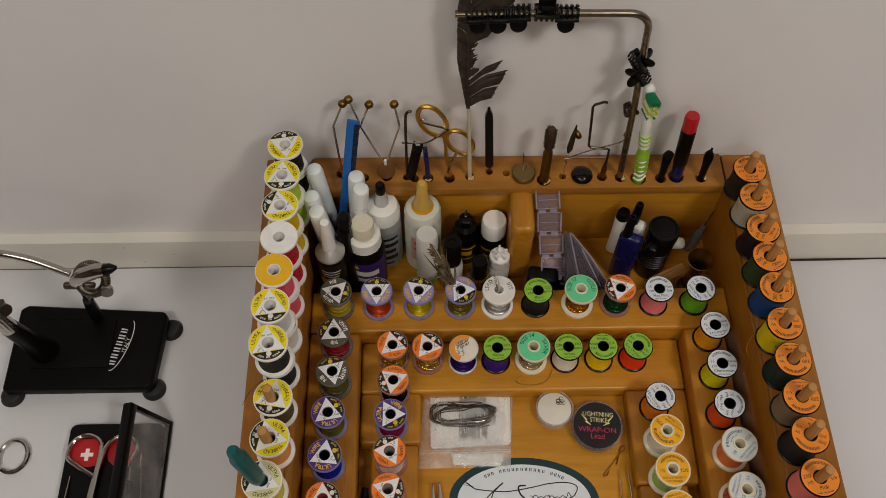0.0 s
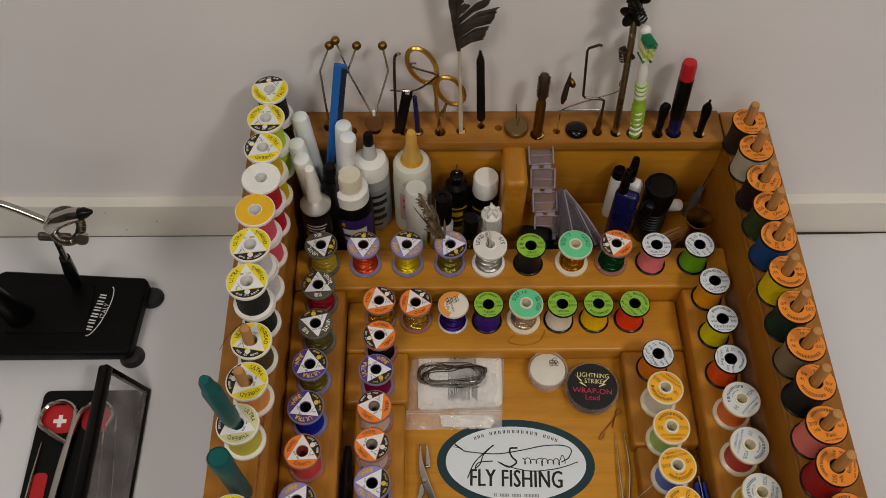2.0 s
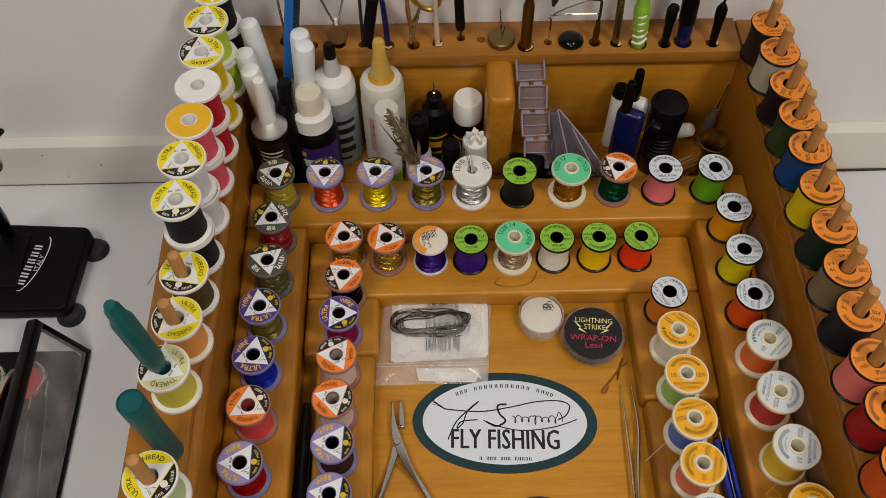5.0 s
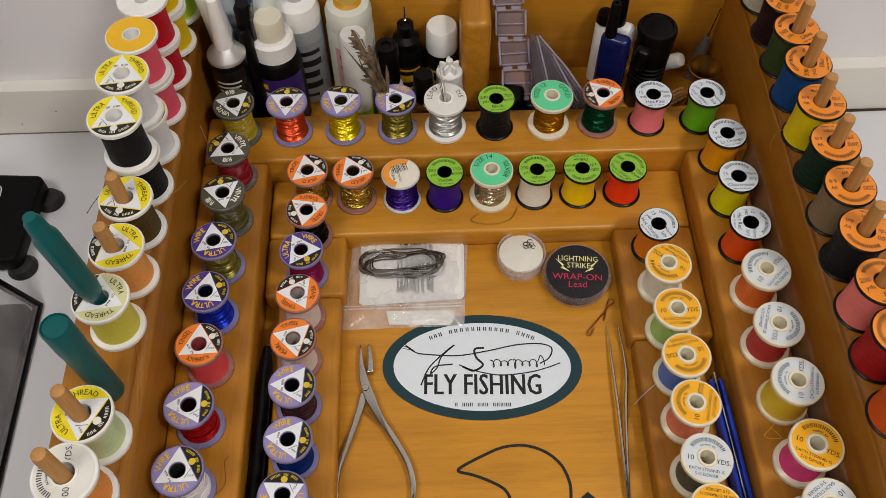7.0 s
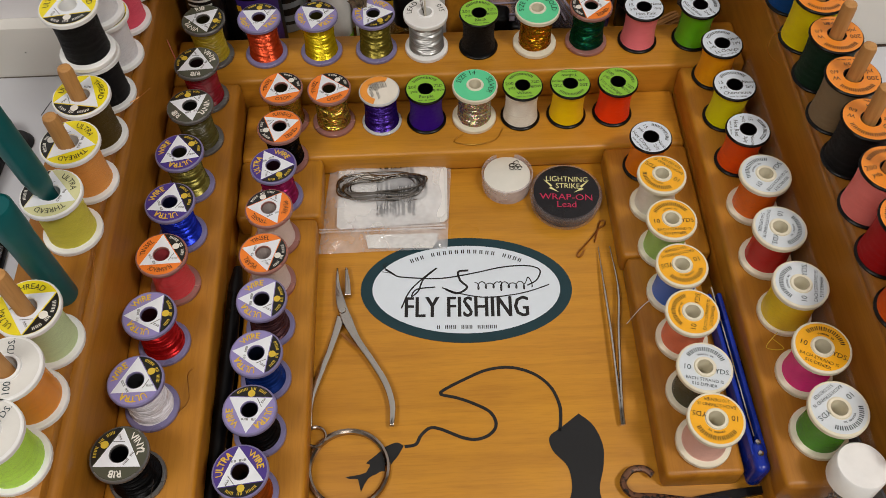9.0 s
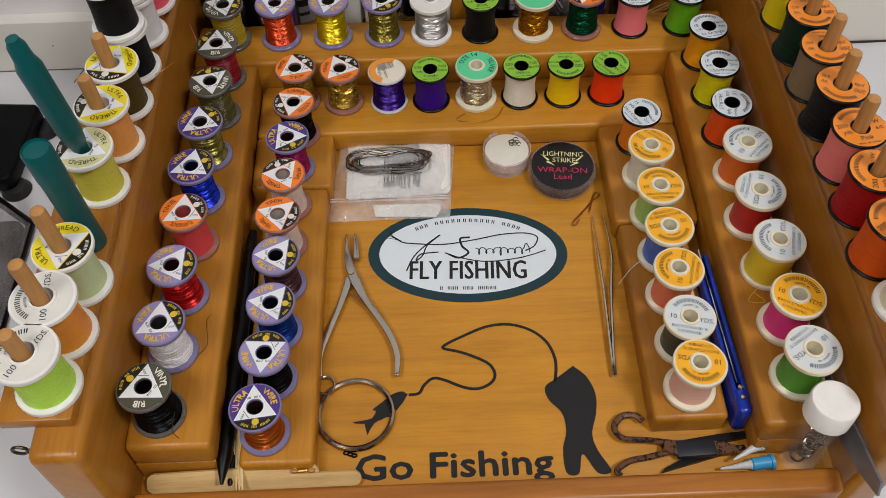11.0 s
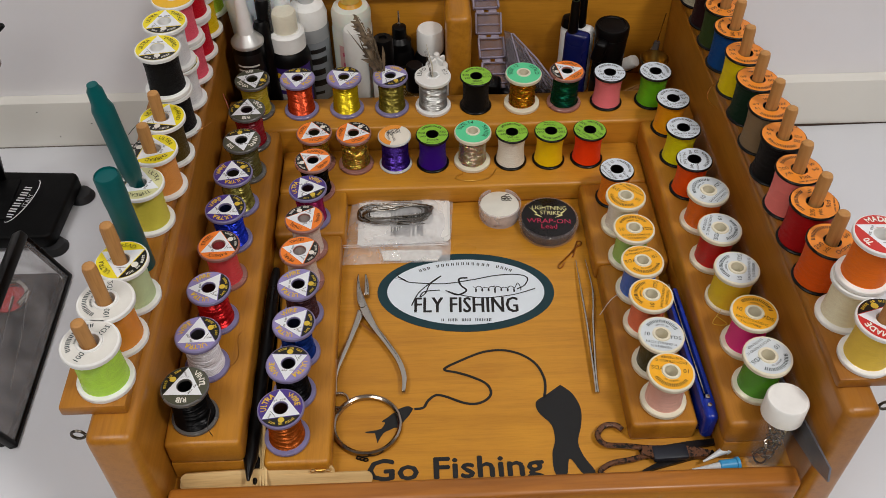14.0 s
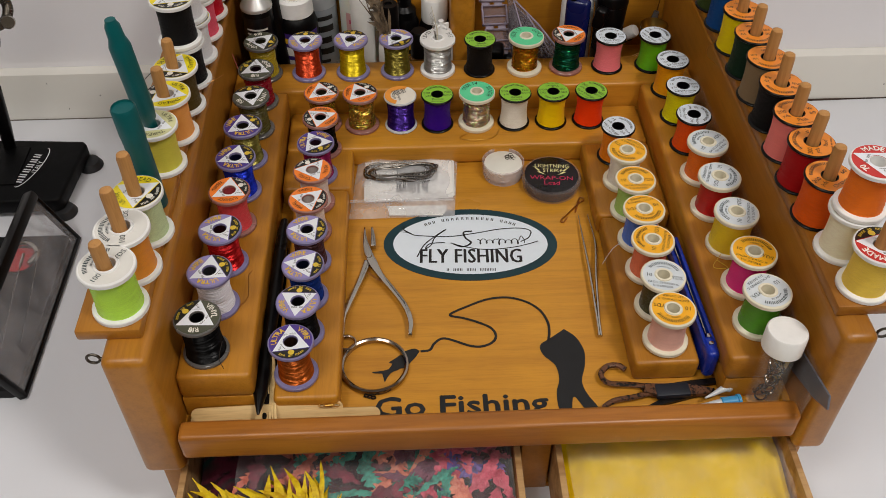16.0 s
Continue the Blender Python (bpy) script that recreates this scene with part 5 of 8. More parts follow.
    link(nt, ro, 0, bs, "Base Color")
    bs.inputs["Roughness"].default_value, bs.inputs["Metallic"].default_value = 0.45, 0.3
    bm = tube(bmesh.new(), smooth_path([(-0.004, 0.0045, 0.004), (-0.02, 0.007, 0.004), (-0.032, 0.0085, 0.004), (-0.036, 0.015, 0.004), (-0.031, 0.0215, 0.004), (-0.024, 0.022, 0.004), (-0.02, 0.0185, 0.004)], 6), 0.0019, 8, 0.8)
    part("finger_loop", bm, rust, t)
    bm = tube(bmesh.new(), smooth_path([(-0.004, 0.001, 0.004), (-0.018, -0.0025, 0.004), (-0.03, -0.0045, 0.004), (-0.0375, -0.009, 0.004), (-0.037, -0.0125, 0.004)], 6), 0.0019, 8, 0.8)
    part("finger_loop", bm, rust, t)
    part("blade", extruded(bmesh.new(), [(-0.012, -0.0005), (0.0, -0.004), (0.028, -0.003), (0.031, 0.0005), (0.02, 0.004), (-0.01, 0.006)], 0.003, 0.0062), rust, t)
    part("blade", extruded(bmesh.new(), [(-0.01, 0.0005), (0.03, 0.006), (0.054, 0.0095), (0.05, 0.012), (0.02, 0.0095), (-0.012, 0.005)], 0.0008, 0.0028), speck, t)
    part("blade", extruded(bmesh.new(), [(-0.014, -0.011), (0.01, -0.005), (0.034, 0.001), (0.033, 0.003), (0.0, -0.003), (-0.012, -0.009)], 0.0006, 0.0026), speck, t)
    part("tape_wrap", box(bmesh.new(), -0.005, 0.017, -0.0045, 0.0055, 0.0022, 0.0068, 0.0016, 2, pose(0, 0, 0, 0, 0, 2)), plain("dark_blue_tape", "141a26", 0.5, 0, 0.2, 300), t, "dark blue tape round the joint")
    # dispensing tips
    for i, (a, b, col) in enumerate((((0.131, -0.009, 0.0075), (0.156, 0.0035, 0.0075), "clear"), ((0.124, -0.0125, 0.0045), (0.153, -0.0095, 0.0045), "blue"))):
        t = thing("dispensing_tip", 0, 0, 0, col + (" plastic dispensing tip with a tapered end" if i == 0 else " hubbed dispensing tip with a clear tapered end"), "dispensing tip", "dispensing tips",
                  Matrix.Translation(a) @ (Vector(b) - Vector(a)).to_track_quat("Z", "Y").to_matrix().to_4x4())
        L = (Vector(b) - Vector(a)).length
        part("taper", turned([(0.0003, 0), (0.0006, 0), (0.0022, L * 0.55), (0.003, L * 0.6), (0.0026, L * 0.6), (0.0004, 0.001)], 14), PALEPLASTIC, t)
        hub = plain("blue_hub", "3f9ad0", 0.35) if i else PALEPLASTIC
        part("hub", turned([(0.0026, L * 0.58), (0.0034, L * 0.6), (0.0034, L * 0.93), (0.0042, L * 0.94), (0.0042, L), (0.0028, L), (0.0026, L * 0.6)], 14), hub, t)
    # vial
    t = thing("vial", 0, 0, 0, "clear plastic vial with white cap, holding coiled wire", "vial", "", pose(0.1672, -0.0078, 0.0012, -4, 1.5, 0))
    part("glass_wall", turned([(0, 0), (0.009, 0), (0.0098, 0.001), (0.0098, 0.052), (0.0091, 0.052), (0.0091, 0.0015), (0, 0.0012)], 32), CLEARFILM, t).visible_shadow = False
    part("cap", turned([(0, 0.0628), (0.0112, 0.0628), (0.0119, 0.0619), (0.012, 0.049), (0.0106, 0.0488), (0.0106, 0.0575), (0, 0.0578)], 36), WHITE, t, "white screw cap")
    bm = bmesh.new()
    rnd = random.Random(3)
    for i in range(16):
        c, r = Vector((rnd.uniform(-0.003, 0.003), rnd.uniform(-0.003, 0.003), 0.006 + 0.0022 * i)), rnd.uniform(0.003, 0.0046)
        ax = Vector((rnd.uniform(-1, 1), rnd.uniform(-1, 1), rnd.uniform(-0.5, 1))).normalized().to_track_quat("Z", "Y").to_matrix()
        tube(bm, [c + ax @ Vector((r * math.cos(a), r * math.sin(a), a * 0.0002)) for a in np.linspace(0, 6.6, 16)], 0.0006, 5)
    part("wire_coils", bm, NICKEL, t)
    part("paper_slip", box(bmesh.new(), -0.003, 0.003, 0.001, 0.0014, 0.012, 0.049, 0, 1, pose(0.002, 0, 0, 6, 8, 30)), paper("c9b070"), t, "yellowish paper slip")
    # eye hooks on the outside of the tray
    for s in (-1, 1):
        w = 0.211 if s < 0 else 0.2055
        o = part("eye_hook", tube(bmesh.new(), [(s * w, 0, 0), (s * (w + 0.0025), 0, 0)] + [(s * (w + 0.0055 + 0.0035 * -math.cos(a)), 0, 0.0035 * math.sin(a)) for a in np.linspace(0, 6.0, 16)], 0.0008, 7), DARKSTEEL, station, "small steel eye hook")
        o.location = (0, -0.0215, DROP + 0.0815)
    # teal pens on the shelf
    t = thing("teal_pen", 0, 0, 0, "translucent teal pen standing in an olive spool", "pen", "teal pens", Matrix.Translation((-0.2005, 0.1225, ZS + 0.006)) @ pose(0, 0, 0, 1, -4, 0))
    part("barrel", turned([(0, 0), (0.0035, 0), (0.0042, 0.03), (0.0052, 0.0315), (0.0062, 0.04), (0.0063, 0.083), (0.0056, 0.0855), (0.0048, 0.088), (0.0044, 0.096), (0.0032, 0.0985), (0.0030, 0.1), (0, 0.1)], 20), TEAL, t)
    t = thing("teal_pen", 0, 0, 0, "translucent teal pen cap standing on the shelf", "pen", "teal pens", Matrix.Translation((-0.1985, 0.0855, ZS)) @ pose(0, 0, 0, 1, -2, 0))
    part("barrel", turned([(0, 0), (0.0062, 0), (0.0067, 0.001), (0.0068, 0.05), (0.0072, 0.056), (0.0072, 0.0725), (0.0064, 0.0738), (0.006, 0.0725), (0, 0.0722)], 22), TEAL, t)


pliers()
tweezers()
bag_of_hooks()
tubs()
small_things()


# ---- back compartment ----
def bottle(x, y, label, pieces, category="bottle", tilt=(0, 0), turn=0):
    """pieces: part name, material, turned profile, own label."""
    t = thing("bottle", x, y, 0.0003, label, category, "bottles in the back compartment", pose(x, y, 0.0003, tilt[0], tilt[1], turn))
    for nm, mat, prof, lab in pieces:
        part(nm, turned(prof, 28), mat, t, lab)
    return t


def wrap_label(t, r, z0, z1, a0, a1, mat, rows=()):
    """A label wrapped round a bottle, with rows of bars: (height, start, end, size, material)."""
    n = 16
    def shell(rr, lo, hi, s, e):
        bm = bmesh.new()
        q = [(bm.verts.new((rr * math.cos(a), rr * math.sin(a), lo)), bm.verts.new((rr * math.cos(a), rr * math.sin(a), hi))) for a in (radians(s + (e - s) * i / n) for i in range(n + 1))]
        for a, b in zip(q, q[1:]):
            bm.faces.new((a[0], b[0], b[1], a[1]))
        return bm
    lab = part("label", shell(r, z0, z1, a0, a1), mat, t)
    for z, s, e, h, m in rows:
        part("print_bar", shell(r + 0.00025, z - h / 2, z + h / 2, s, e), m, lab)
    return lab


def curved_word(t, words, r, z, a, size, mat):
    vs, fs = text_verts(words, size)
    bm = bmesh.new()
    made = [bm.verts.new((r * math.cos(radians(a) + x / r), r * math.sin(radians(a) + x / r), z + y)) for x, y, _ in vs]
    for f in fs:
        bm.faces.new([made[i] for i in f])
    part("lettering", bm, mat, t, "", False)


def cap_ribs(t, r, z0, z1, n, mat):
    bm = bmesh.new()
    for i in range(n):
        a = 2 * math.pi * i / n
        box(bm, r - 0.0003, r + 0.0004, -0.0003, 0.0003, z0, z1, 0, 1, pose(0, 0, 0, 0, 0, math.degrees(a)))
    part("grip_ribs", bm, mat, t)


def compartment():
    gold = paper("d8a820")
    wht = paper("dcdad4")
    t = bottle(-0.166, 0.3325, "black glue tube with silver shoulder and long white nozzle cap", [
        ("body", BLACK, [(0, 0), (0.0118, 0), (0.0125, 0.002), (0.0125, 0.083), (0, 0.083)], ""),
        ("shoulder", plain("satin_silver", "d4d4d2", 0.42, 0.7, 0.05, 90), [(0.0128, 0.0825), (0.0130, 0.0845), (0.0125, 0.0855), (0.0058, 0.0925), (0, 0.0925)], "bare silver shoulder"),
        ("nozzle_cap", WHITE, [(0.0062, 0.0922), (0.0060, 0.094), (0.0040, 0.128), (0.0036, 0.131), (0, 0.1315)], "white nozzle cap")])
    wrap_label(t, 0.0127, 0.008, 0.078, -150, -30, paper("100e12"), [(0.05, -140, -78, 0.011, gold), (0.04, -120, -70, 0.003, paper("b03018")), (0.068, -130, -50, 0.0016, wht), (0.064, -130, -56, 0.0016, wht), (0.06, -126, -60, 0.0016, wht), (0.018, -120, -60, 0.006, gold)])
    t = bottle(-0.138, 0.3525, "dark spray bottle with purple label and clear cap", [
        ("body", BLACK, [(0, 0), (0.0165, 0), (0.0178, 0.0015), (0.0178, 0.056), (0.0158, 0.063), (0.0125, 0.066), (0, 0.066)], ""),
        ("collar", WHITE, [(0.0135, 0.0645), (0.0152, 0.066), (0.0148, 0.079), (0.0128, 0.081), (0, 0.081)], "smooth white collar"),
        ("pump", CREAM, [(0.0100, 0.0808), (0.0100, 0.096), (0.0092, 0.0975), (0, 0.0975)], "cream pump head"),
        ("clear_cap", CLEARFILM, [(0.0128, 0.0812), (0.0124, 0.1), (0.0105, 0.1065), (0, 0.107), (0, 0.1062), (0.0098, 0.1055), (0.0117, 0.1), (0.0121, 0.0812)], "clear dome cap")])
    wrap_label(t, 0.0180, 0.004, 0.054, -160, -20, paper("3b2470"), [(0.047, -150, -110, 0.005, gold), (0.037, -140, -50, 0.008, wht), (0.026, -135, -60, 0.006, wht), (0.014, -140, -50, 0.003, paper("b8a8d0"))])
    t = bottle(-0.122, 0.3775, "clear squeeze bottle with black-tipped nozzle and black print", [
        ("body", plain("grey_clear_plastic", "a9adb0", 0.28, Transmission_Weight=0.3), [(0, 0), (0.0155, 0), (0.0165, 0.001), (0.0165, 0.068), (0.0152, 0.073), (0, 0.073)], ""),
        ("shoulder", WHITE, [(0.0158, 0.0715), (0.0160, 0.080), (0.0138, 0.0875), (0.0062, 0.0915), (0, 0.0915)], "white shoulder cap"),
        ("nozzle", PALEPLASTIC, [(0.0066, 0.0912), (0.0045, 0.107), (0, 0.107)], "clear nozzle"),
        ("tip", BLACK, [(0.0042, 0.1065), (0.0046, 0.108), (0.0040, 0.118), (0.0030, 0.1195), (0, 0.1195)], "black tip cap")])
    wrap_label(t, 0.0167, 0.006, 0.060, -140, -20, paper("8a9096"), [(0.052, -120, -40, 0.004, INK), (0.042, -110, -40, 0.006, INK), (0.031, -110, -50, 0.006, INK), (0.02, -110, -45, 0.006, INK), (0.01, -110, -60, 0.003, INK)])
    t = bottle(-0.086, 0.3745, "milky squeeze bottle with amber-stained nozzle", [
        ("body", MILKY, [(0, 0), (0.0158, 0), (0.0168, 0.001), (0.0168, 0.068), (0.0156, 0.072), (0, 0.072)], ""),
        ("shoulder", MILKY, [(0.0162, 0.071), (0.0164, 0.083), (0.0146, 0.0872), (0.0105, 0.089), (0, 0.089)], ""),
        ("stain_ring", AMBER, [(0.0100, 0.0889), (0.0092, 0.0898), (0.0072, 0.0925), (0, 0.0925)], "amber stain on the nozzle base"),
        ("nozzle", PALEAMBER, [(0.0080, 0.0922), (0.0048, 0.112), (0.0046, 0.1225), (0.0034, 0.125), (0, 0.1252)], "pale amber nozzle")])
    wrap_label(t, 0.0170, 0.02, 0.058, -130, -40, paper("cfa2a0"), [(0.05, -120, -60, 0.004, paper("c05870")), (0.04, -120, -70, 0.004, paper("c05870"))])
    bottle(-0.0825, 0.3505, "frosted translucent plastic tube standing upright", [
        ("wall", plain("frosted_tube", "dededa", 0.4, Transmission_Weight=0.12), [(0, 0), (0.0095, 0), (0.0098, 0.001), (0.0098, 0.079), (0.0085, 0.081), (0, 0.081)], ""),
        ("green_foot", LIMEGREEN, [(0.0100, 0.0), (0.0102, 0.0), (0.0102, 0.012), (0.0099, 0.012)], "green band at the foot")], "tube")
    t = bottle(-0.047, 0.376, "black bottle with yellow label and needle tip", [
        ("body", BLACK, [(0, 0), (0.0115, 0), (0.0122, 0.001), (0.0122, 0.04), (0.010, 0.045), (0, 0.045)], ""),
        ("cap", BLACK, [(0.0100, 0.0448), (0.0098, 0.052), (0.0062, 0.056), (0.0060, 0.065), (0.0045, 0.066), (0, 0.066)], ""),
        ("needle", STEEL, [(0.0014, 0.0658), (0.0014, 0.069), (0.0008, 0.0695), (0.0007, 0.08), (0, 0.08)], "fine steel needle")])
    wrap_label(t, 0.0124, 0.008, 0.034, -140, -30, paper("14120f"), [(0.03, -135, -40, 0.0022, gold), (0.0215, -125, -60, 0.007, gold), (0.012, -135, -40, 0.0022, gold)])
    bottle(-0.060, 0.3465, "small white bottle with tall black cap", [
        ("body", WHITE, [(0, 0), (0.0095, 0), (0.0102, 0.001), (0.0102, 0.034), (0.008, 0.04), (0, 0.04)], ""),
        ("cap", BLACK, [(0.0084, 0.0395), (0.0086, 0.041), (0.0082, 0.072), (0.0072, 0.074), (0.0035, 0.074), (0.003, 0.0725), (0, 0.0725)], "black screw cap")])
    t = bottle(-0.021, 0.3755, "black bottle with smooth white cap", [
        ("body", BLACK, [(0, 0), (0.0125, 0), (0.0134, 0.001), (0.0134, 0.036), (0.011, 0.042), (0, 0.042)], ""),
        ("cap", WHITE, [(0.0112, 0.0415), (0.0116, 0.043), (0.0114, 0.061), (0.0104, 0.063), (0, 0.063)], "white screw cap")])
    wrap_label(t, 0.0136, 0.006, 0.032, -150, -30, paper("121010"), [(0.029, -145, -40, 0.002, gold), (0.018, -130, -60, 0.004, gold)])
    bottle(-0.035, 0.3385, "small amber glass bottle with black cap", [
        ("body", clear("amber_glass", "c9a85a", 0.1, 0.8, 1.35), [(0, 0), (0.0112, 0), (0.012, 0.001), (0.012, 0.022), (0.0085, 0.028), (0.006, 0.03), (0, 0.03)], ""),
        ("cap", BLACK, [(0.0076, 0.0292), (0.0078, 0.031), (0.0072, 0.0515), (0.0062, 0.053), (0, 0.053)], "black screw cap")])
    t = bottle(-0.0165, 0.3475, "small bottle with white star-shaped ribbed cap", [
        ("body", PALEPLASTIC, [(0, 0), (0.0095, 0), (0.0102, 0.001), (0.0102, 0.03), (0.0085, 0.033), (0, 0.033)], ""),
        ("cap", WHITE, [(0.0090, 0.0325), (0.0094, 0.034), (0.0088, 0.046), (0.0075, 0.047), (0, 0.047)], "white ribbed cap")])
    cap_ribs(t, 0.0090, 0.0345, 0.0455, 30, WHITE)
    bm = turned([(0.0025, 0.0468), (0.0025, 0.0565), (0, 0.0568)], 12)
    for a in range(5):
        box(bm, 0.0, 0.0072, -0.0011, 0.0011, 0.0468, 0.0535, 0.0006, 1, pose(0, 0, 0, 0, 0, 72 * a + 20))
    part("star_grip", bm, WHITE, t)
    # pale capped markers
    for i, (b, e) in enumerate((((-0.164, 0.374, 0.0), (-0.1765, 0.382, 0.136)), ((-0.166, 0.354, 0.0), (-0.178, 0.358, 0.131)), ((-0.160, 0.350, 0.0), (-0.1735, 0.345, 0.128)), ((-0.148, 0.3765, 0.0), (-0.1415, 0.3805, 0.127)), ((-0.153, 0.369, 0.0), (-0.137, 0.367, 0.128)))):
        d = Vector(e) - Vector(b)
        L = d.length
        t = thing("marker_pen", 0, 0, 0, "pale marker pen with a milky white cap, leaning in the compartment", "marker pen", "marker pens in the compartment", Matrix.Translation(Vector(b) + Vector((0, 0, 0.0015))) @ d.to_track_quat("Z", "Y").to_matrix().to_4x4())
        part("barrel", turned([(0, 0), (0.0055, 0), (0.006, 0.002), (0.0066, L * 0.55), (0, L * 0.55)], 20), PALEPLASTIC, t)
        part("cap", turned([(0.0072, L * 0.5), (0.0078, L * 0.51), (0.0072, L - 0.004), (0.0064, L - 0.001), (0.0045, L), (0, L)], 20), CAPWHITE, t, "milky white cap")
    for b, e in (((-0.152, 0.345, 0.0), (-0.153, 0.353, 0.107)), ((-0.150, 0.332, 0.0), (-0.156, 0.346, 0.092))):
        d = Vector(e) - Vector(b)
        L = d.length
        t = thing("marker_pen", 0, 0, 0, "black felt marker leaning in the compartment", "marker pen", "marker pens in the compartment", Matrix.Translation(Vector(b) + Vector((0, 0, 0.0015))) @ d.to_track_quat("Z", "Y").to_matrix().to_4x4())
        part("barrel", turned([(0, 0), (0.0055, 0), (0.006, 0.002), (0.006, L * 0.5), (0.0068, L * 0.52), (0.0062, L - 0.003), (0.0045, L), (0, L)], 18), BLACK, t)
        part("clip", box(bmesh.new(), -0.0012, 0.0012, -0.0085, -0.0062, L * 0.6, L - 0.004, 0.0004, 1), BLACK, t)
    # comb
    b, e = Vector((-0.1605, 0.366, 0.045)), Vector((-0.1415, 0.402, 0.176))
    d = e - b
    L = d.length
    t = thing("comb", 0, 0, 0, "slim bright blue plastic comb leaning against the back shelf", "comb", "", Matrix.Translation(b) @ d.to_track_quat("Z", "Y").to_matrix().to_4x4() @ pose(0, 0, 0, 0, 0, 205))
    part("spine", box(bmesh.new(), -0.0045, 0.002, -0.0018, 0.0018, 0, L, 0.001, 2), BLUE, t)
    bm = bmesh.new()
    for i in range(42):
        z = L * 0.42 + i * L * 0.0132
        box(bm, 0.0018, 0.0062, -0.0009, 0.0009, z, z + L * 0.0075, 0, 1)
    part("teeth", bm, plain("dark_blue_teeth", "16263c", 0.4), t, "dark blue comb teeth")
    part("end_cap", box(bmesh.new(), -0.0045, 0.0062, -0.0018, 0.0018, L * 0.975, L, 0.0016, 2), BLUE, t)
    # right half
    t = thing("clip_stack", 0, 0, 0, "stack of clear tinted plastic clips leaning down from the divider", "plastic clips", "", pose(0.0245, 0.384, 0.0))
    tint = clear("lilac_clear_plastic", "c9bfd2", 0.05, 0.55, 1.45)
    for k in range(4):
        m = Matrix.Translation((0.0008 + 0.0020 * k, -0.001 - 0.0150 * k, 0.0845 - 0.0140 * k)) @ pose(0, 0, 0, 34 + 6 * (k % 2), 0, 3 - 4 * (k % 2))
        c = part("clip", box(bmesh.new(), -0.0112, 0.0112, -0.0088, 0.0092, -0.0016, -0.0002, 0.0005, 1, m), TINTFILM, t)
        for xx in (-0.0103, 0.0103):
            part("side_rail", box(bmesh.new(), xx - 0.0008, xx + 0.0008, -0.0088, 0.0088, 0.0, 0.0042, 0.0005, 1, m), tint, c)
        for yy in (-0.0084, 0.0084):
            part("end_rail", box(bmesh.new(), -0.0094, 0.0094, yy - 0.0007, yy + 0.0007, 0.0, 0.0036, 0.0005, 1, m), tint, c)
        part("cross_bar", box(bmesh.new(), -0.0090, 0.0090, -0.0012, -0.0002, 0.0, 0.0024, 0.0003, 1, m), tint, c)
        for xx in (-0.0052, 0.0052):
            part("tab", box(bmesh.new(), xx - 0.0034, xx + 0.0034, -0.0128, -0.0092, -0.0022, -0.0010, 0.0004, 1, m @ pose(0, 0, 0, -14, 0, 0)), tint, c)
    smoky = smooth_film("smoky_plate", "5f585e", 0.36, 0.06)
    for k in range(5):
        M = pose(0, 0, 0, 24, 6, 0) @ pose(0, 0.012, 0.012)
        z = 0.062 - 0.0058 * k
        pl = part("plate", extruded(bmesh.new(), [(0.008, -0.006 - 0.004 * k), (0.015, -0.008), (0.034, -0.03), (0.052, -0.056), (0.05, -0.0585), (0.013, -0.056)], z, z + 0.0012, M), smoky, t)
        for q in range(2):
            a, b = Vector((0.0135 + 0.011 * q, -0.0085 - 0.013 * q, z + 0.0016)), Vector((0.024 + 0.018 * q, -0.055, z + 0.0016))
            part("rib", tube(bmesh.new(), [M @ a, M @ a.lerp(b, 0.5), M @ b], 0.0007, 6), tint, pl)
        part("edge_strip", tube(bmesh.new(), [M @ Vector(v) for v in ((0.015, -0.008, z + 0.001), (0.034, -0.03, z + 0.001), (0.052, -0.056, z + 0.001))], 0.0008, 6), tint, pl)
    for nm, x, y, h, mat, lab in (("lighter", 0.0985, 0.352, 0.072, NAVY, "dark blue gas lighter with a black nozzle"), ("lighter", 0.108, 0.369, 0.066, WHITE, "white gas lighter with a black nozzle"), ("lighter", 0.0965, 0.378, 0.062, WHITE, "white gas lighter with a black top")):
        t = thing(nm, x, y, 0.0003, lab + " standing in the compartment", "lighter", "lighters in the compartment", pose(x, y, 0.0003, 0, 0, -25))
        part("body", box(bmesh.new(), -0.009 if x > 0.097 else -0.0062, 0.012 if mat is NAVY else 0.009 if x > 0.097 else 0.0062, -0.0055, 0.0055, 0, h, 0.0045, 3), mat, t)
        if x > 0.097:
            part("nozzle", turned([(0.0044, h - 0.001), (0.0042, h + 0.003), (0.0035, h + 0.026), (0.003, h + 0.028), (0.0016, h + 0.028), (0.0014, h + 0.024), (0, h + 0.024)], 18, pose(-0.003, 0, 0)), BLACK, t, "black nozzle")
        else:
            part("nozzle", turned([(0.0065, h - 0.001), (0.006, h + 0.004), (0.0052, h + 0.007), (0, h + 0.0075)], 18), BLACK, t, "black top")
        if mat is NAVY:
            part("trigger", box(bmesh.new(), 0.0035, 0.0135, -0.0052, 0.0052, h - 0.02, h - 0.001, 0.003, 3, pose(0, 0, 0, 0, 12, 0)), BLACK, t, "black trigger button")
    t = thing("torch", 0.129, 0.357, 0.0003, "glossy black cylindrical torch standing on end", "torch")
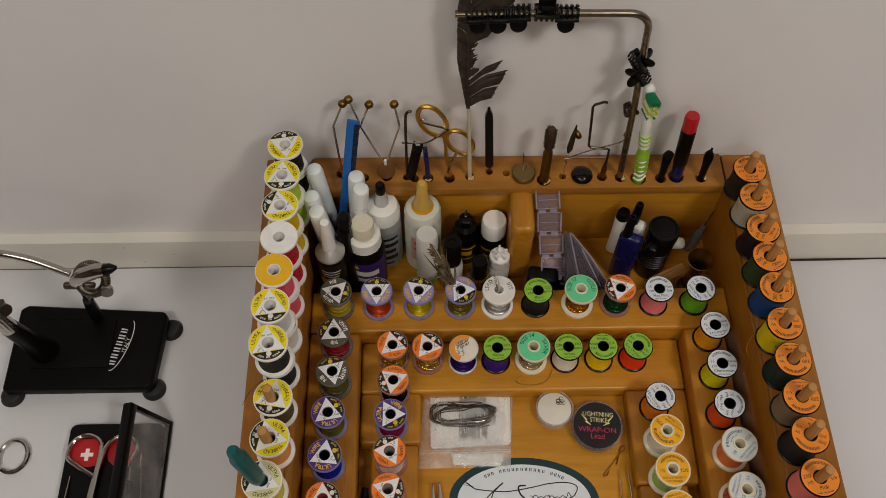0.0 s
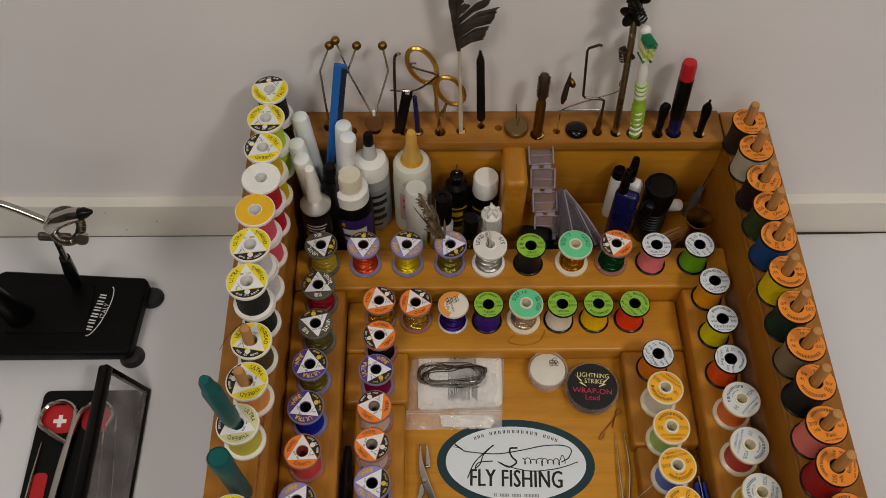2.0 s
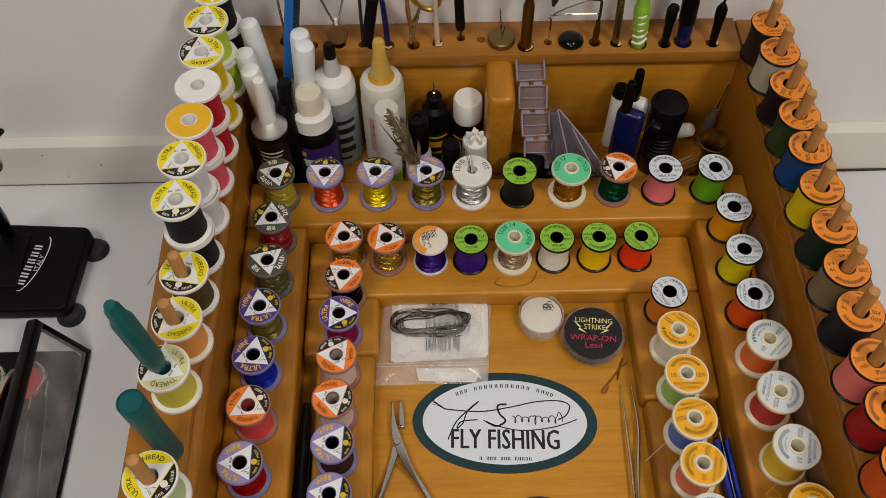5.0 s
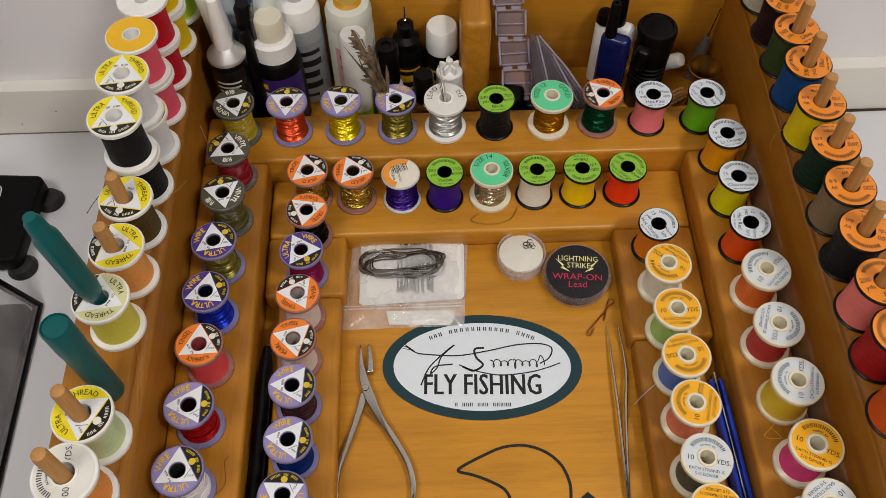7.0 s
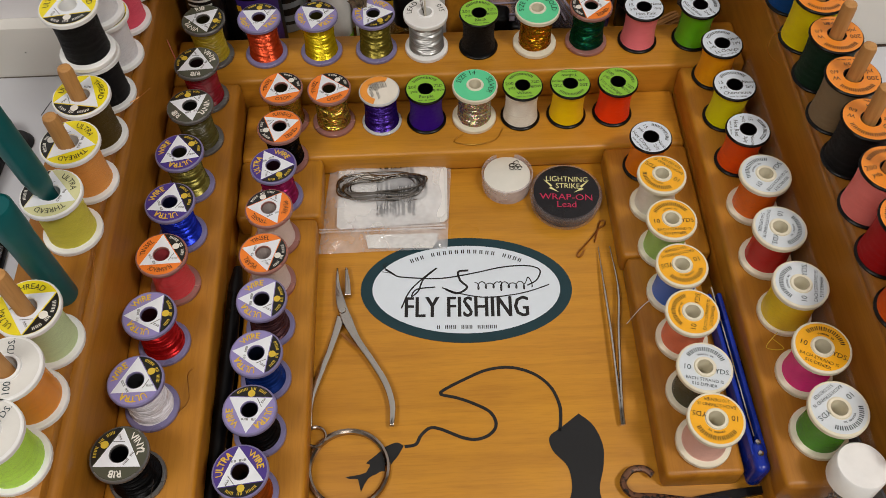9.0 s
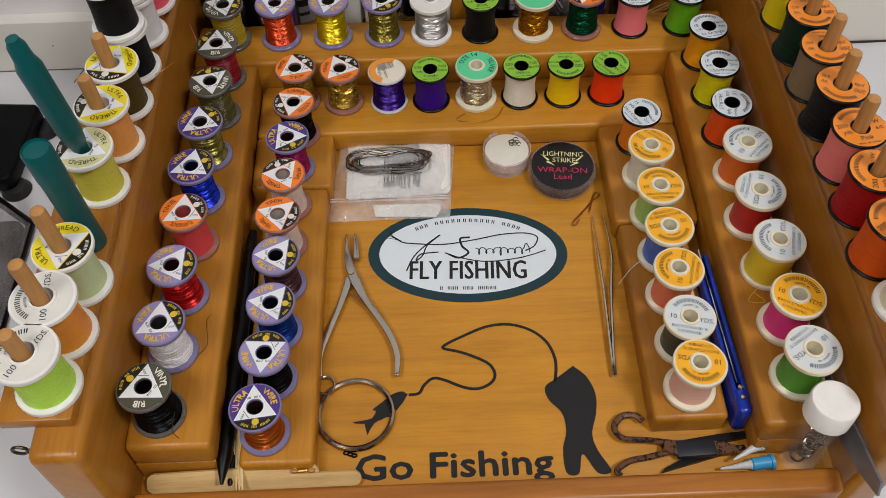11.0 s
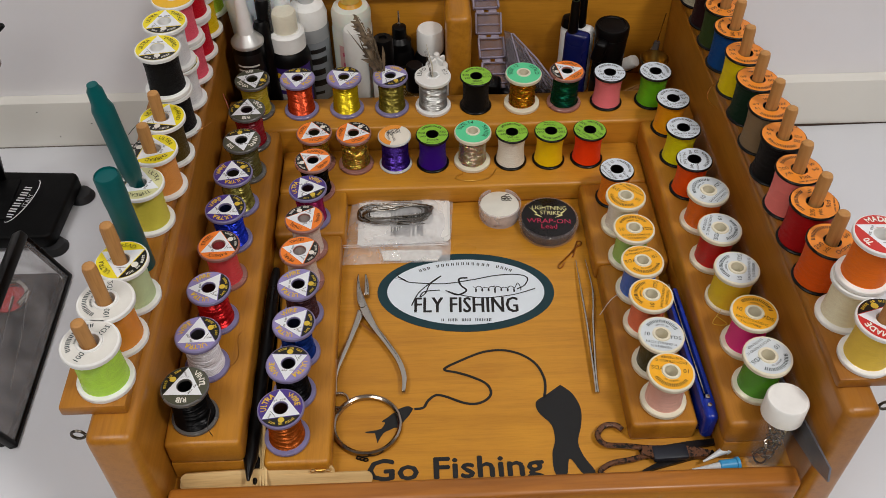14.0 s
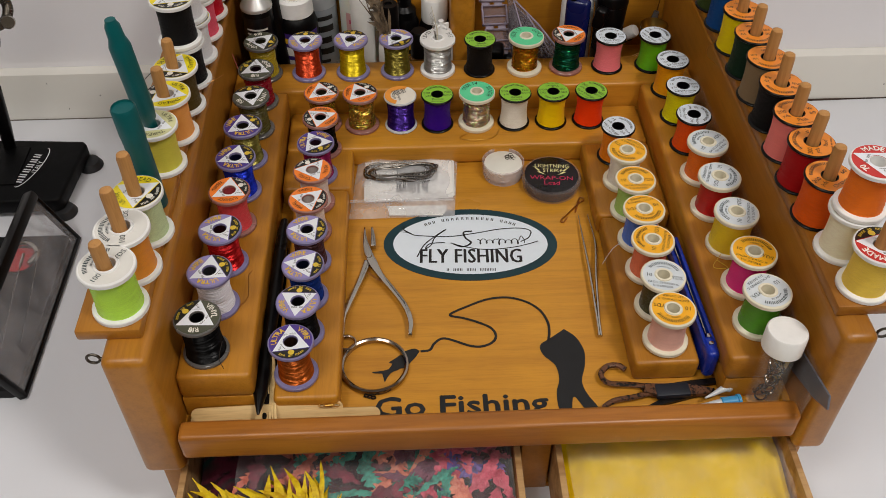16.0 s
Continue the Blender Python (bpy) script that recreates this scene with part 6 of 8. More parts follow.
    part("body", turned([(0, 0), (0.0118, 0), (0.0128, 0.0015), (0.0128, 0.02)] + [q for k in range(6) for q in ((0.0128, 0.022 + 0.004 * k), (0.0118, 0.0225 + 0.004 * k), (0.0118, 0.0245 + 0.004 * k), (0.0128, 0.025 + 0.004 * k))] + [(0.0138, 0.0635), (0.0132, 0.0645), (0.0142, 0.0655), (0.0142, 0.0725), (0.0132, 0.0742), (0.011, 0.0745), (0.0105, 0.0738), (0, 0.0738)], 32), BLACK, t)
    t = thing("glue_tube", 0.153, 0.369, 0.0, "small white tube with a bar code leaning in the corner", "tube", "", Matrix.Translation((0.136, 0.381, 0.01)) @ (Vector((0.021, -0.015, 0.022))).to_track_quat("Z", "Y").to_matrix().to_4x4())
    part("body", turned([(0, 0), (0.0052, 0), (0.0056, 0.001), (0.0058, 0.03), (0.0048, 0.0325), (0, 0.033)], 20), WHITE, t)
    bm = bmesh.new()
    for i in range(8):
        box(bm, 0.0052, 0.00605, -0.0036 + i * 0.0009, -0.0033 + i * 0.0009 + 0.0002 * (i % 3), 0.017, 0.025, 0, 1, pose(0, 0, 0, 0, 0, -60))
    part("bar_code", bm, INK, t)
    t = thing("brush", 0.148, 0.345, 0.0, "pale bristle bundle lying by the funnel", "brush", "", Matrix.Translation((0.128, 0.338, 0.006)) @ Vector((0.03, 0.012, 0.006)).to_track_quat("Z", "Y").to_matrix().to_4x4())
    rnd = random.Random(5)
    bm = bmesh.new()
    for i in range(60):
        a, r = rnd.uniform(0, 6.28), 0.0048 * rnd.random() ** 0.5
        p = Vector((r * math.cos(a), r * math.sin(a), 0))
        tube(bm, [p, p * 1.05 + Vector((0, 0, 0.034 + rnd.uniform(-0.002, 0.002)))], 0.0005, 4)
    part("bristles", bm, DOWEL, t)
    t = thing("brass_funnel", 0.1625, 0.3355, 0.0003, "small flared brass hair stacker cup", "funnel")
    part("cup", turned([(0, 0), (0.009, 0), (0.0095, 0.001), (0.0095, 0.006), (0.006, 0.009), (0.0058, 0.036), (0.0068, 0.042), (0.0092, 0.047), (0.0115, 0.0535), (0.0118, 0.055), (0.0112, 0.0552), (0.0085, 0.0485), (0.0058, 0.044), (0.0052, 0.04), (0.0052, 0.012), (0, 0.012)], 36), plain("dull_brass", "94753a", 0.3, 1.0, 0.15, 70), t)
    t = thing("needle_bottle", 0.171, 0.378, 0.0003, "tiny grey needle-tip applicator in the corner", "applicator", "", pose(0.171, 0.378, 0.0003, 0, 6, 0))
    part("body", turned([(0, 0), (0.004, 0), (0.0045, 0.03), (0.003, 0.036), (0.0025, 0.042), (0, 0.042)], 16), SMOKE, t)
    part("needle", turned([(0.0006, 0.0418), (0.0005, 0.07), (0, 0.0705)], 8), STEEL, t, "fine steel needle")
    t = thing("binder_clip", 0.03, 0.329, 0.0003, "black plastic clip with a metal loop behind the spools", "clip")
    part("jaw", box(bmesh.new(), -0.022, 0.006, -0.008, 0.008, 0, 0.043, 0.004, 3, pose(0, 0, 0, 0, 0, -8)), BLACK, t)
    part("tail", box(bmesh.new(), 0.004, 0.045, -0.006, 0.006, 0, 0.036, 0.004, 3, pose(0, 0, 0, 0, 3, -10)), BLACK, t)
    part("loop", tube(bmesh.new(), [(0.019 + 0.006 * math.cos(a), -0.004 + 0.004 * math.sin(a), 0.042 + 0.002 * math.sin(a)) for a in np.linspace(0, 6.2, 18)], 0.0011, 7), STEEL, t, "metal loop")


def barb_vane(bm, base, tip, side, width, n, droop, rnd, fray=0.25):
    """One side of a feather: a closed sheet of barbs with a frayed outer edge."""
    base, tip, side = Vector(base), Vector(tip), Vector(side)
    d = (tip - base).normalized()
    last = None
    for i in range(n + 1):
        u = i / n
        p = base.lerp(tip, u)
        w = width(u) * (1 + rnd.uniform(-fray, fray * 0.3))
        e = p + side * w + d * (droop * w)
        mid = p.lerp(e, 0.5) + d * 0.14 * w + Vector((0, rnd.uniform(-0.0005, 0.0005), 0))
        row = [bm.verts.new(q) for q in (p, mid, e)]
        if last and (i % 9 or fray < 0.1):
            bm.faces.new((last[0], last[1], row[1], row[0]))
            bm.faces.new((last[1], last[2], row[2], row[1]))
        elif last:
            bm.faces.new((last[0], last[1], row[1], row[0]))
        last = row


def feathers():
    rnd = random.Random(11)
    # mottled feather tips in a spool and in the lead spool
    for nm, bx, by, bz, tx, ty, tz, wd, mat, lab in (("feather", -0.0545, 0.300, ZB + 0.018, -0.0775, 0.322, 0.111, 0.019, MOTTLED, "mottled brown feather stuck in a spool's hole"),
                                                     ("feather", -0.021, 0.300, ZB + 0.02, -0.0255, 0.307, 0.094, 0.0035, MOTTLED, "small wispy feather stuck in the lead spool")):
        b, e = Vector((bx, by, bz)), Vector((tx, ty, tz))
        t = thing(nm, bx, by, bz, lab, "feather", "loose feathers", Matrix.Translation(b))
        part("shaft", tube(bmesh.new(), [(0, 0, 0), (e - b) * 0.5 + Vector((0.002, 0, 0)), e - b], [0.0009, 0.0006, 0.0002], 6), QUILL, t)
        bm = bmesh.new()
        d = e - b
        if wd > 0.01:
            for q, (tip, wide) in enumerate(((d, 0.0135), (d * 0.86 + Vector((0.0055, -0.002, 0.0)), 0.0085))):
                shape = lambda u: wide * math.sin(math.pi * min(1.0, 0.2 + 0.72 * u)) * (0.72 + 0.28 * math.sin(9 * u + q))
                barb_vane(bm, tip * 0.2, tip, (-0.86, -0.15, -0.12), shape, 40, 0.55, rnd, 0.34)
                barb_vane(bm, tip * 0.25, tip * 0.98, (0.75, 0.1, 0.1), lambda u: 0.3 * shape(u), 40, 0.9, rnd, 0.3)
        for k in range(9):
            u = rnd.uniform(0.15, 0.45)
            tip = d * rnd.uniform(0.62, 1.0) + Vector((rnd.uniform(-1, 0.75), rnd.uniform(-0.5, 0.3), rnd.uniform(-0.3, 0.2))) * wd * 0.75
            mid = (d * u + tip) * 0.5 + Vector((rnd.uniform(-0.4, 0.35), rnd.uniform(-0.3, 0.1), 0)) * wd * 0.5
            pts = smooth_path([d * u * 0.6, mid, tip], 5)
            n = len(pts) - 1
            w = wd * rnd.uniform(0.06, 0.12)
            tube(bm, pts, [max(0.0002, w * math.sin(math.pi * min(1, 0.15 + 0.83 * q / n))) for q in range(n + 1)], 5, 0.25)
        tagged(part("vane", bm, mat, t), kind="stuff")
    # tall dark feather
    b, e = Vector((-0.0435, 0.400, ZR - 0.004)), Vector((-0.046, 0.402, 0.36))
    t = thing("feather", 0, 0, 0, "tall dark brown feather with torn vane standing in the shelf", "feather", "", Matrix.Translation(b))
    part("quill", tube(bmesh.new(), smooth_path([(0, 0, 0), (-0.0015, 0.001, 0.04), (-0.0035, 0.002, 0.09), (-0.004, 0.002, 0.1)], 5), [0.0019] * 6 + [0.0016] * 6 + [0.0011] * 4, 8), QUILL, t, "pale bare quill")
    part("shaft", tube(bmesh.new(), smooth_path([(-0.004, 0.0016, 0.098), (-0.0062, 0.0016, 0.14), (-0.0065, 0.0016, 0.19), (-0.005, 0.002, 0.265)], 5), [0.0011] * 6 + [0.0009] * 6 + [0.0005] * 4, 7), DARKFEATHER, t)
    bm = bmesh.new()
    A = lambda u: Vector((-0.004 - 0.0025 * math.sin(u * 3.0), 0.002, 0.095 + 0.17 * u))
    for k in range(8):
        lo, hi = A(k / 8), A((k + 1) / 8)
        barb_vane(bm, lo, hi, (-1, 0.05, 0), lambda u: 0.0085 * min(1, 0.2 + (k + u) / 3.0), 26, 1.1, rnd, 0.09)
    for lo, hi, w, dr in ((0.02, 0.09, 0.023, 0.45), (0.09, 0.17, 0.030, 0.5), (0.17, 0.21, 0.026, 0.75)):
        n = 34 if hi - lo > 0.05 else 18
        barb_vane(bm, A(lo), A(hi), (1, 0.12, 0), lambda u: w * (0.85 + 0.2 * u), n, dr, rnd, 0.085)
    barb_vane(bm, A(0.22), A(0.42), (1, 0.1, 0), lambda u: 0.0065 + 0.002 * math.sin(u * 14), 30, 0.8, rnd, 0.3)
    barb_vane(bm, A(0.42), A(1.0), (1, 0.12, 0), lambda u: 0.014 + 0.036 * min(1, u * 2.2), 90, 0.75, rnd, 0.05)
    part("vane", bm, DARKFEATHER, t)


compartment()
feathers()


# ---- tools standing in the back shelf ----
def bobbin(x, y, tips, kinks, base_z, label, lead=0.0):
    t = thing("bobbin_holder", x, y, ZR, label, "bobbin holder", "bobbin holders in the shelf")
    for (tx, tz), (kx, kz) in zip(tips, kinks):
        part("arm", tube(bmesh.new(), [(0, 0, base_z - ZR), ((kx - x) * 0.97, 0.001, kz - ZR - 0.002), ((kx - x) * 0.98, 0.001, kz - ZR + 0.002), (tx - x, 0.002, tz - ZR)], 0.0009, 7), STEEL, t)
        part("ball_foot", turned([(0, -0.0036), (0.0020, -0.0032), (0.0032, -0.0018), (0.0035, 0), (0.0030, 0.0022), (0.0016, 0.0034), (0, 0.0036)], 18, pose(tx - x, 0.002, tz - ZR, 0, 70, 20)), OLDBRASS, t, "worn brass ball foot")
    part("stem", turned([(0, -0.012), (0.0032, -0.012), (0.0032, base_z - ZR), (0, base_z - ZR)], 14), OLDBRASS, t, "worn brass stem")
    return t


def shelf_tools():
    bobbin(-0.157, 0.405, [(-0.1485, 0.191), (-0.1435, 0.196)], [(-0.1585, 0.162), (-0.136, 0.165)], 0.102, "wire bobbin holder with brass ball feet, standing in the shelf")
    t = bobbin(-0.1175, 0.4015, [(-0.127, 0.194), (-0.107, 0.194)], [(-0.1355, 0.167), (-0.1035, 0.168)], 0.112, "wire bobbin holder with a round wooden disc, standing in the shelf")
    part("disc", turned([(0, -0.0022), (0.0072, -0.0022), (0.008, -0.001), (0.008, 0.001), (0.0072, 0.0022), (0, 0.0022)], 24, pose(0, -0.003, 0.0125, 72, 0, 0)), plain("brown_wood_disc", "6b4522", 0.45, 0, 0.2), t, "brown wooden disc")
    part("tip", turned([(0.0014, 0.014), (0.0014, 0.0255), (0, 0.026)], 10, pose(0, -0.001, 0)), WHITE, t, "white ceramic tip")
    t = thing("hook_tool", -0.0995, 0.4, ZR, "bent steel hook tool standing in the shelf", "hook tool")
    part("rod", tube(bmesh.new(), smooth_path([(0, 0, -0.01), (0.0005, 0, 0.03), (0.001, 0.002, 0.078), (0.0025, 0.002, 0.0885), (0.0062, 0.002, 0.0905)], 6), 0.0012, 8), DARKSTEEL, t)
    t = thing("whip_finisher", -0.0965, 0.4, ZR, "black-handled tool with a bent wire head", "whip finisher")
    part("handle", box(bmesh.new(), -0.0042, 0.0042, -0.003, 0.003, -0.006, 0.044, 0.0015, 2, pose(0, 0, 0, 0, 9, 0)), BLACK, t, "black flat handle")
    for sx in (-0.0032, 0.0032):
        part("prong", box(bmesh.new(), sx - 0.0012, sx + 0.0012, -0.0028, 0.0028, 0.042, 0.05, 0.0005, 1, pose(0, 0, 0, 0, 9, 0)), BLACK, t)
    part("wire", tube(bmesh.new(), smooth_path([(-0.006, 0.001, 0.05), (0.003, 0.0, 0.0505), (0.016, 0.0, 0.052), (0.0315, 0.001, 0.066), (0.031, 0.001, 0.0685), (0.013, 0.001, 0.0765), (0.0115, 0.001, 0.0805), (0.0155, 0.001, 0.081)], 5), 0.0009, 7), STEEL, t)
    t = thing("dubbing_tool", -0.0805, 0.399, ZR, "slim dark blue tool handle standing in the shelf", "tool")
    part("handle", tube(bmesh.new(), [(0, 0, -0.01), (-0.001, 0.001, 0.02), (-0.0025, 0.002, 0.042)], [0.0024, 0.0022, 0.0019], 10), NAVY, t)
    t = thing("gold_scissors", -0.062, 0.3985, ZR, "small scissors with gold finger loops, points down in the shelf", "scissors")
    for cx, cz, tilt, a, b in ((-0.0145, 0.0765, -20, 0.0102, 0.0200), (0.0085, 0.0475, -24, 0.0098, 0.0172)):
        bm = bmesh.new()
        M = pose(cx, 0.004, cz, 0, -tilt * 0 + tilt, 0)
        tube(bm, [M @ Vector((a * math.cos(q), 0, b * math.sin(q))) for q in np.linspace(0, 2 * math.pi, 40)], 0.0021, 8)
        part("finger_loop", bm, BRASS, t, "polished gold finger loop")
    part("shank", tube(bmesh.new(), smooth_path([(-0.006, 0.003, 0.062), (-0.0035, 0.002, 0.045), (-0.0025, 0.001, 0.028), (0.0, 0, 0.01), (0.001, 0, -0.008)], 5), [0.0018] * 8 + [0.0024] * 9 + [0.0018] * 4, 8, 0.7), BRASS, t)
    part("blade", tube(bmesh.new(), smooth_path([(0.006, 0.002, 0.036), (0.003, 0.001, 0.026), (0.0, 0.0, 0.015), (-0.001, 0, -0.008)], 5), [0.0018] * 5 + [0.0028] * 8 + [0.002] * 3, 8, 0.7), STEEL, t)
    t = thing("black_stylus", -0.026, 0.405, ZR, "flat black stylus with a pointed end", "stylus")
    part("body", extruded(bmesh.new(), [(-0.0036, 0.012), (-0.002, 0.0085), (0.002, 0.0085), (0.0036, 0.012), (0.0032, 0.08), (0.0008, 0.0895), (-0.0008, 0.0895), (-0.0032, 0.08)], -0.0016, 0.0016, pose(0, 0, 0, 90, -3, 0)), BLACK, t)
    part("pin", tube(bmesh.new(), [(0.0, 0, -0.01), (0, 0, 0.0095)], 0.0012, 8), OLDBRASS, t)
    t = thing("pin_disc", 0.004, 0.4005, ZR, "round brass disc with an upright needle, on the shelf", "needle disc")
    part("disc", turned([(0, 0), (0.0095, 0), (0.0103, 0.001), (0.0103, 0.0045), (0.0095, 0.0055), (0, 0.0058)], 32), plain("dull_tan_brass", "937c52", 0.36, 1.0, 0.12, 70), t)
    part("needle", tube(bmesh.new(), [(0, 0, 0.0055), (-0.002, 0.003, 0.03)], [0.0006, 0.0004], 7), STEEL, t)
    part("needle", tube(bmesh.new(), [(0.0005, 0, 0.0055), (0.0025, 0.003, 0.0135)], [0.0006, 0.0004], 7), STEEL, t)
    t = thing("dubbing_brush", 0.022, 0.3955, ZR, "brass-handled brush with a stubby dark bristle tip", "brush")
    part("handle", turned([(0, -0.01), (0.0042, -0.01), (0.0042, 0.037), (0.003, 0.042), (0, 0.042)], 18, pose(0, 0, 0, -4, 0, 0)), OLDBRASS, t)
    rnd = random.Random(2)
    bm = turned([(0.0026, 0.041), (0.0042, 0.045), (0.0046, 0.05), (0.0042, 0.057), (0.0048, 0.0615), (0.0046, 0.0655), (0.003, 0.0685), (0, 0.069)], 14, pose(0, 0, 0, -4, 0, 0))
    for i in range(260):
        a, z = rnd.uniform(0, 6.28), rnd.uniform(0.045, 0.067)
        p = Vector((math.cos(a) * 0.0038, math.sin(a) * 0.0038 + z * 0.07, z))
        tube(bm, [p, p + Vector((math.cos(a), math.sin(a), rnd.uniform(-0.4, 0.6))) * 0.0015], 0.0002, 3)
    part("bristles", bm, plain("dark_bristles", "3a2618", 0.6, 0, 0.4), t)
    t = thing("hackle_pliers", 0.039, 0.399, ZR, "spring hackle pliers with a small brass wheel", "hackle pliers")
    part("spring_wire", tube(bmesh.new(), smooth_path([(0, 0, -0.01), (0.0005, 0, 0.02), (0.0015, 0.001, 0.026), (0.036, 0.002, 0.0255)], 6), 0.0007, 7), STEEL, t)
    part("spring_wire", tube(bmesh.new(), smooth_path([(0.0015, 0.001, 0.027), (0.012, 0.002, 0.032), (0.028, 0.003, 0.0385), (0.043, 0.004, 0.044), (0.047, 0.004, 0.049), (0.0455, 0.004, 0.055), (0.0465, 0.004, 0.06)], 6), 0.0006, 7), STEEL, t)
    part("jaw", tube(bmesh.new(), [(0.0005, 0, 0.035), (0.0015, 0.002, 0.039), (0.003, 0.004, 0.053), (0.0045, 0.006, 0.066)], [0.001, 0.0027, 0.0022, 0.0005], 10), DARKSTEEL, t)
    part("wheel", turned([(0, -0.0015), (0.004, -0.0015), (0.0046, 0), (0.004, 0.0015), (0, 0.0015)], 18, pose(0.0062, 0.004, 0.056, 0, 80, 30)), OLDBRASS, t, "small brass wheel")
    o = part("magnet_dome", turned([(0, 0.0068), (0.003, 0.0066), (0.0068, 0.0052), (0.0092, 0.0028), (0.0096, 0.0012), (0.009, 0), (0, 0)], 32), plain("polished_black_dome", "121214", 0.12, 0.3, 0.1))
    o.matrix_basis = pose(0.056, 0.399, ZR + 0.0002)
    tagged(o, "glossy black domed disc on the shelf", "disc")
    t = thing("whip_finisher", 0.074, 0.398, ZR, "bent wire whip finisher with a brass collar", "whip finisher")
    part("collar", turned([(0, -0.01), (0.0024, -0.01), (0.0024, 0.014), (0.0018, 0.016), (0.0018, 0.021), (0, 0.021)], 14), OLDBRASS, t)
    part("wire", tube(bmesh.new(), [(0, 0, 0.02), (0.0005, 0.001, 0.028), (0.0, 0.001, 0.039), (-0.002, 0.001, 0.0405), (-0.016, 0.002, 0.0415), (-0.018, 0.002, 0.044), (-0.0215, 0.004, 0.093), (-0.0205, 0.004, 0.096), (-0.013, 0.004, 0.0995), (-0.0108, 0.004, 0.0985)], 0.0011, 8), DARKSTEEL, t)
    # rod with claw clips
    t = thing("clip_rod", 0.09, 0.397, ZR, "bent steel rod rising from the shelf, hung with black claw clips", "rod")
    arc = [(-0.0105 - 0.016 + 0.016 * math.cos(a), 0.006, 0.180 + 0.016 * math.sin(a)) for a in np.linspace(0.1, math.pi / 2, 8)]
    part("rod", tube(bmesh.new(), [(0, 0, -0.01), (-0.005, 0.004, 0.1), (-0.0095, 0.006, 0.165)] + arc + [(-0.06, 0.006, 0.1965), (-0.15, 0.006, 0.197)], 0.0028, 12), plain("bronzed_rod", "8a7f70", 0.24, 1.0, 0.15, 60), t)
    def claw(x, z, rot, s, nm="claw_clip", mat=BLACK):
        """Two curved toothed jaws with finger plates, sprung round the rod."""
        c = thing(nm, 0.09 + x, 0.403, ZR + z, ("small brown" if mat is not BLACK else "shiny black") + " plastic claw clip on the steel rod", "claw clip", "claw clips on the rod", pose(0.09 + x, 0.403, ZR + z, 0, rot, 0))
        for q in (-1, 1):
            bm = bmesh.new()
            for k in range(5):
                xx = (k - 2) * 0.0042 * s
                tube(bm, smooth_path([(xx, q * 0.001, 0.004 * s), (xx, q * 0.0055 * s, 0.0), (xx * 1.08, q * 0.005 * s, -0.0045 * s), (xx * 1.1, q * 0.001, -0.0075 * s)], 4), [0.0014 * s] * 9 + [0.001 * s] * 4, 7)
            tube(bm, [(-0.0098 * s, q * 0.0052 * s, 0.001 * s), (0, q * 0.006 * s, 0.0012 * s), (0.0098 * s, q * 0.0052 * s, 0.001 * s)], 0.0026 * s, 8)
            part("jaw", bm, mat, c)
            bm = bmesh.new()
            lathe(bm, [(0, -0.0014 * s), (0.005 * s, -0.0012 * s), (0.0074 * s, 0), (0.005 * s, 0.0012 * s), (0, 0.0014 * s)], 18, pose(0, q * 0.005 * s, 0.0075 * s, 90 - q * 24, 0, 0))
            part("finger_plate", bm, mat, c)
        part("spring", tube(bmesh.new(), [(0.004 * s * math.cos(a) * 0 + (a / 25 - 0.5) * 0.01 * s, 0.0018 * s * math.cos(a), 0.004 * s + 0.0018 * s * math.sin(a)) for a in np.linspace(0, 25, 50)], 0.0004, 4), DARKSTEEL, c)
    claw(-0.0715, 0.196, 180, 0.85)
    claw(-0.0855, 0.198, 2, 0.85)
    claw(-0.1055, 0.197, 178, 0.85)
    claw(-0.1195, 0.196, 182, 0.85)
    claw(-0.1345, 0.195, 176, 0.8)
    claw(-0.0105, 0.146, 62, 0.8)
    claw(-0.0065, 0.131, -118, 0.8)
    claw(-0.0075, 0.088, 78, 0.55, "claw_clip", plain("brown_tortoise_plastic", "2e1a12", 0.25, 0, 0.3))
    # toothbrush
    t = thing("toothbrush", 0.106, 0.396, ZR, "lime green and white toothbrush standing in the shelf", "toothbrush")
    part("handle", tube(bmesh.new(), smooth_path([(0, 0, -0.006), (0, 0, 0.004), (-0.001, 0.001, 0.02), (-0.0022, 0.0025, 0.036), (-0.003, 0.003, 0.044)], 6), [0.0042] * 4 + [0.0052] * 6 + [0.006] * 8 + [0.005] * 7, 14), LIMEGREEN, t, "lime green grip")
    part("neck", tube(bmesh.new(), smooth_path([(-0.0029, 0.003, 0.043), (-0.0045, 0.0045, 0.056), (-0.0065, 0.006, 0.076), (-0.0085, 0.0075, 0.09), (-0.010, 0.008, 0.098), (-0.0112, 0.0085, 0.111), (-0.0114, 0.0085, 0.1165)], 5), [0.005] * 5 + [0.0044] * 5 + [0.0034] * 7 + [0.0046] * 9 + [0.0046, 0.0042, 0.0036, 0.0026, 0.001], 14), WHITE, t, "white neck and head")
    for k in range(3):
        part("neck_stripe", turned([(0.0052, -0.0012), (0.0054, 0), (0.0052, 0.0012), (0.004, 0.0012), (0.004, -0.0012)], 14, pose(-0.0036 - 0.0005 * k, 0.0036 + 0.0005 * k, 0.0495 + 0.0045 * k, 18, 0, 0), True), LIMEGREEN, t, "lime stripe")
    bm = bmesh.new()
    for k in range(5):
        tube(bm, smooth_path([(-0.0052 - 0.0003 * k, -0.002 + 0.0005 * k, 0.004 + 0.006 * k), (-0.0005 - 0.0004 * k, -0.0056 + 0.0004 * k, 0.0052 + 0.006 * k), (0.0046 - 0.0004 * k, -0.0025 + 0.0006 * k, 0.008 + 0.006 * k)], 4), 0.0011, 6)
    part("grip_stripes", bm, WHITE, t, "white grip stripes")
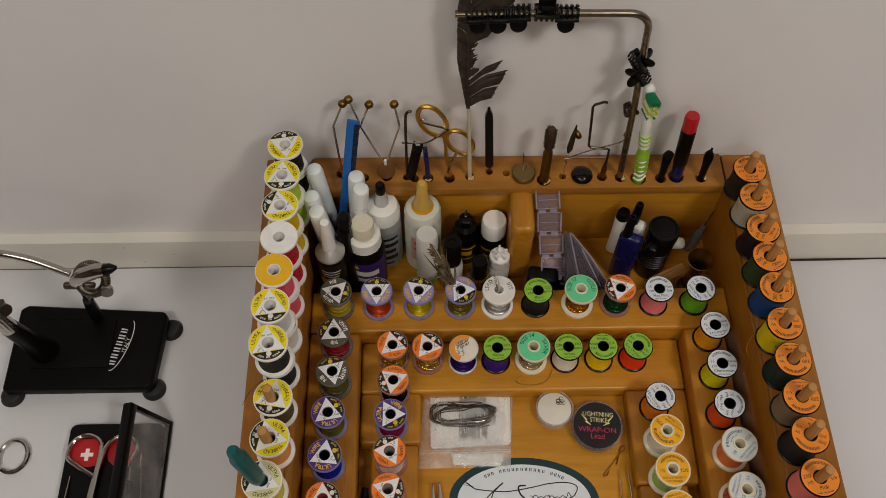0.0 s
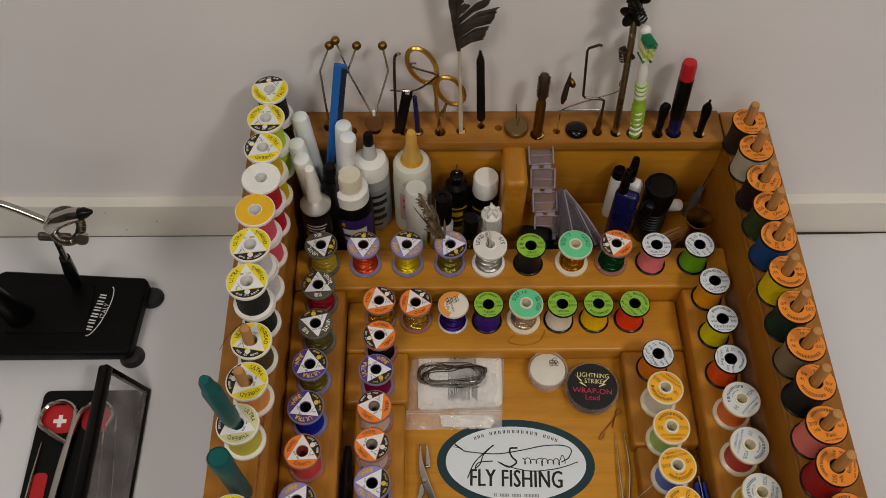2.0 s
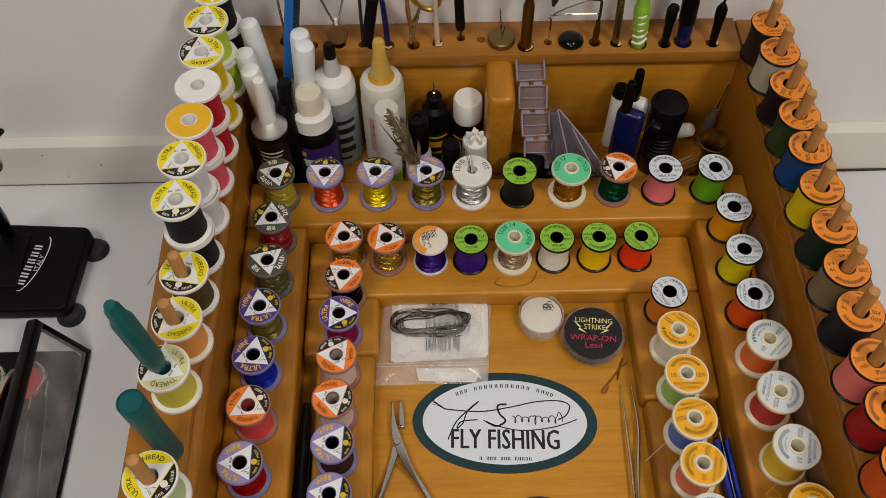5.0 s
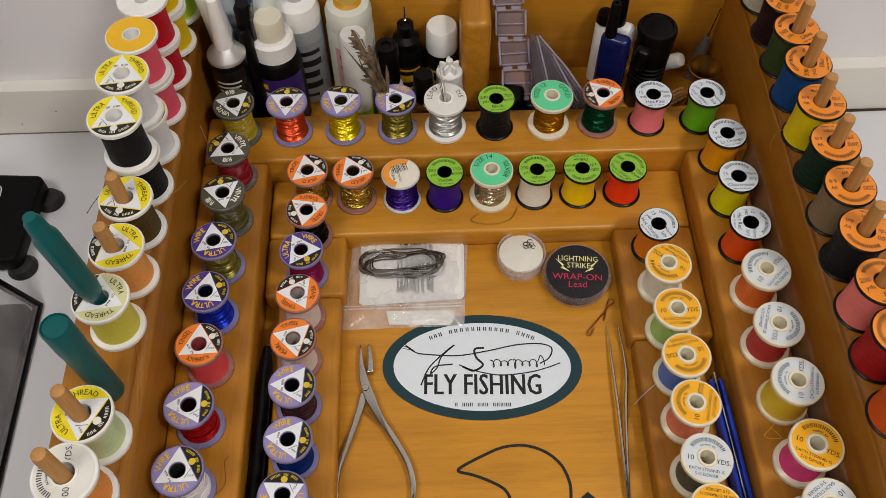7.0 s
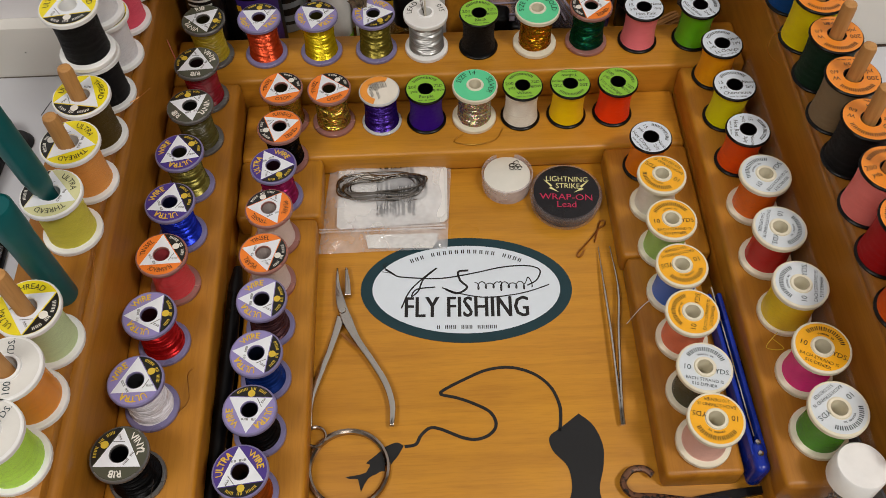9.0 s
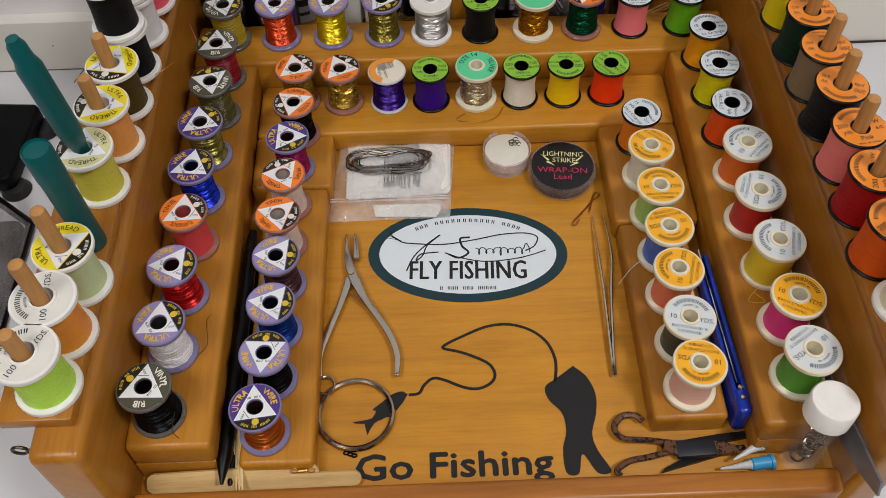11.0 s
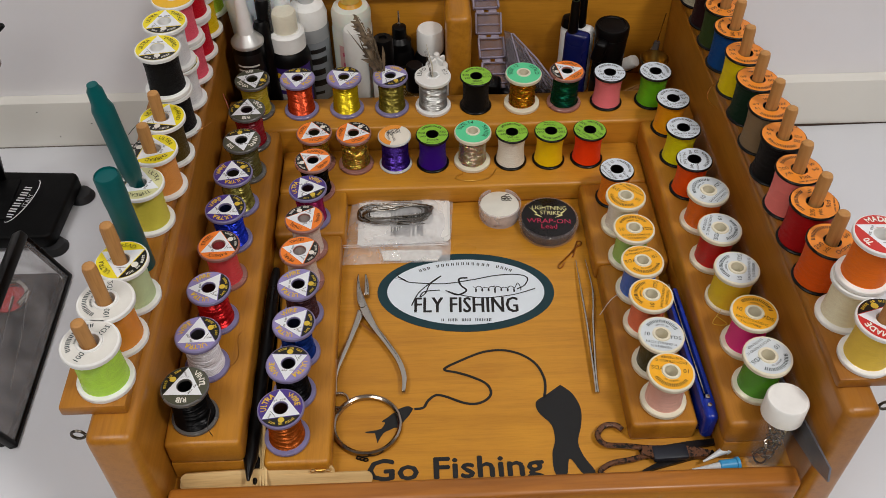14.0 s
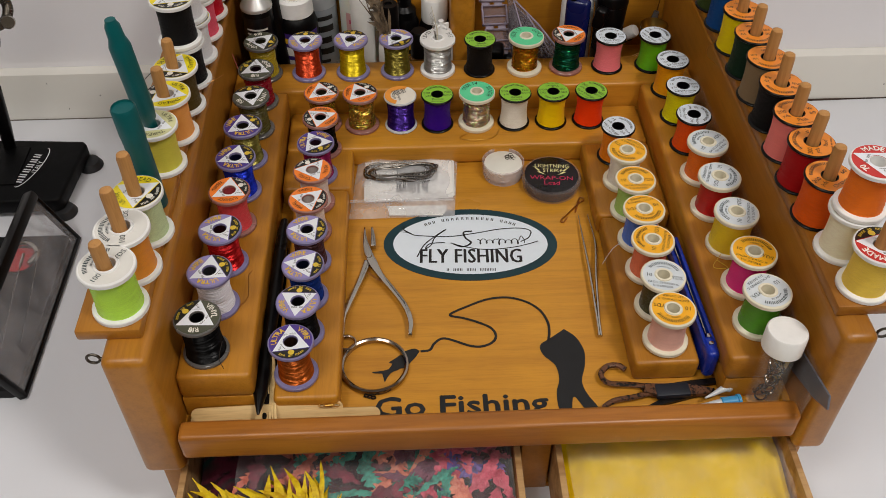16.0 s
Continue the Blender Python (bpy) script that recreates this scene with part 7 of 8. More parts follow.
    rnd = random.Random(9)
    cols = (plain("green_bristle", "12805a", 0.5), plain("yellow_bristle", "c6cf1e", 0.5), plain("white_bristle", "e4e6d8", 0.5))
    for r in range(7):
        for c in range(3):
            bm = bmesh.new()
            for k in range(9):
                p = Vector((-0.0142 + 0.0028 * c + rnd.uniform(-0.001, 0.001), 0.003, 0.0945 + 0.0031 * r + rnd.uniform(-0.0012, 0.0012)))
                tube(bm, [p, p + Vector((0.003 + rnd.uniform(-0.0008, 0.0008), -0.010 - rnd.uniform(0, 0.0015), rnd.uniform(-0.0006, 0.0006)))], 0.0005, 4)
            part("bristle_tuft", bm, cols[0] if r > 4 or (r == 0 and c != 1) else cols[1 + (r + c) % 2], t)
    for x, tx, lab in ((0.126, 0.1265, "round-headed"), (0.162, 0.1615, "notched")):
        t = thing("black_tool", x, 0.3955, ZR, "short black " + lab + " tool handle standing in the shelf", "tool", "black tools in the shelf")
        part("handle", tube(bmesh.new(), [(0, 0, -0.01), (0, 0, 0.0), (0.0003, 0.002, 0.018), (0.0005, 0.003, 0.024), (0.0006, 0.004, 0.03), (0.0006, 0.0045, 0.034)], [0.0026, 0.0028, 0.0034, 0.0042, 0.0042, 0.002], 14), BLACK, t)
        if x > 0.15:
            part("notch_pin", tube(bmesh.new(), [(0.0006, 0.0045, 0.03), (0.0012, 0.005, 0.0375)], 0.001, 7), BLACK, t)
        else:
            part("head", turned([(0, -0.0035), (0.0034, -0.002), (0.0042, 0.001), (0.003, 0.0035), (0, 0.004)], 16, pose(0.001, 0.0035, 0.031, 60, 0, 0)), BLACK, t)
    t = thing("marker_pen", 0, 0, 0, "black marker with red cap end and blue grip, in the shelf", "marker pen", "", pose(0.14, 0.3975, ZR, -5, -2, 0))
    part("grip", turned([(0, -0.008), (0.0045, -0.008), (0.005, 0), (0.0056, 0.018), (0, 0.018)], 20), NAVY, t, "dark blue grip")
    part("barrel", turned([(0.0055, 0.0178), (0.0062, 0.019), (0.0064, 0.062), (0, 0.062)], 20), BLACK, t)
    part("cap_end", turned([(0.0062, 0.0618), (0.0062, 0.076), (0.0054, 0.0785), (0, 0.079)], 20), RED, t, "red end cap")


shelf_tools()
for i, (x, y, r) in enumerate(((-0.0805, 0.399, 0.0034), (-0.0435, 0.4, 0.0034), (0.022, 0.3955, 0.005), (0.09, 0.397, 0.0036), (0.162, 0.3955, 0.0042))):
    bm = disc(bmesh.new(), r * 0.5, r + 0.0006, 0.0002, 200 + 30 * i, 330 + 40 * i, 14)
    for q, v in enumerate(bm.verts):
        v.co += Vector((0.0006 * math.sin(q * 2.3), 0.0005 * math.cos(q * 1.7), 0))
    rim = part("chipped_rim", bm, RAWPINE, station, "pale chipped wood beside a tool hole", False)
    rim.matrix_basis = pose(x, y, ZR + DROP + 0.0001)


# ---- beside the station ----
def vise():
    z = TABLE_Z
    t = thing("tying_vise", -0.42, 0.311, z, "black fly tying vise base with chromed arm and rubber feet", "vise")
    bm = extruded(bmesh.new(), [(-0.073, -0.0435), (0.066, -0.0435), (0.0705, -0.0385), (0.0755, 0.034), (0.0715, 0.0385), (-0.066, 0.0475), (-0.073, 0.043)], 0.006, 0.021)
    es = [e for e in bm.edges]
    bmesh.ops.bevel(bm, geom=es, offset=0.0028, segments=3, profile=0.5, affect="EDGES")
    part("base", bm, VISEBLACK, t)
    part("recess_panel", box(bmesh.new(), -0.05, 0.026, -0.022, 0.03, 0.0209, 0.0222, 0.001, 2), VISEBLACK, t)
    for x, y in ((0.0755, 0.0265), (0.067, -0.0375), (-0.07, -0.042), (-0.07, 0.042)):
        part("rubber_foot", turned([(0, 0), (0.0115, 0), (0.0118, 0.001), (0.009, 0.0065), (0.006, 0.0075), (0, 0.0075)], 26, pose(x, y, 0.0002)), RUBBER, t, "dark rubber suction foot")
    pr = part("print", ribbon(bmesh.new(), [(0.0345 + 0.0075 * math.cos(a) + 0.007 * math.sin(a), 0.0015 + 0.0265 * math.sin(a), 0.0) [:2] for a in np.linspace(-1.75, 1.45, 14)], 0.0009, 0.0214), paper("d2d2d4"), t, "white printed maker's mark", False)
    bm = bmesh.new()
    for i in range(6):
        m = pose(0.0318 + 0.0028 * (i - 2.5) * 0.5, -0.0165 + 0.0068 * i, 0.0214, 0, 0, 80)
        bars(bm, "x", 0.0115, m)
    letters(bm, "ITALY", 0.0062, pose(0.0395, 0.0015, 0.0214, 0, 0, 80))
    part("print_bar", bm, paper("d2d2d4"), pr, "", False)
    # rear post with clamp and material arm
    part("post", tube(bmesh.new(), [(0.006, 0.032, 0.02), (0.014, 0.024, 0.055), (0.026, 0.012, 0.1)], [0.0052, 0.0062, 0.0048], 14), BLACK, t)
    part("post_rod", tube(bmesh.new(), [(0.026, 0.012, 0.098), (0.044, -0.006, 0.176)], 0.003, 12), STEEL, t)
    part("wing_nut", box(bmesh.new(), -0.013, 0.013, -0.0026, 0.0026, -0.007, 0.007, 0.0024, 3, pose(0.04, -0.003, 0.156, 20, 20, 10)), DARKSTEEL, t)
    cx, cy, cz = 0.0625, -0.014, 0.188
    bm = bmesh.new()
    tube(bm, [(cx + 0.0115 * math.cos(a), cy + 0.0085 * math.sin(a), cz + 0.009 * math.sin(a)) for a in np.linspace(0, 2 * math.pi, 30)], 0.0039, 12)
    part("clamp_spring", bm, DARKSTEEL, t, "ribbed metal spring ring")
    bm = bmesh.new()
    for k in range(46):
        a = 2 * math.pi * k / 46
        c = Vector((cx + 0.0115 * math.cos(a), cy + 0.0085 * math.sin(a), cz + 0.009 * math.sin(a)))
        d = Vector((-math.sin(a) * 0.0115, 0.0085 * math.cos(a), 0.009 * math.cos(a))).normalized()
        M = Matrix.Translation(c) @ d.to_track_quat("Z", "Y").to_matrix().to_4x4()
        tube(bm, [M @ Vector((0.0039 * math.cos(q), 0.0039 * math.sin(q), 0)) for q in np.linspace(0, 6.28, 10)], 0.00022, 4)
    part("spring_coils", bm, STEEL, t)
    part("jaw_sleeve", tube(bmesh.new(), [(0.05, -0.016, 0.188), (0.06, -0.017, 0.2), (0.073, -0.0165, 0.206), (0.08, -0.0165, 0.2075)], [0.0055, 0.0066, 0.0062, 0.0055], 16), STEEL, t)
    part("jaw_tip", tube(bmesh.new(), [(0.0795, -0.0165, 0.2073), (0.0845, -0.0162, 0.2095), (0.09, -0.016, 0.2105)], [0.0047, 0.0045, 0.0015], 12), BLACK, t, "black jaw tip")
    part("thumb_screw", turned([(0, 0), (0.0048, 0), (0.0052, 0.001), (0.0052, 0.005), (0.0046, 0.006), (0, 0.006)], 18, pose(0.074, -0.02, 0.182, 60, 40, 0)), STEEL, t)
    part("arm", tube(bmesh.new(), smooth_path([(0.045, -0.01, 0.19), (0.03, -0.006, 0.196), (0.012, -0.002, 0.202), (-0.01, 0.001, 0.206), (-0.035, 0.002, 0.206), (-0.08, 0.002, 0.204)], 6), 0.0033, 12), STEEL, t)
    # front post
    part("main_post", tube(bmesh.new(), [(-0.038, -0.004, 0.02), (-0.042, -0.006, 0.05), (-0.047, -0.008, 0.085)], [0.0135, 0.0095, 0.0085], 20), BLACK, t)
    part("chrome_sleeve", tube(bmesh.new(), [(-0.047, -0.008, 0.084), (-0.049, -0.009, 0.115)], [0.0082, 0.0075], 18), STEEL, t)
    part("head_block", box(bmesh.new(), -0.012, 0.012, -0.007, 0.007, -0.008, 0.008, 0.002, 2, pose(-0.048, -0.009, 0.122, 10, 15, 20)), DARKSTEEL, t)
    part("head_knob", turned([(0, 0), (0.005, 0), (0.0055, 0.001), (0.0055, 0.006), (0, 0.0065)], 16, pose(-0.037, -0.008, 0.124, 30, 60, 0)), DARKSTEEL, t)


def kit_case():
    z = TABLE_Z
    x0, x1, y0, y1 = -0.424, -0.336, 0.075, 0.236
    t = thing("tool_case", -0.38, 0.1535, z, "open black tool case with red lining and a clear hinged lid", "tool case")
    ox, oy = -0.38, 0.1535
    def rr(a, b, c, d, r=0.006):
        pts = []
        for cx, cy, s in ((b - r, d - r, 0), (a + r, d - r, 90), (a + r, c + r, 180), (b - r, c + r, 270)):
            pts += [(cx + r * math.cos(radians(s + q)), cy + r * math.sin(radians(s + q))) for q in (0, 30, 60, 90)]
        return pts
    part("tray", extruded(bmesh.new(), rr(x0 - ox, x1 - ox, y0 - oy, y1 - oy), 0.0003, 0.009), BLACK, t)
    bm = bmesh.new()
    part("red_insert", extruded(bmesh.new(), rr(-0.0405, -0.008, 0.041, 0.068, 0.012), 0.0091, 0.0098), RED, t, "red plastic insert")
    part("red_insert", extruded(bmesh.new(), rr(-0.005, 0.022, 0.041, 0.068, 0.012), 0.0091, 0.0098), RED, t, "red plastic insert")
    part("red_insert", extruded(bmesh.new(), rr(-0.036, -0.024, -0.035, 0.005, 0.004), 0.0091, 0.0098), RED, t, "red plastic insert")
    bm = box(bmesh.new(), -0.0058, 0.0058, -0.0018, 0.0018, 0.0098, 0.0102)
    box(bm, -0.0018, 0.0018, -0.0058, 0.0058, 0.00985, 0.01025)
    o = part("white_cross", bm, WHITE, t, "small white cross", False)
    o.location = (-0.024, 0.0525, 0)
    sc = part("scissor_loop", tube(bmesh.new(), smooth_path([(-0.012, 0.03, 0.013), (-0.03, 0.041, 0.013), (-0.0405, 0.05, 0.013), (-0.037, 0.065, 0.013), (-0.024, 0.0705, 0.013), (-0.0115, 0.063, 0.013), (-0.0105, 0.045, 0.013), (-0.014, 0.01, 0.013), (-0.018, -0.06, 0.013)], 6), 0.0022, 8), STEEL, t, "bare steel scissor half")
    part("scissor_loop", tube(bmesh.new(), smooth_path([(0.02, 0.045, 0.0135), (0.0235, 0.058, 0.0135), (0.012, 0.0695, 0.0135), (-0.003, 0.063, 0.0135), (-0.009, 0.045, 0.0135), (-0.0115, 0.01, 0.0135), (-0.016, -0.06, 0.0135)], 6), 0.0022, 8), STEEL, t, "bare steel scissor half")
    part("tweezer", tube(bmesh.new(), [(-0.0355, 0.032, 0.011), (-0.037, 0.0, 0.0115), (-0.039, -0.06, 0.011)], [0.0006, 0.0013, 0.0018], 7), STEEL, t, "slim steel tweezer")
    # lid standing on the hinge side
    h = 0.062
    L = part("lid_frame", box(bmesh.new(), -0.0055, 0.0045, -0.0805, 0.0865, h - 0.009, h, 0.002, 2), BLACK, t)
    L.matrix_basis = pose(0.0475, 0.0, 0.0, 0, -24, 0)
    def bar(*b):
        part("frame_bar", box(bmesh.new(), *b, 0.001, 2), BLACK, L)
    bar(-0.0035, 0.0035, -0.0805, -0.0765, 0.002, h - 0.007)
    bar(-0.0035, 0.0035, 0.0825, 0.0865, 0.002, h - 0.007)
    bar(-0.0035, 0.0035, -0.0805, 0.0865, 0.0005, 0.0045)
    part("pane", box(bmesh.new(), 0.0016, 0.0028, -0.0762, 0.0822, 0.0046, h - 0.0072, 0.0003, 1), LIDPANE, L, "clear smoky pane").visible_shadow = False
    for k, (a, b) in enumerate((((0.0, 0.035), (0.0, -0.04)), ((0.0, 0.02), (0.0, -0.055)))):
        bm = tube(bmesh.new(), smooth_path([(-0.002, a[1], 0.03 + 0.012 * k), (-0.002, a[1] - 0.02, 0.026 + 0.014 * k), (-0.002, b[1], 0.018 + 0.014 * k)], 6), 0.0005, 5)
        tube(bm, [(-0.002, a[1], 0.03 + 0.012 * k), (-0.002, a[1] + 0.012, 0.031 + 0.012 * k)], 0.0012, 6)
        part("wire_threader", bm, STEEL, L, "fine wire threader")
    # loose scissors on the worktop
    t = thing("nail_scissors", -0.486, 0.2, z, "small steel scissors lying on the worktop", "scissors")
    part("finger_loop", tube(bmesh.new(), [(0.01 + 0.0135 * math.cos(a), 0.008 + 0.0155 * math.sin(a), 0.0028) for a in np.linspace(-2.2, 3.6, 32)] + [(-0.004, -0.012, 0.0028), (-0.008, -0.045, 0.0028), (-0.011, -0.09, 0.0028)], 0.0022, 8), STEEL, t)
    part("finger_loop", tube(bmesh.new(), [(-0.02 + 0.0135 * math.cos(a), 0.008 + 0.0155 * math.sin(a), 0.0032) for a in np.linspace(5.3, -0.5, 32)] + [(-0.006, -0.012, 0.0032), (-0.006, -0.045, 0.0032), (-0.006, -0.09, 0.0032)], 0.0022, 8), STEEL, t)
    part("tip_pin", tube(bmesh.new(), [(0.0165, -0.034, 0.002), (0.0145, -0.07, 0.002)], 0.0016, 8), STEEL, t)


def gap_lines_and_drawers():
    # Thin tubes draw the dark gap line between worktop and upstand board.
    gap = smooth_path([(0.222, 0.4108, 0), (0.27, 0.4103, 0), (0.31, 0.4102, 0), (0.36, 0.4104, 0), (0.40, 0.4108, 0), (0.47, 0.4112, 0), (0.7, 0.4113, 0)], 6)
    o = part("worktop_gap_trim", tube(bmesh.new(), [(v.x, v.y, TABLE_Z + 0.0004) for v in gap], [0.0005 + 0.0009 * math.exp(-((v.x - 0.33) / 0.07) ** 2) for v in gap], 6), plain("dark_brown_gap", "3a2a20", 0.8))
    tagged(o, "uneven dark brown line along the gap under the upstand board", "gap filler", kind="structure")
    o = part("worktop_gap_trim", tube(bmesh.new(), [(-0.7, 0.4112, TABLE_Z + 0.0003), (-0.4, 0.411, TABLE_Z + 0.0003), (-0.222, 0.4112, TABLE_Z + 0.0003)], 0.0005, 6), plain("grey_gap", "6a625a", 0.8))
    tagged(o, "thin grey line along the gap under the upstand board", "gap filler", kind="structure")
    # packs of feathers in the drawers
    rnd = random.Random(21)
    def pack(x0, x1, y0, y1, z, name, label, mat, bumpy, film=True):
        t = thing(name, (x0 + x1) / 2, (y0 + y1) / 2, TABLE_Z + 0.0098, label, "plastic bag", "bags in the drawers")
        bm = bmesh.new()
        n, k = 36, 26
        g = [[bm.verts.new(((i / n - 0.5) * (x1 - x0), (j / k - 0.5) * (y1 - y0), z - TABLE_Z - 0.0098 - 0.004 + bumpy * noise.noise((i * 0.21, j * 0.19, x0 * 40)) + 0.35 * bumpy * noise.noise((i * 0.6, j * 0.25, 3.0)) - 0.008 * max(0, abs(i / n - 0.5) * 2 - 0.8) * 5)) for i in range(n + 1)] for j in range(k + 1)]
        for j in range(k):
            for i in range(n):
                bm.faces.new((g[j][i], g[j][i + 1], g[j + 1][i + 1], g[j + 1][i]))
        low = [v for row in g for v in row]
        ext = bmesh.ops.extrude_face_region(bm, geom=list(bm.faces))
        for v in ext["geom"]:
            if isinstance(v, bmesh.types.BMVert):
                v.co.z = 0.0002
        bmesh.ops.recalc_face_normals(bm, faces=bm.faces)
        part("pack", bm, mat, t)
        return t
    def feather_mix(name, stops, rough=0.25, scale=28):
        m, nt, b = material(name)
        n = noise_tex(nt, coords(nt, (1, 1.6, 1)), scale, 3, 0.55, 1.2)
        r = ramp(nt, stops)
        r.color_ramp.interpolation = "EASE"
        link(nt, n, 0, r, 0)
        fine = noise_tex(nt, coords(nt, (1, 0.25, 1)), 500, 4, 0.7)
        fr = ramp(nt, [(0.3, (0.55, 0.55, 0.55, 1)), (0.6, (1, 1, 1, 1))])
        link(nt, fine, 0, fr, 0)
        c = mix(nt, (r, 0), (fr, 0), 0.5, "MULTIPLY")
        link(nt, c, 2, b, "Base Color")
        b.inputs["Roughness"].default_value = rough
        b.inputs["Coat Weight"].default_value = 0.4
        bump(nt, b, (n, 0), 0.4, 0.004)
        return m
    yel = plain("yellow_pack", "f0cc12", 0.2, 0, 0.1, 40, 0.5, 0.004, Coat_Weight=0.6, Coat_Roughness=0.08)
    t = pack(0.0465, 0.1865, -0.122, 0.05, -0.034, "feather_bag", "glossy clear bag of bright yellow feathers in the drawer", yel, 0.005)
    bm = bmesh.new()
    g = [[bm.verts.new((-0.068 + 0.136 * i / 30, -0.082 + 0.15 * j / 30, 0.0415 + 0.0026 * noise.noise((i * 0.12 + j * 0.2, j * 0.45 - i * 0.3, 2.0)) + 0.0016 * noise.noise((i * 0.8, j * 0.6, 4.0)))) for i in range(31)] for j in range(31)]
    for j in range(30):
        for i in range(30):
            bm.faces.new((g[j][i], g[j][i + 1], g[j + 1][i + 1], g[j + 1][i]))
    part("film", bm, film_mat("glossy_bag_film", "ffffff", 0.12, 0.05), t, "clear wrinkled film")
    dark = feather_mix("dark_down", [(0.3, hexc("2a1a20")), (0.5, hexc("5a2434")), (0.7, hexc("1c3a38"))])
    t = pack(-0.187, 0.0135, -0.122, 0.05, -0.046, "feather_bag", "clear bag of red, teal and pink feathers in the drawer", dark, 0.006)
    fans = (("coral", "b8482c", "e8826a", 26, (-0.165, -0.09)), ("wine", "4a1024", "8a2840", 30, (-0.15, -0.06)), ("teal", "0e5a50", "4ab09a", 46, (-0.12, -0.02)), ("salmon", "c85a48", "f09a80", 22, (-0.075, -0.02)),
            ("plum", "4c1c38", "84465e", 26, (-0.06, -0.005)), ("rose", "a8203c", "e2607a", 34, (-0.04, 0.008)), ("violet", "3a2a78", "7a5ab0", 10, (-0.03, 0.006)))
    for nm, c1, c2, n, (xa, xb) in fans:
        bm = bmesh.new()
        for i in range(n):
            x, y = rnd.uniform(xa, xb), rnd.uniform(-0.085, 0.0)
            a, l, wd = rnd.uniform(0, 6.28), rnd.uniform(0.016, 0.034), rnd.uniform(0.0035, 0.0075)
            q = Vector((x + 0.08675, y + 0.036, rnd.uniform(0.026, 0.034)))
            d, sd = Vector((math.cos(a), math.sin(a), rnd.uniform(-0.05, 0.12))), Vector((-math.sin(a), math.cos(a), rnd.uniform(-0.3, 0.3)))
            row = None
            for k in range(19):
                u = k / 18
                c = q + d * l * (u - 0.5) + Vector((0, 0, 0.004 * math.sin(u * 3)))
                w = wd * math.sin(math.pi * min(1, 0.08 + 0.9 * u)) * rnd.uniform(0.35, 1.15)
                new_row = [bm.verts.new(v) for v in (c - sd * w + d * w * 0.6, c, c + sd * w * rnd.uniform(0.6, 1.2) + d * w * 0.9)]
                if row:
                    bm.faces.new((row[0], row[1], new_row[1], new_row[0]))
                    bm.faces.new((row[1], row[2], new_row[2], new_row[1]))
                row = new_row
        tagged(part(nm + "_feathers", bm, feather_mat(nm + "_feather", c1, c2), t, nm + " coloured feathers"), kind="stuff")
    bm = bmesh.new()
    g = [[bm.verts.new((-0.078 + 0.172 * i / 30 + 0.006, -0.075 + 0.115 * j / 24, 0.0405 + 0.004 * noise.noise((i * 0.35, j * 0.3, 5.0)) + 0.002 * noise.noise((i * 0.9, j * 0.5, 9.0)))) for i in range(31)] for j in range(25)]
    for j in range(24):
        for i in range(30):
            bm.faces.new((g[j][i], g[j][i + 1], g[j + 1][i + 1], g[j + 1][i]))
    part("film", bm, film_mat("crinkled_film", "ffffff", 0.09, 0.05), t, "clear wrinkled film")
    t = thing("hackle_bunch", -0.14, -0.05, -0.036, "bunch of bright yellow feathers sticking out of the drawer", "feathers", "", pose(-0.143, -0.066, -0.036))
    bm = bmesh.new()
    for i in range(95):
        a, l = radians(rnd.uniform(35, 150)), rnd.uniform(0.022, 0.048)
        c = Vector((rnd.uniform(-0.034, 0.036), rnd.uniform(-0.02, 0.006), 0.002 + rnd.uniform(0, 0.006)))
        pts = smooth_path([c, c + Vector((math.cos(a) * l * 0.35, math.sin(a) * l * 0.45, 0.006)), c + Vector((math.cos(a + 0.3) * l * 0.7, math.sin(a + 0.2) * l * 0.85, 0.004 + rnd.uniform(-0.004, 0.006)))], 4)
        n = len(pts) - 1
        tube(bm, pts, [max(0.00015, rnd.uniform(0.0018, 0.0034) * math.sin(math.pi * min(1, 0.12 + 0.88 * k / n))) for k in range(n + 1)], 5, 0.18)
    tagged(part("plume", bm, feather_mat("yellow_feather", "c49606", "f0d21c"), t), kind="stuff")
    o = part("bag_tag", box(bmesh.new(), -0.016, 0.016, -0.006, 0.006, 0, 0.0006, 0.0002, 1), paper("e2e0de"))
    o.matrix_basis = pose(-0.112, -0.083, -0.0245, 8, 0, 4)
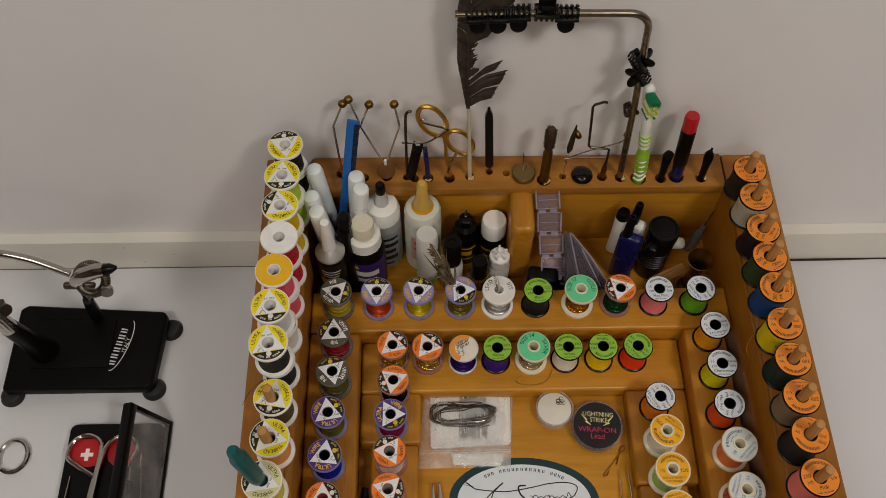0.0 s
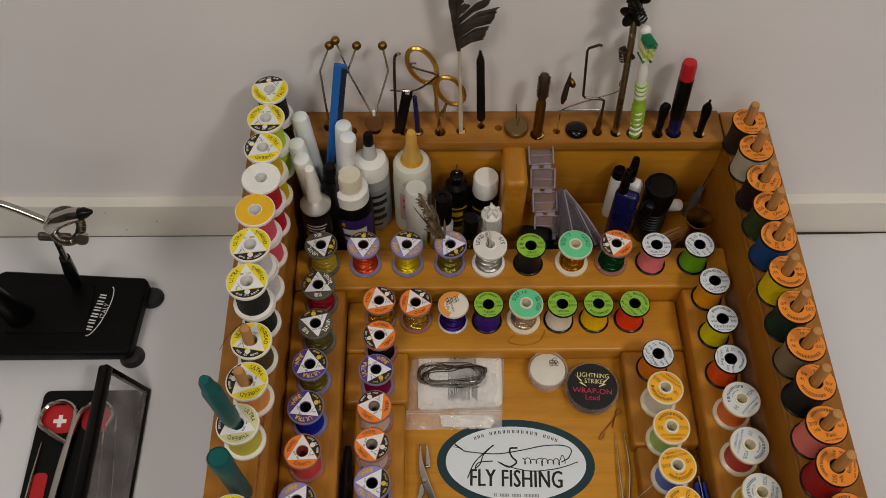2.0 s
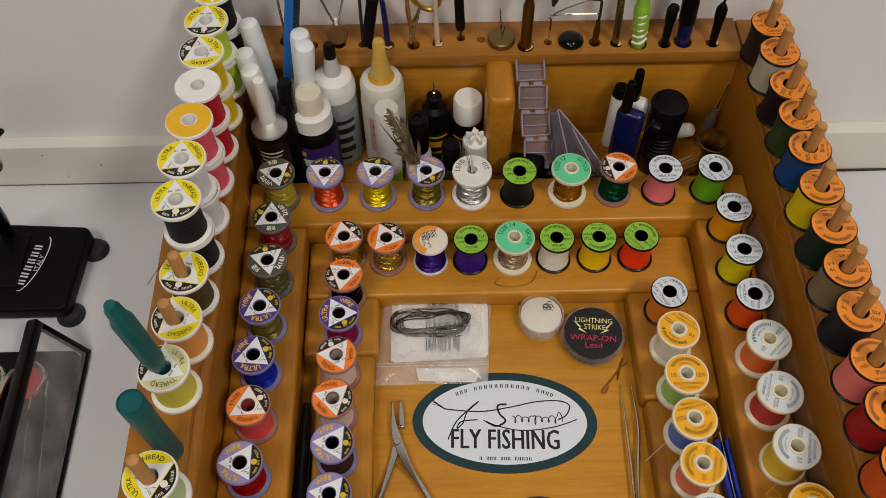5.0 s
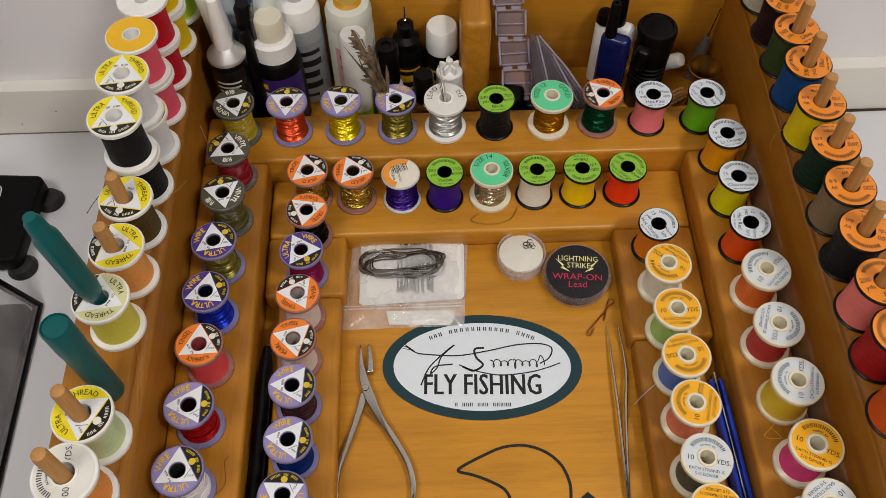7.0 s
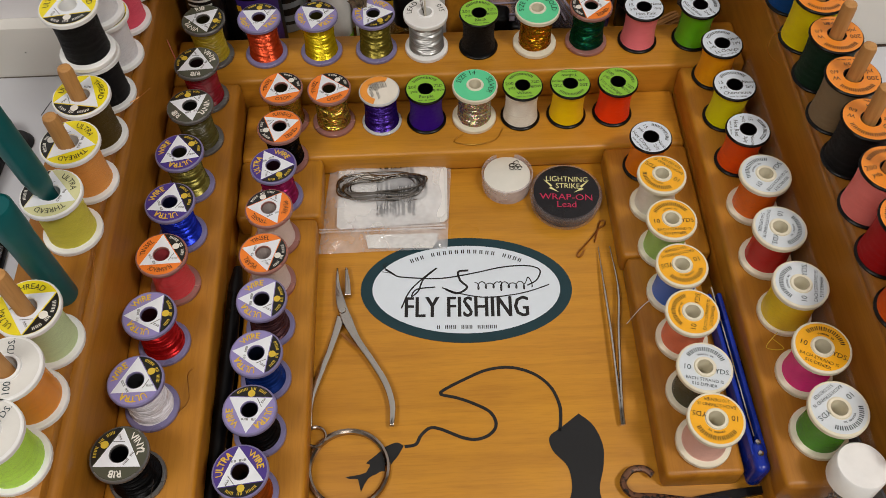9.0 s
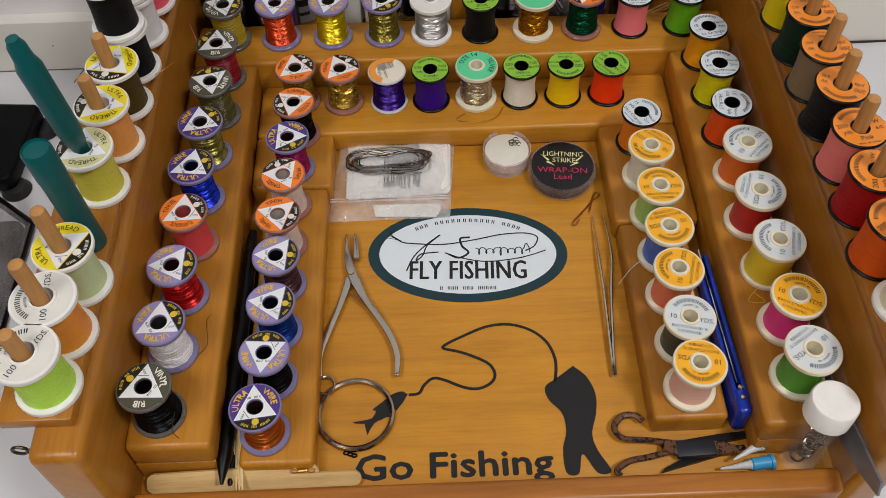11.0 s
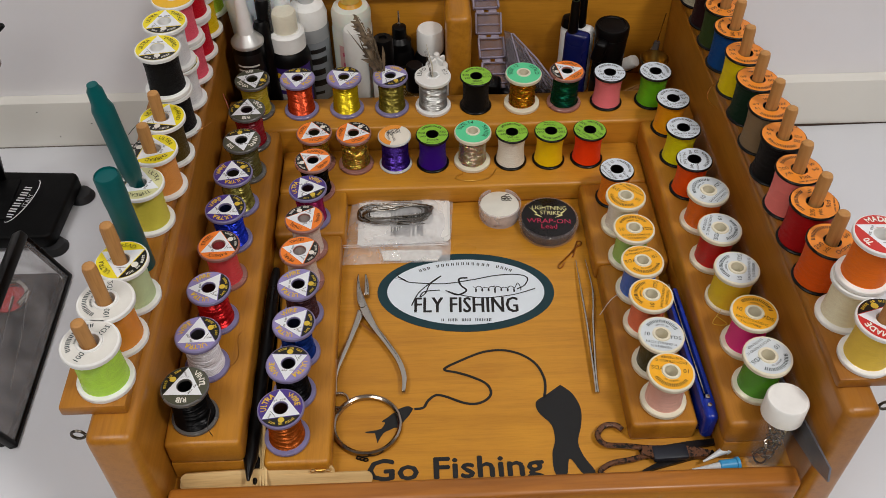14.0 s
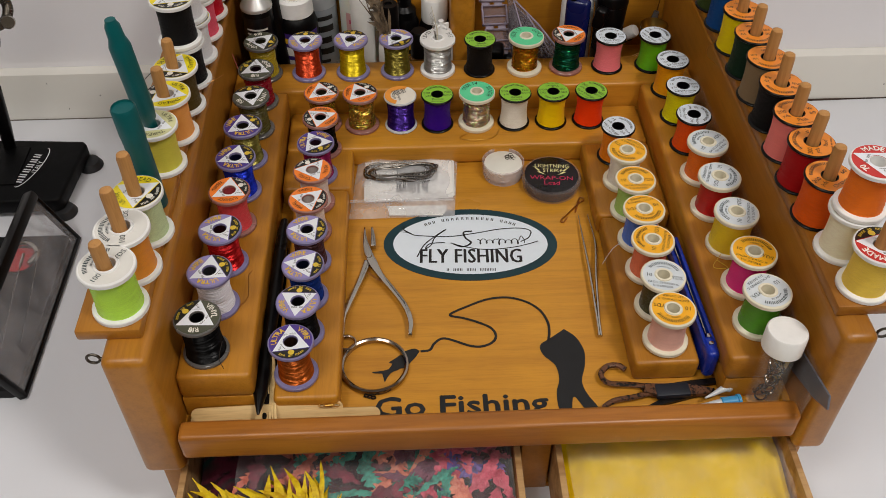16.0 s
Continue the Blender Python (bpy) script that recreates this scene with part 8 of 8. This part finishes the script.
    tagged(o, "small white paper tag on the feather bag", "tag")


def loose_ends():
    rows = ((((-0.197, 0.2, ZS + 0.03), (-0.207, 0.199, ZS + 0.028), (-0.217, 0.192, ZS + 0.022), (-0.222, 0.183, ZS + 0.02)), INK, "black"),
            (((0.0, 0.242, ZA + 0.001), (-0.006, 0.236, ZA + 0.001), (0.006, 0.232, ZA + 0.002), (0.02, 0.236, ZA + 0.001), (0.026, 0.246, ZA + 0.001)), BRASS, "gold"),
            (((-0.153, 0.046, ZB + 0.004), (-0.148, 0.052, ZB + 0.006), (-0.147, 0.06, ZB + 0.016), (-0.1445, 0.063, ZB + 0.018)), COPPERISH, "copper"),
            (((-0.186, 0.206, ZS + 0.002), (-0.180, 0.21, ZS + 0.003), (-0.176, 0.218, ZS + 0.001)), COPPERISH, "tan"),
            (((0.183, 0.243, ZS + 0.003), (0.176, 0.238, ZS + 0.003), (0.172, 0.228, ZS + 0.001), (0.178, 0.22, ZS - 0.002)), COPPERISH, "tan"),
            (((0.0985, 0.112, ZA + 0.004), (0.092, 0.107, ZA + 0.003), (0.086, 0.104, 0.01)), paper("cfd2e0"), "pale"),
            (((0.154, 0.075, ZB + 0.008), (0.149, 0.07, ZB + 0.001), (0.158, 0.069, ZB + 0.0008), (0.153, 0.0755, ZB + 0.0012)), paper("d8b838"), "yellow"),
            (((-0.189, 0.11, ZS + 0.002), (-0.184, 0.09, ZS + 0.003), (-0.183, 0.075, ZS + 0.001)), COPPERISH, "tan"),
            (((-0.1555, 0.006, ZB + 0.02), (-0.158, 0.0, ZB + 0.012), (-0.157, 0.0, ZB + 0.002)), INK, "black"),
            (((-0.174, 0.268, ZB + 0.018), (-0.178, 0.276, ZB + 0.026), (-0.181, 0.282, ZB + 0.032)), RED, "red"))
    for pts, mat, nm in rows:
        o = part("thread_end", tube(bmesh.new(), smooth_path(pts, 6), 0.00022, 5), mat)
        tagged(o, "loose " + nm + " thread end hanging from a spool", "thread", "loose thread ends")


vise()
kit_case()
gap_lines_and_drawers()
loose_ends()
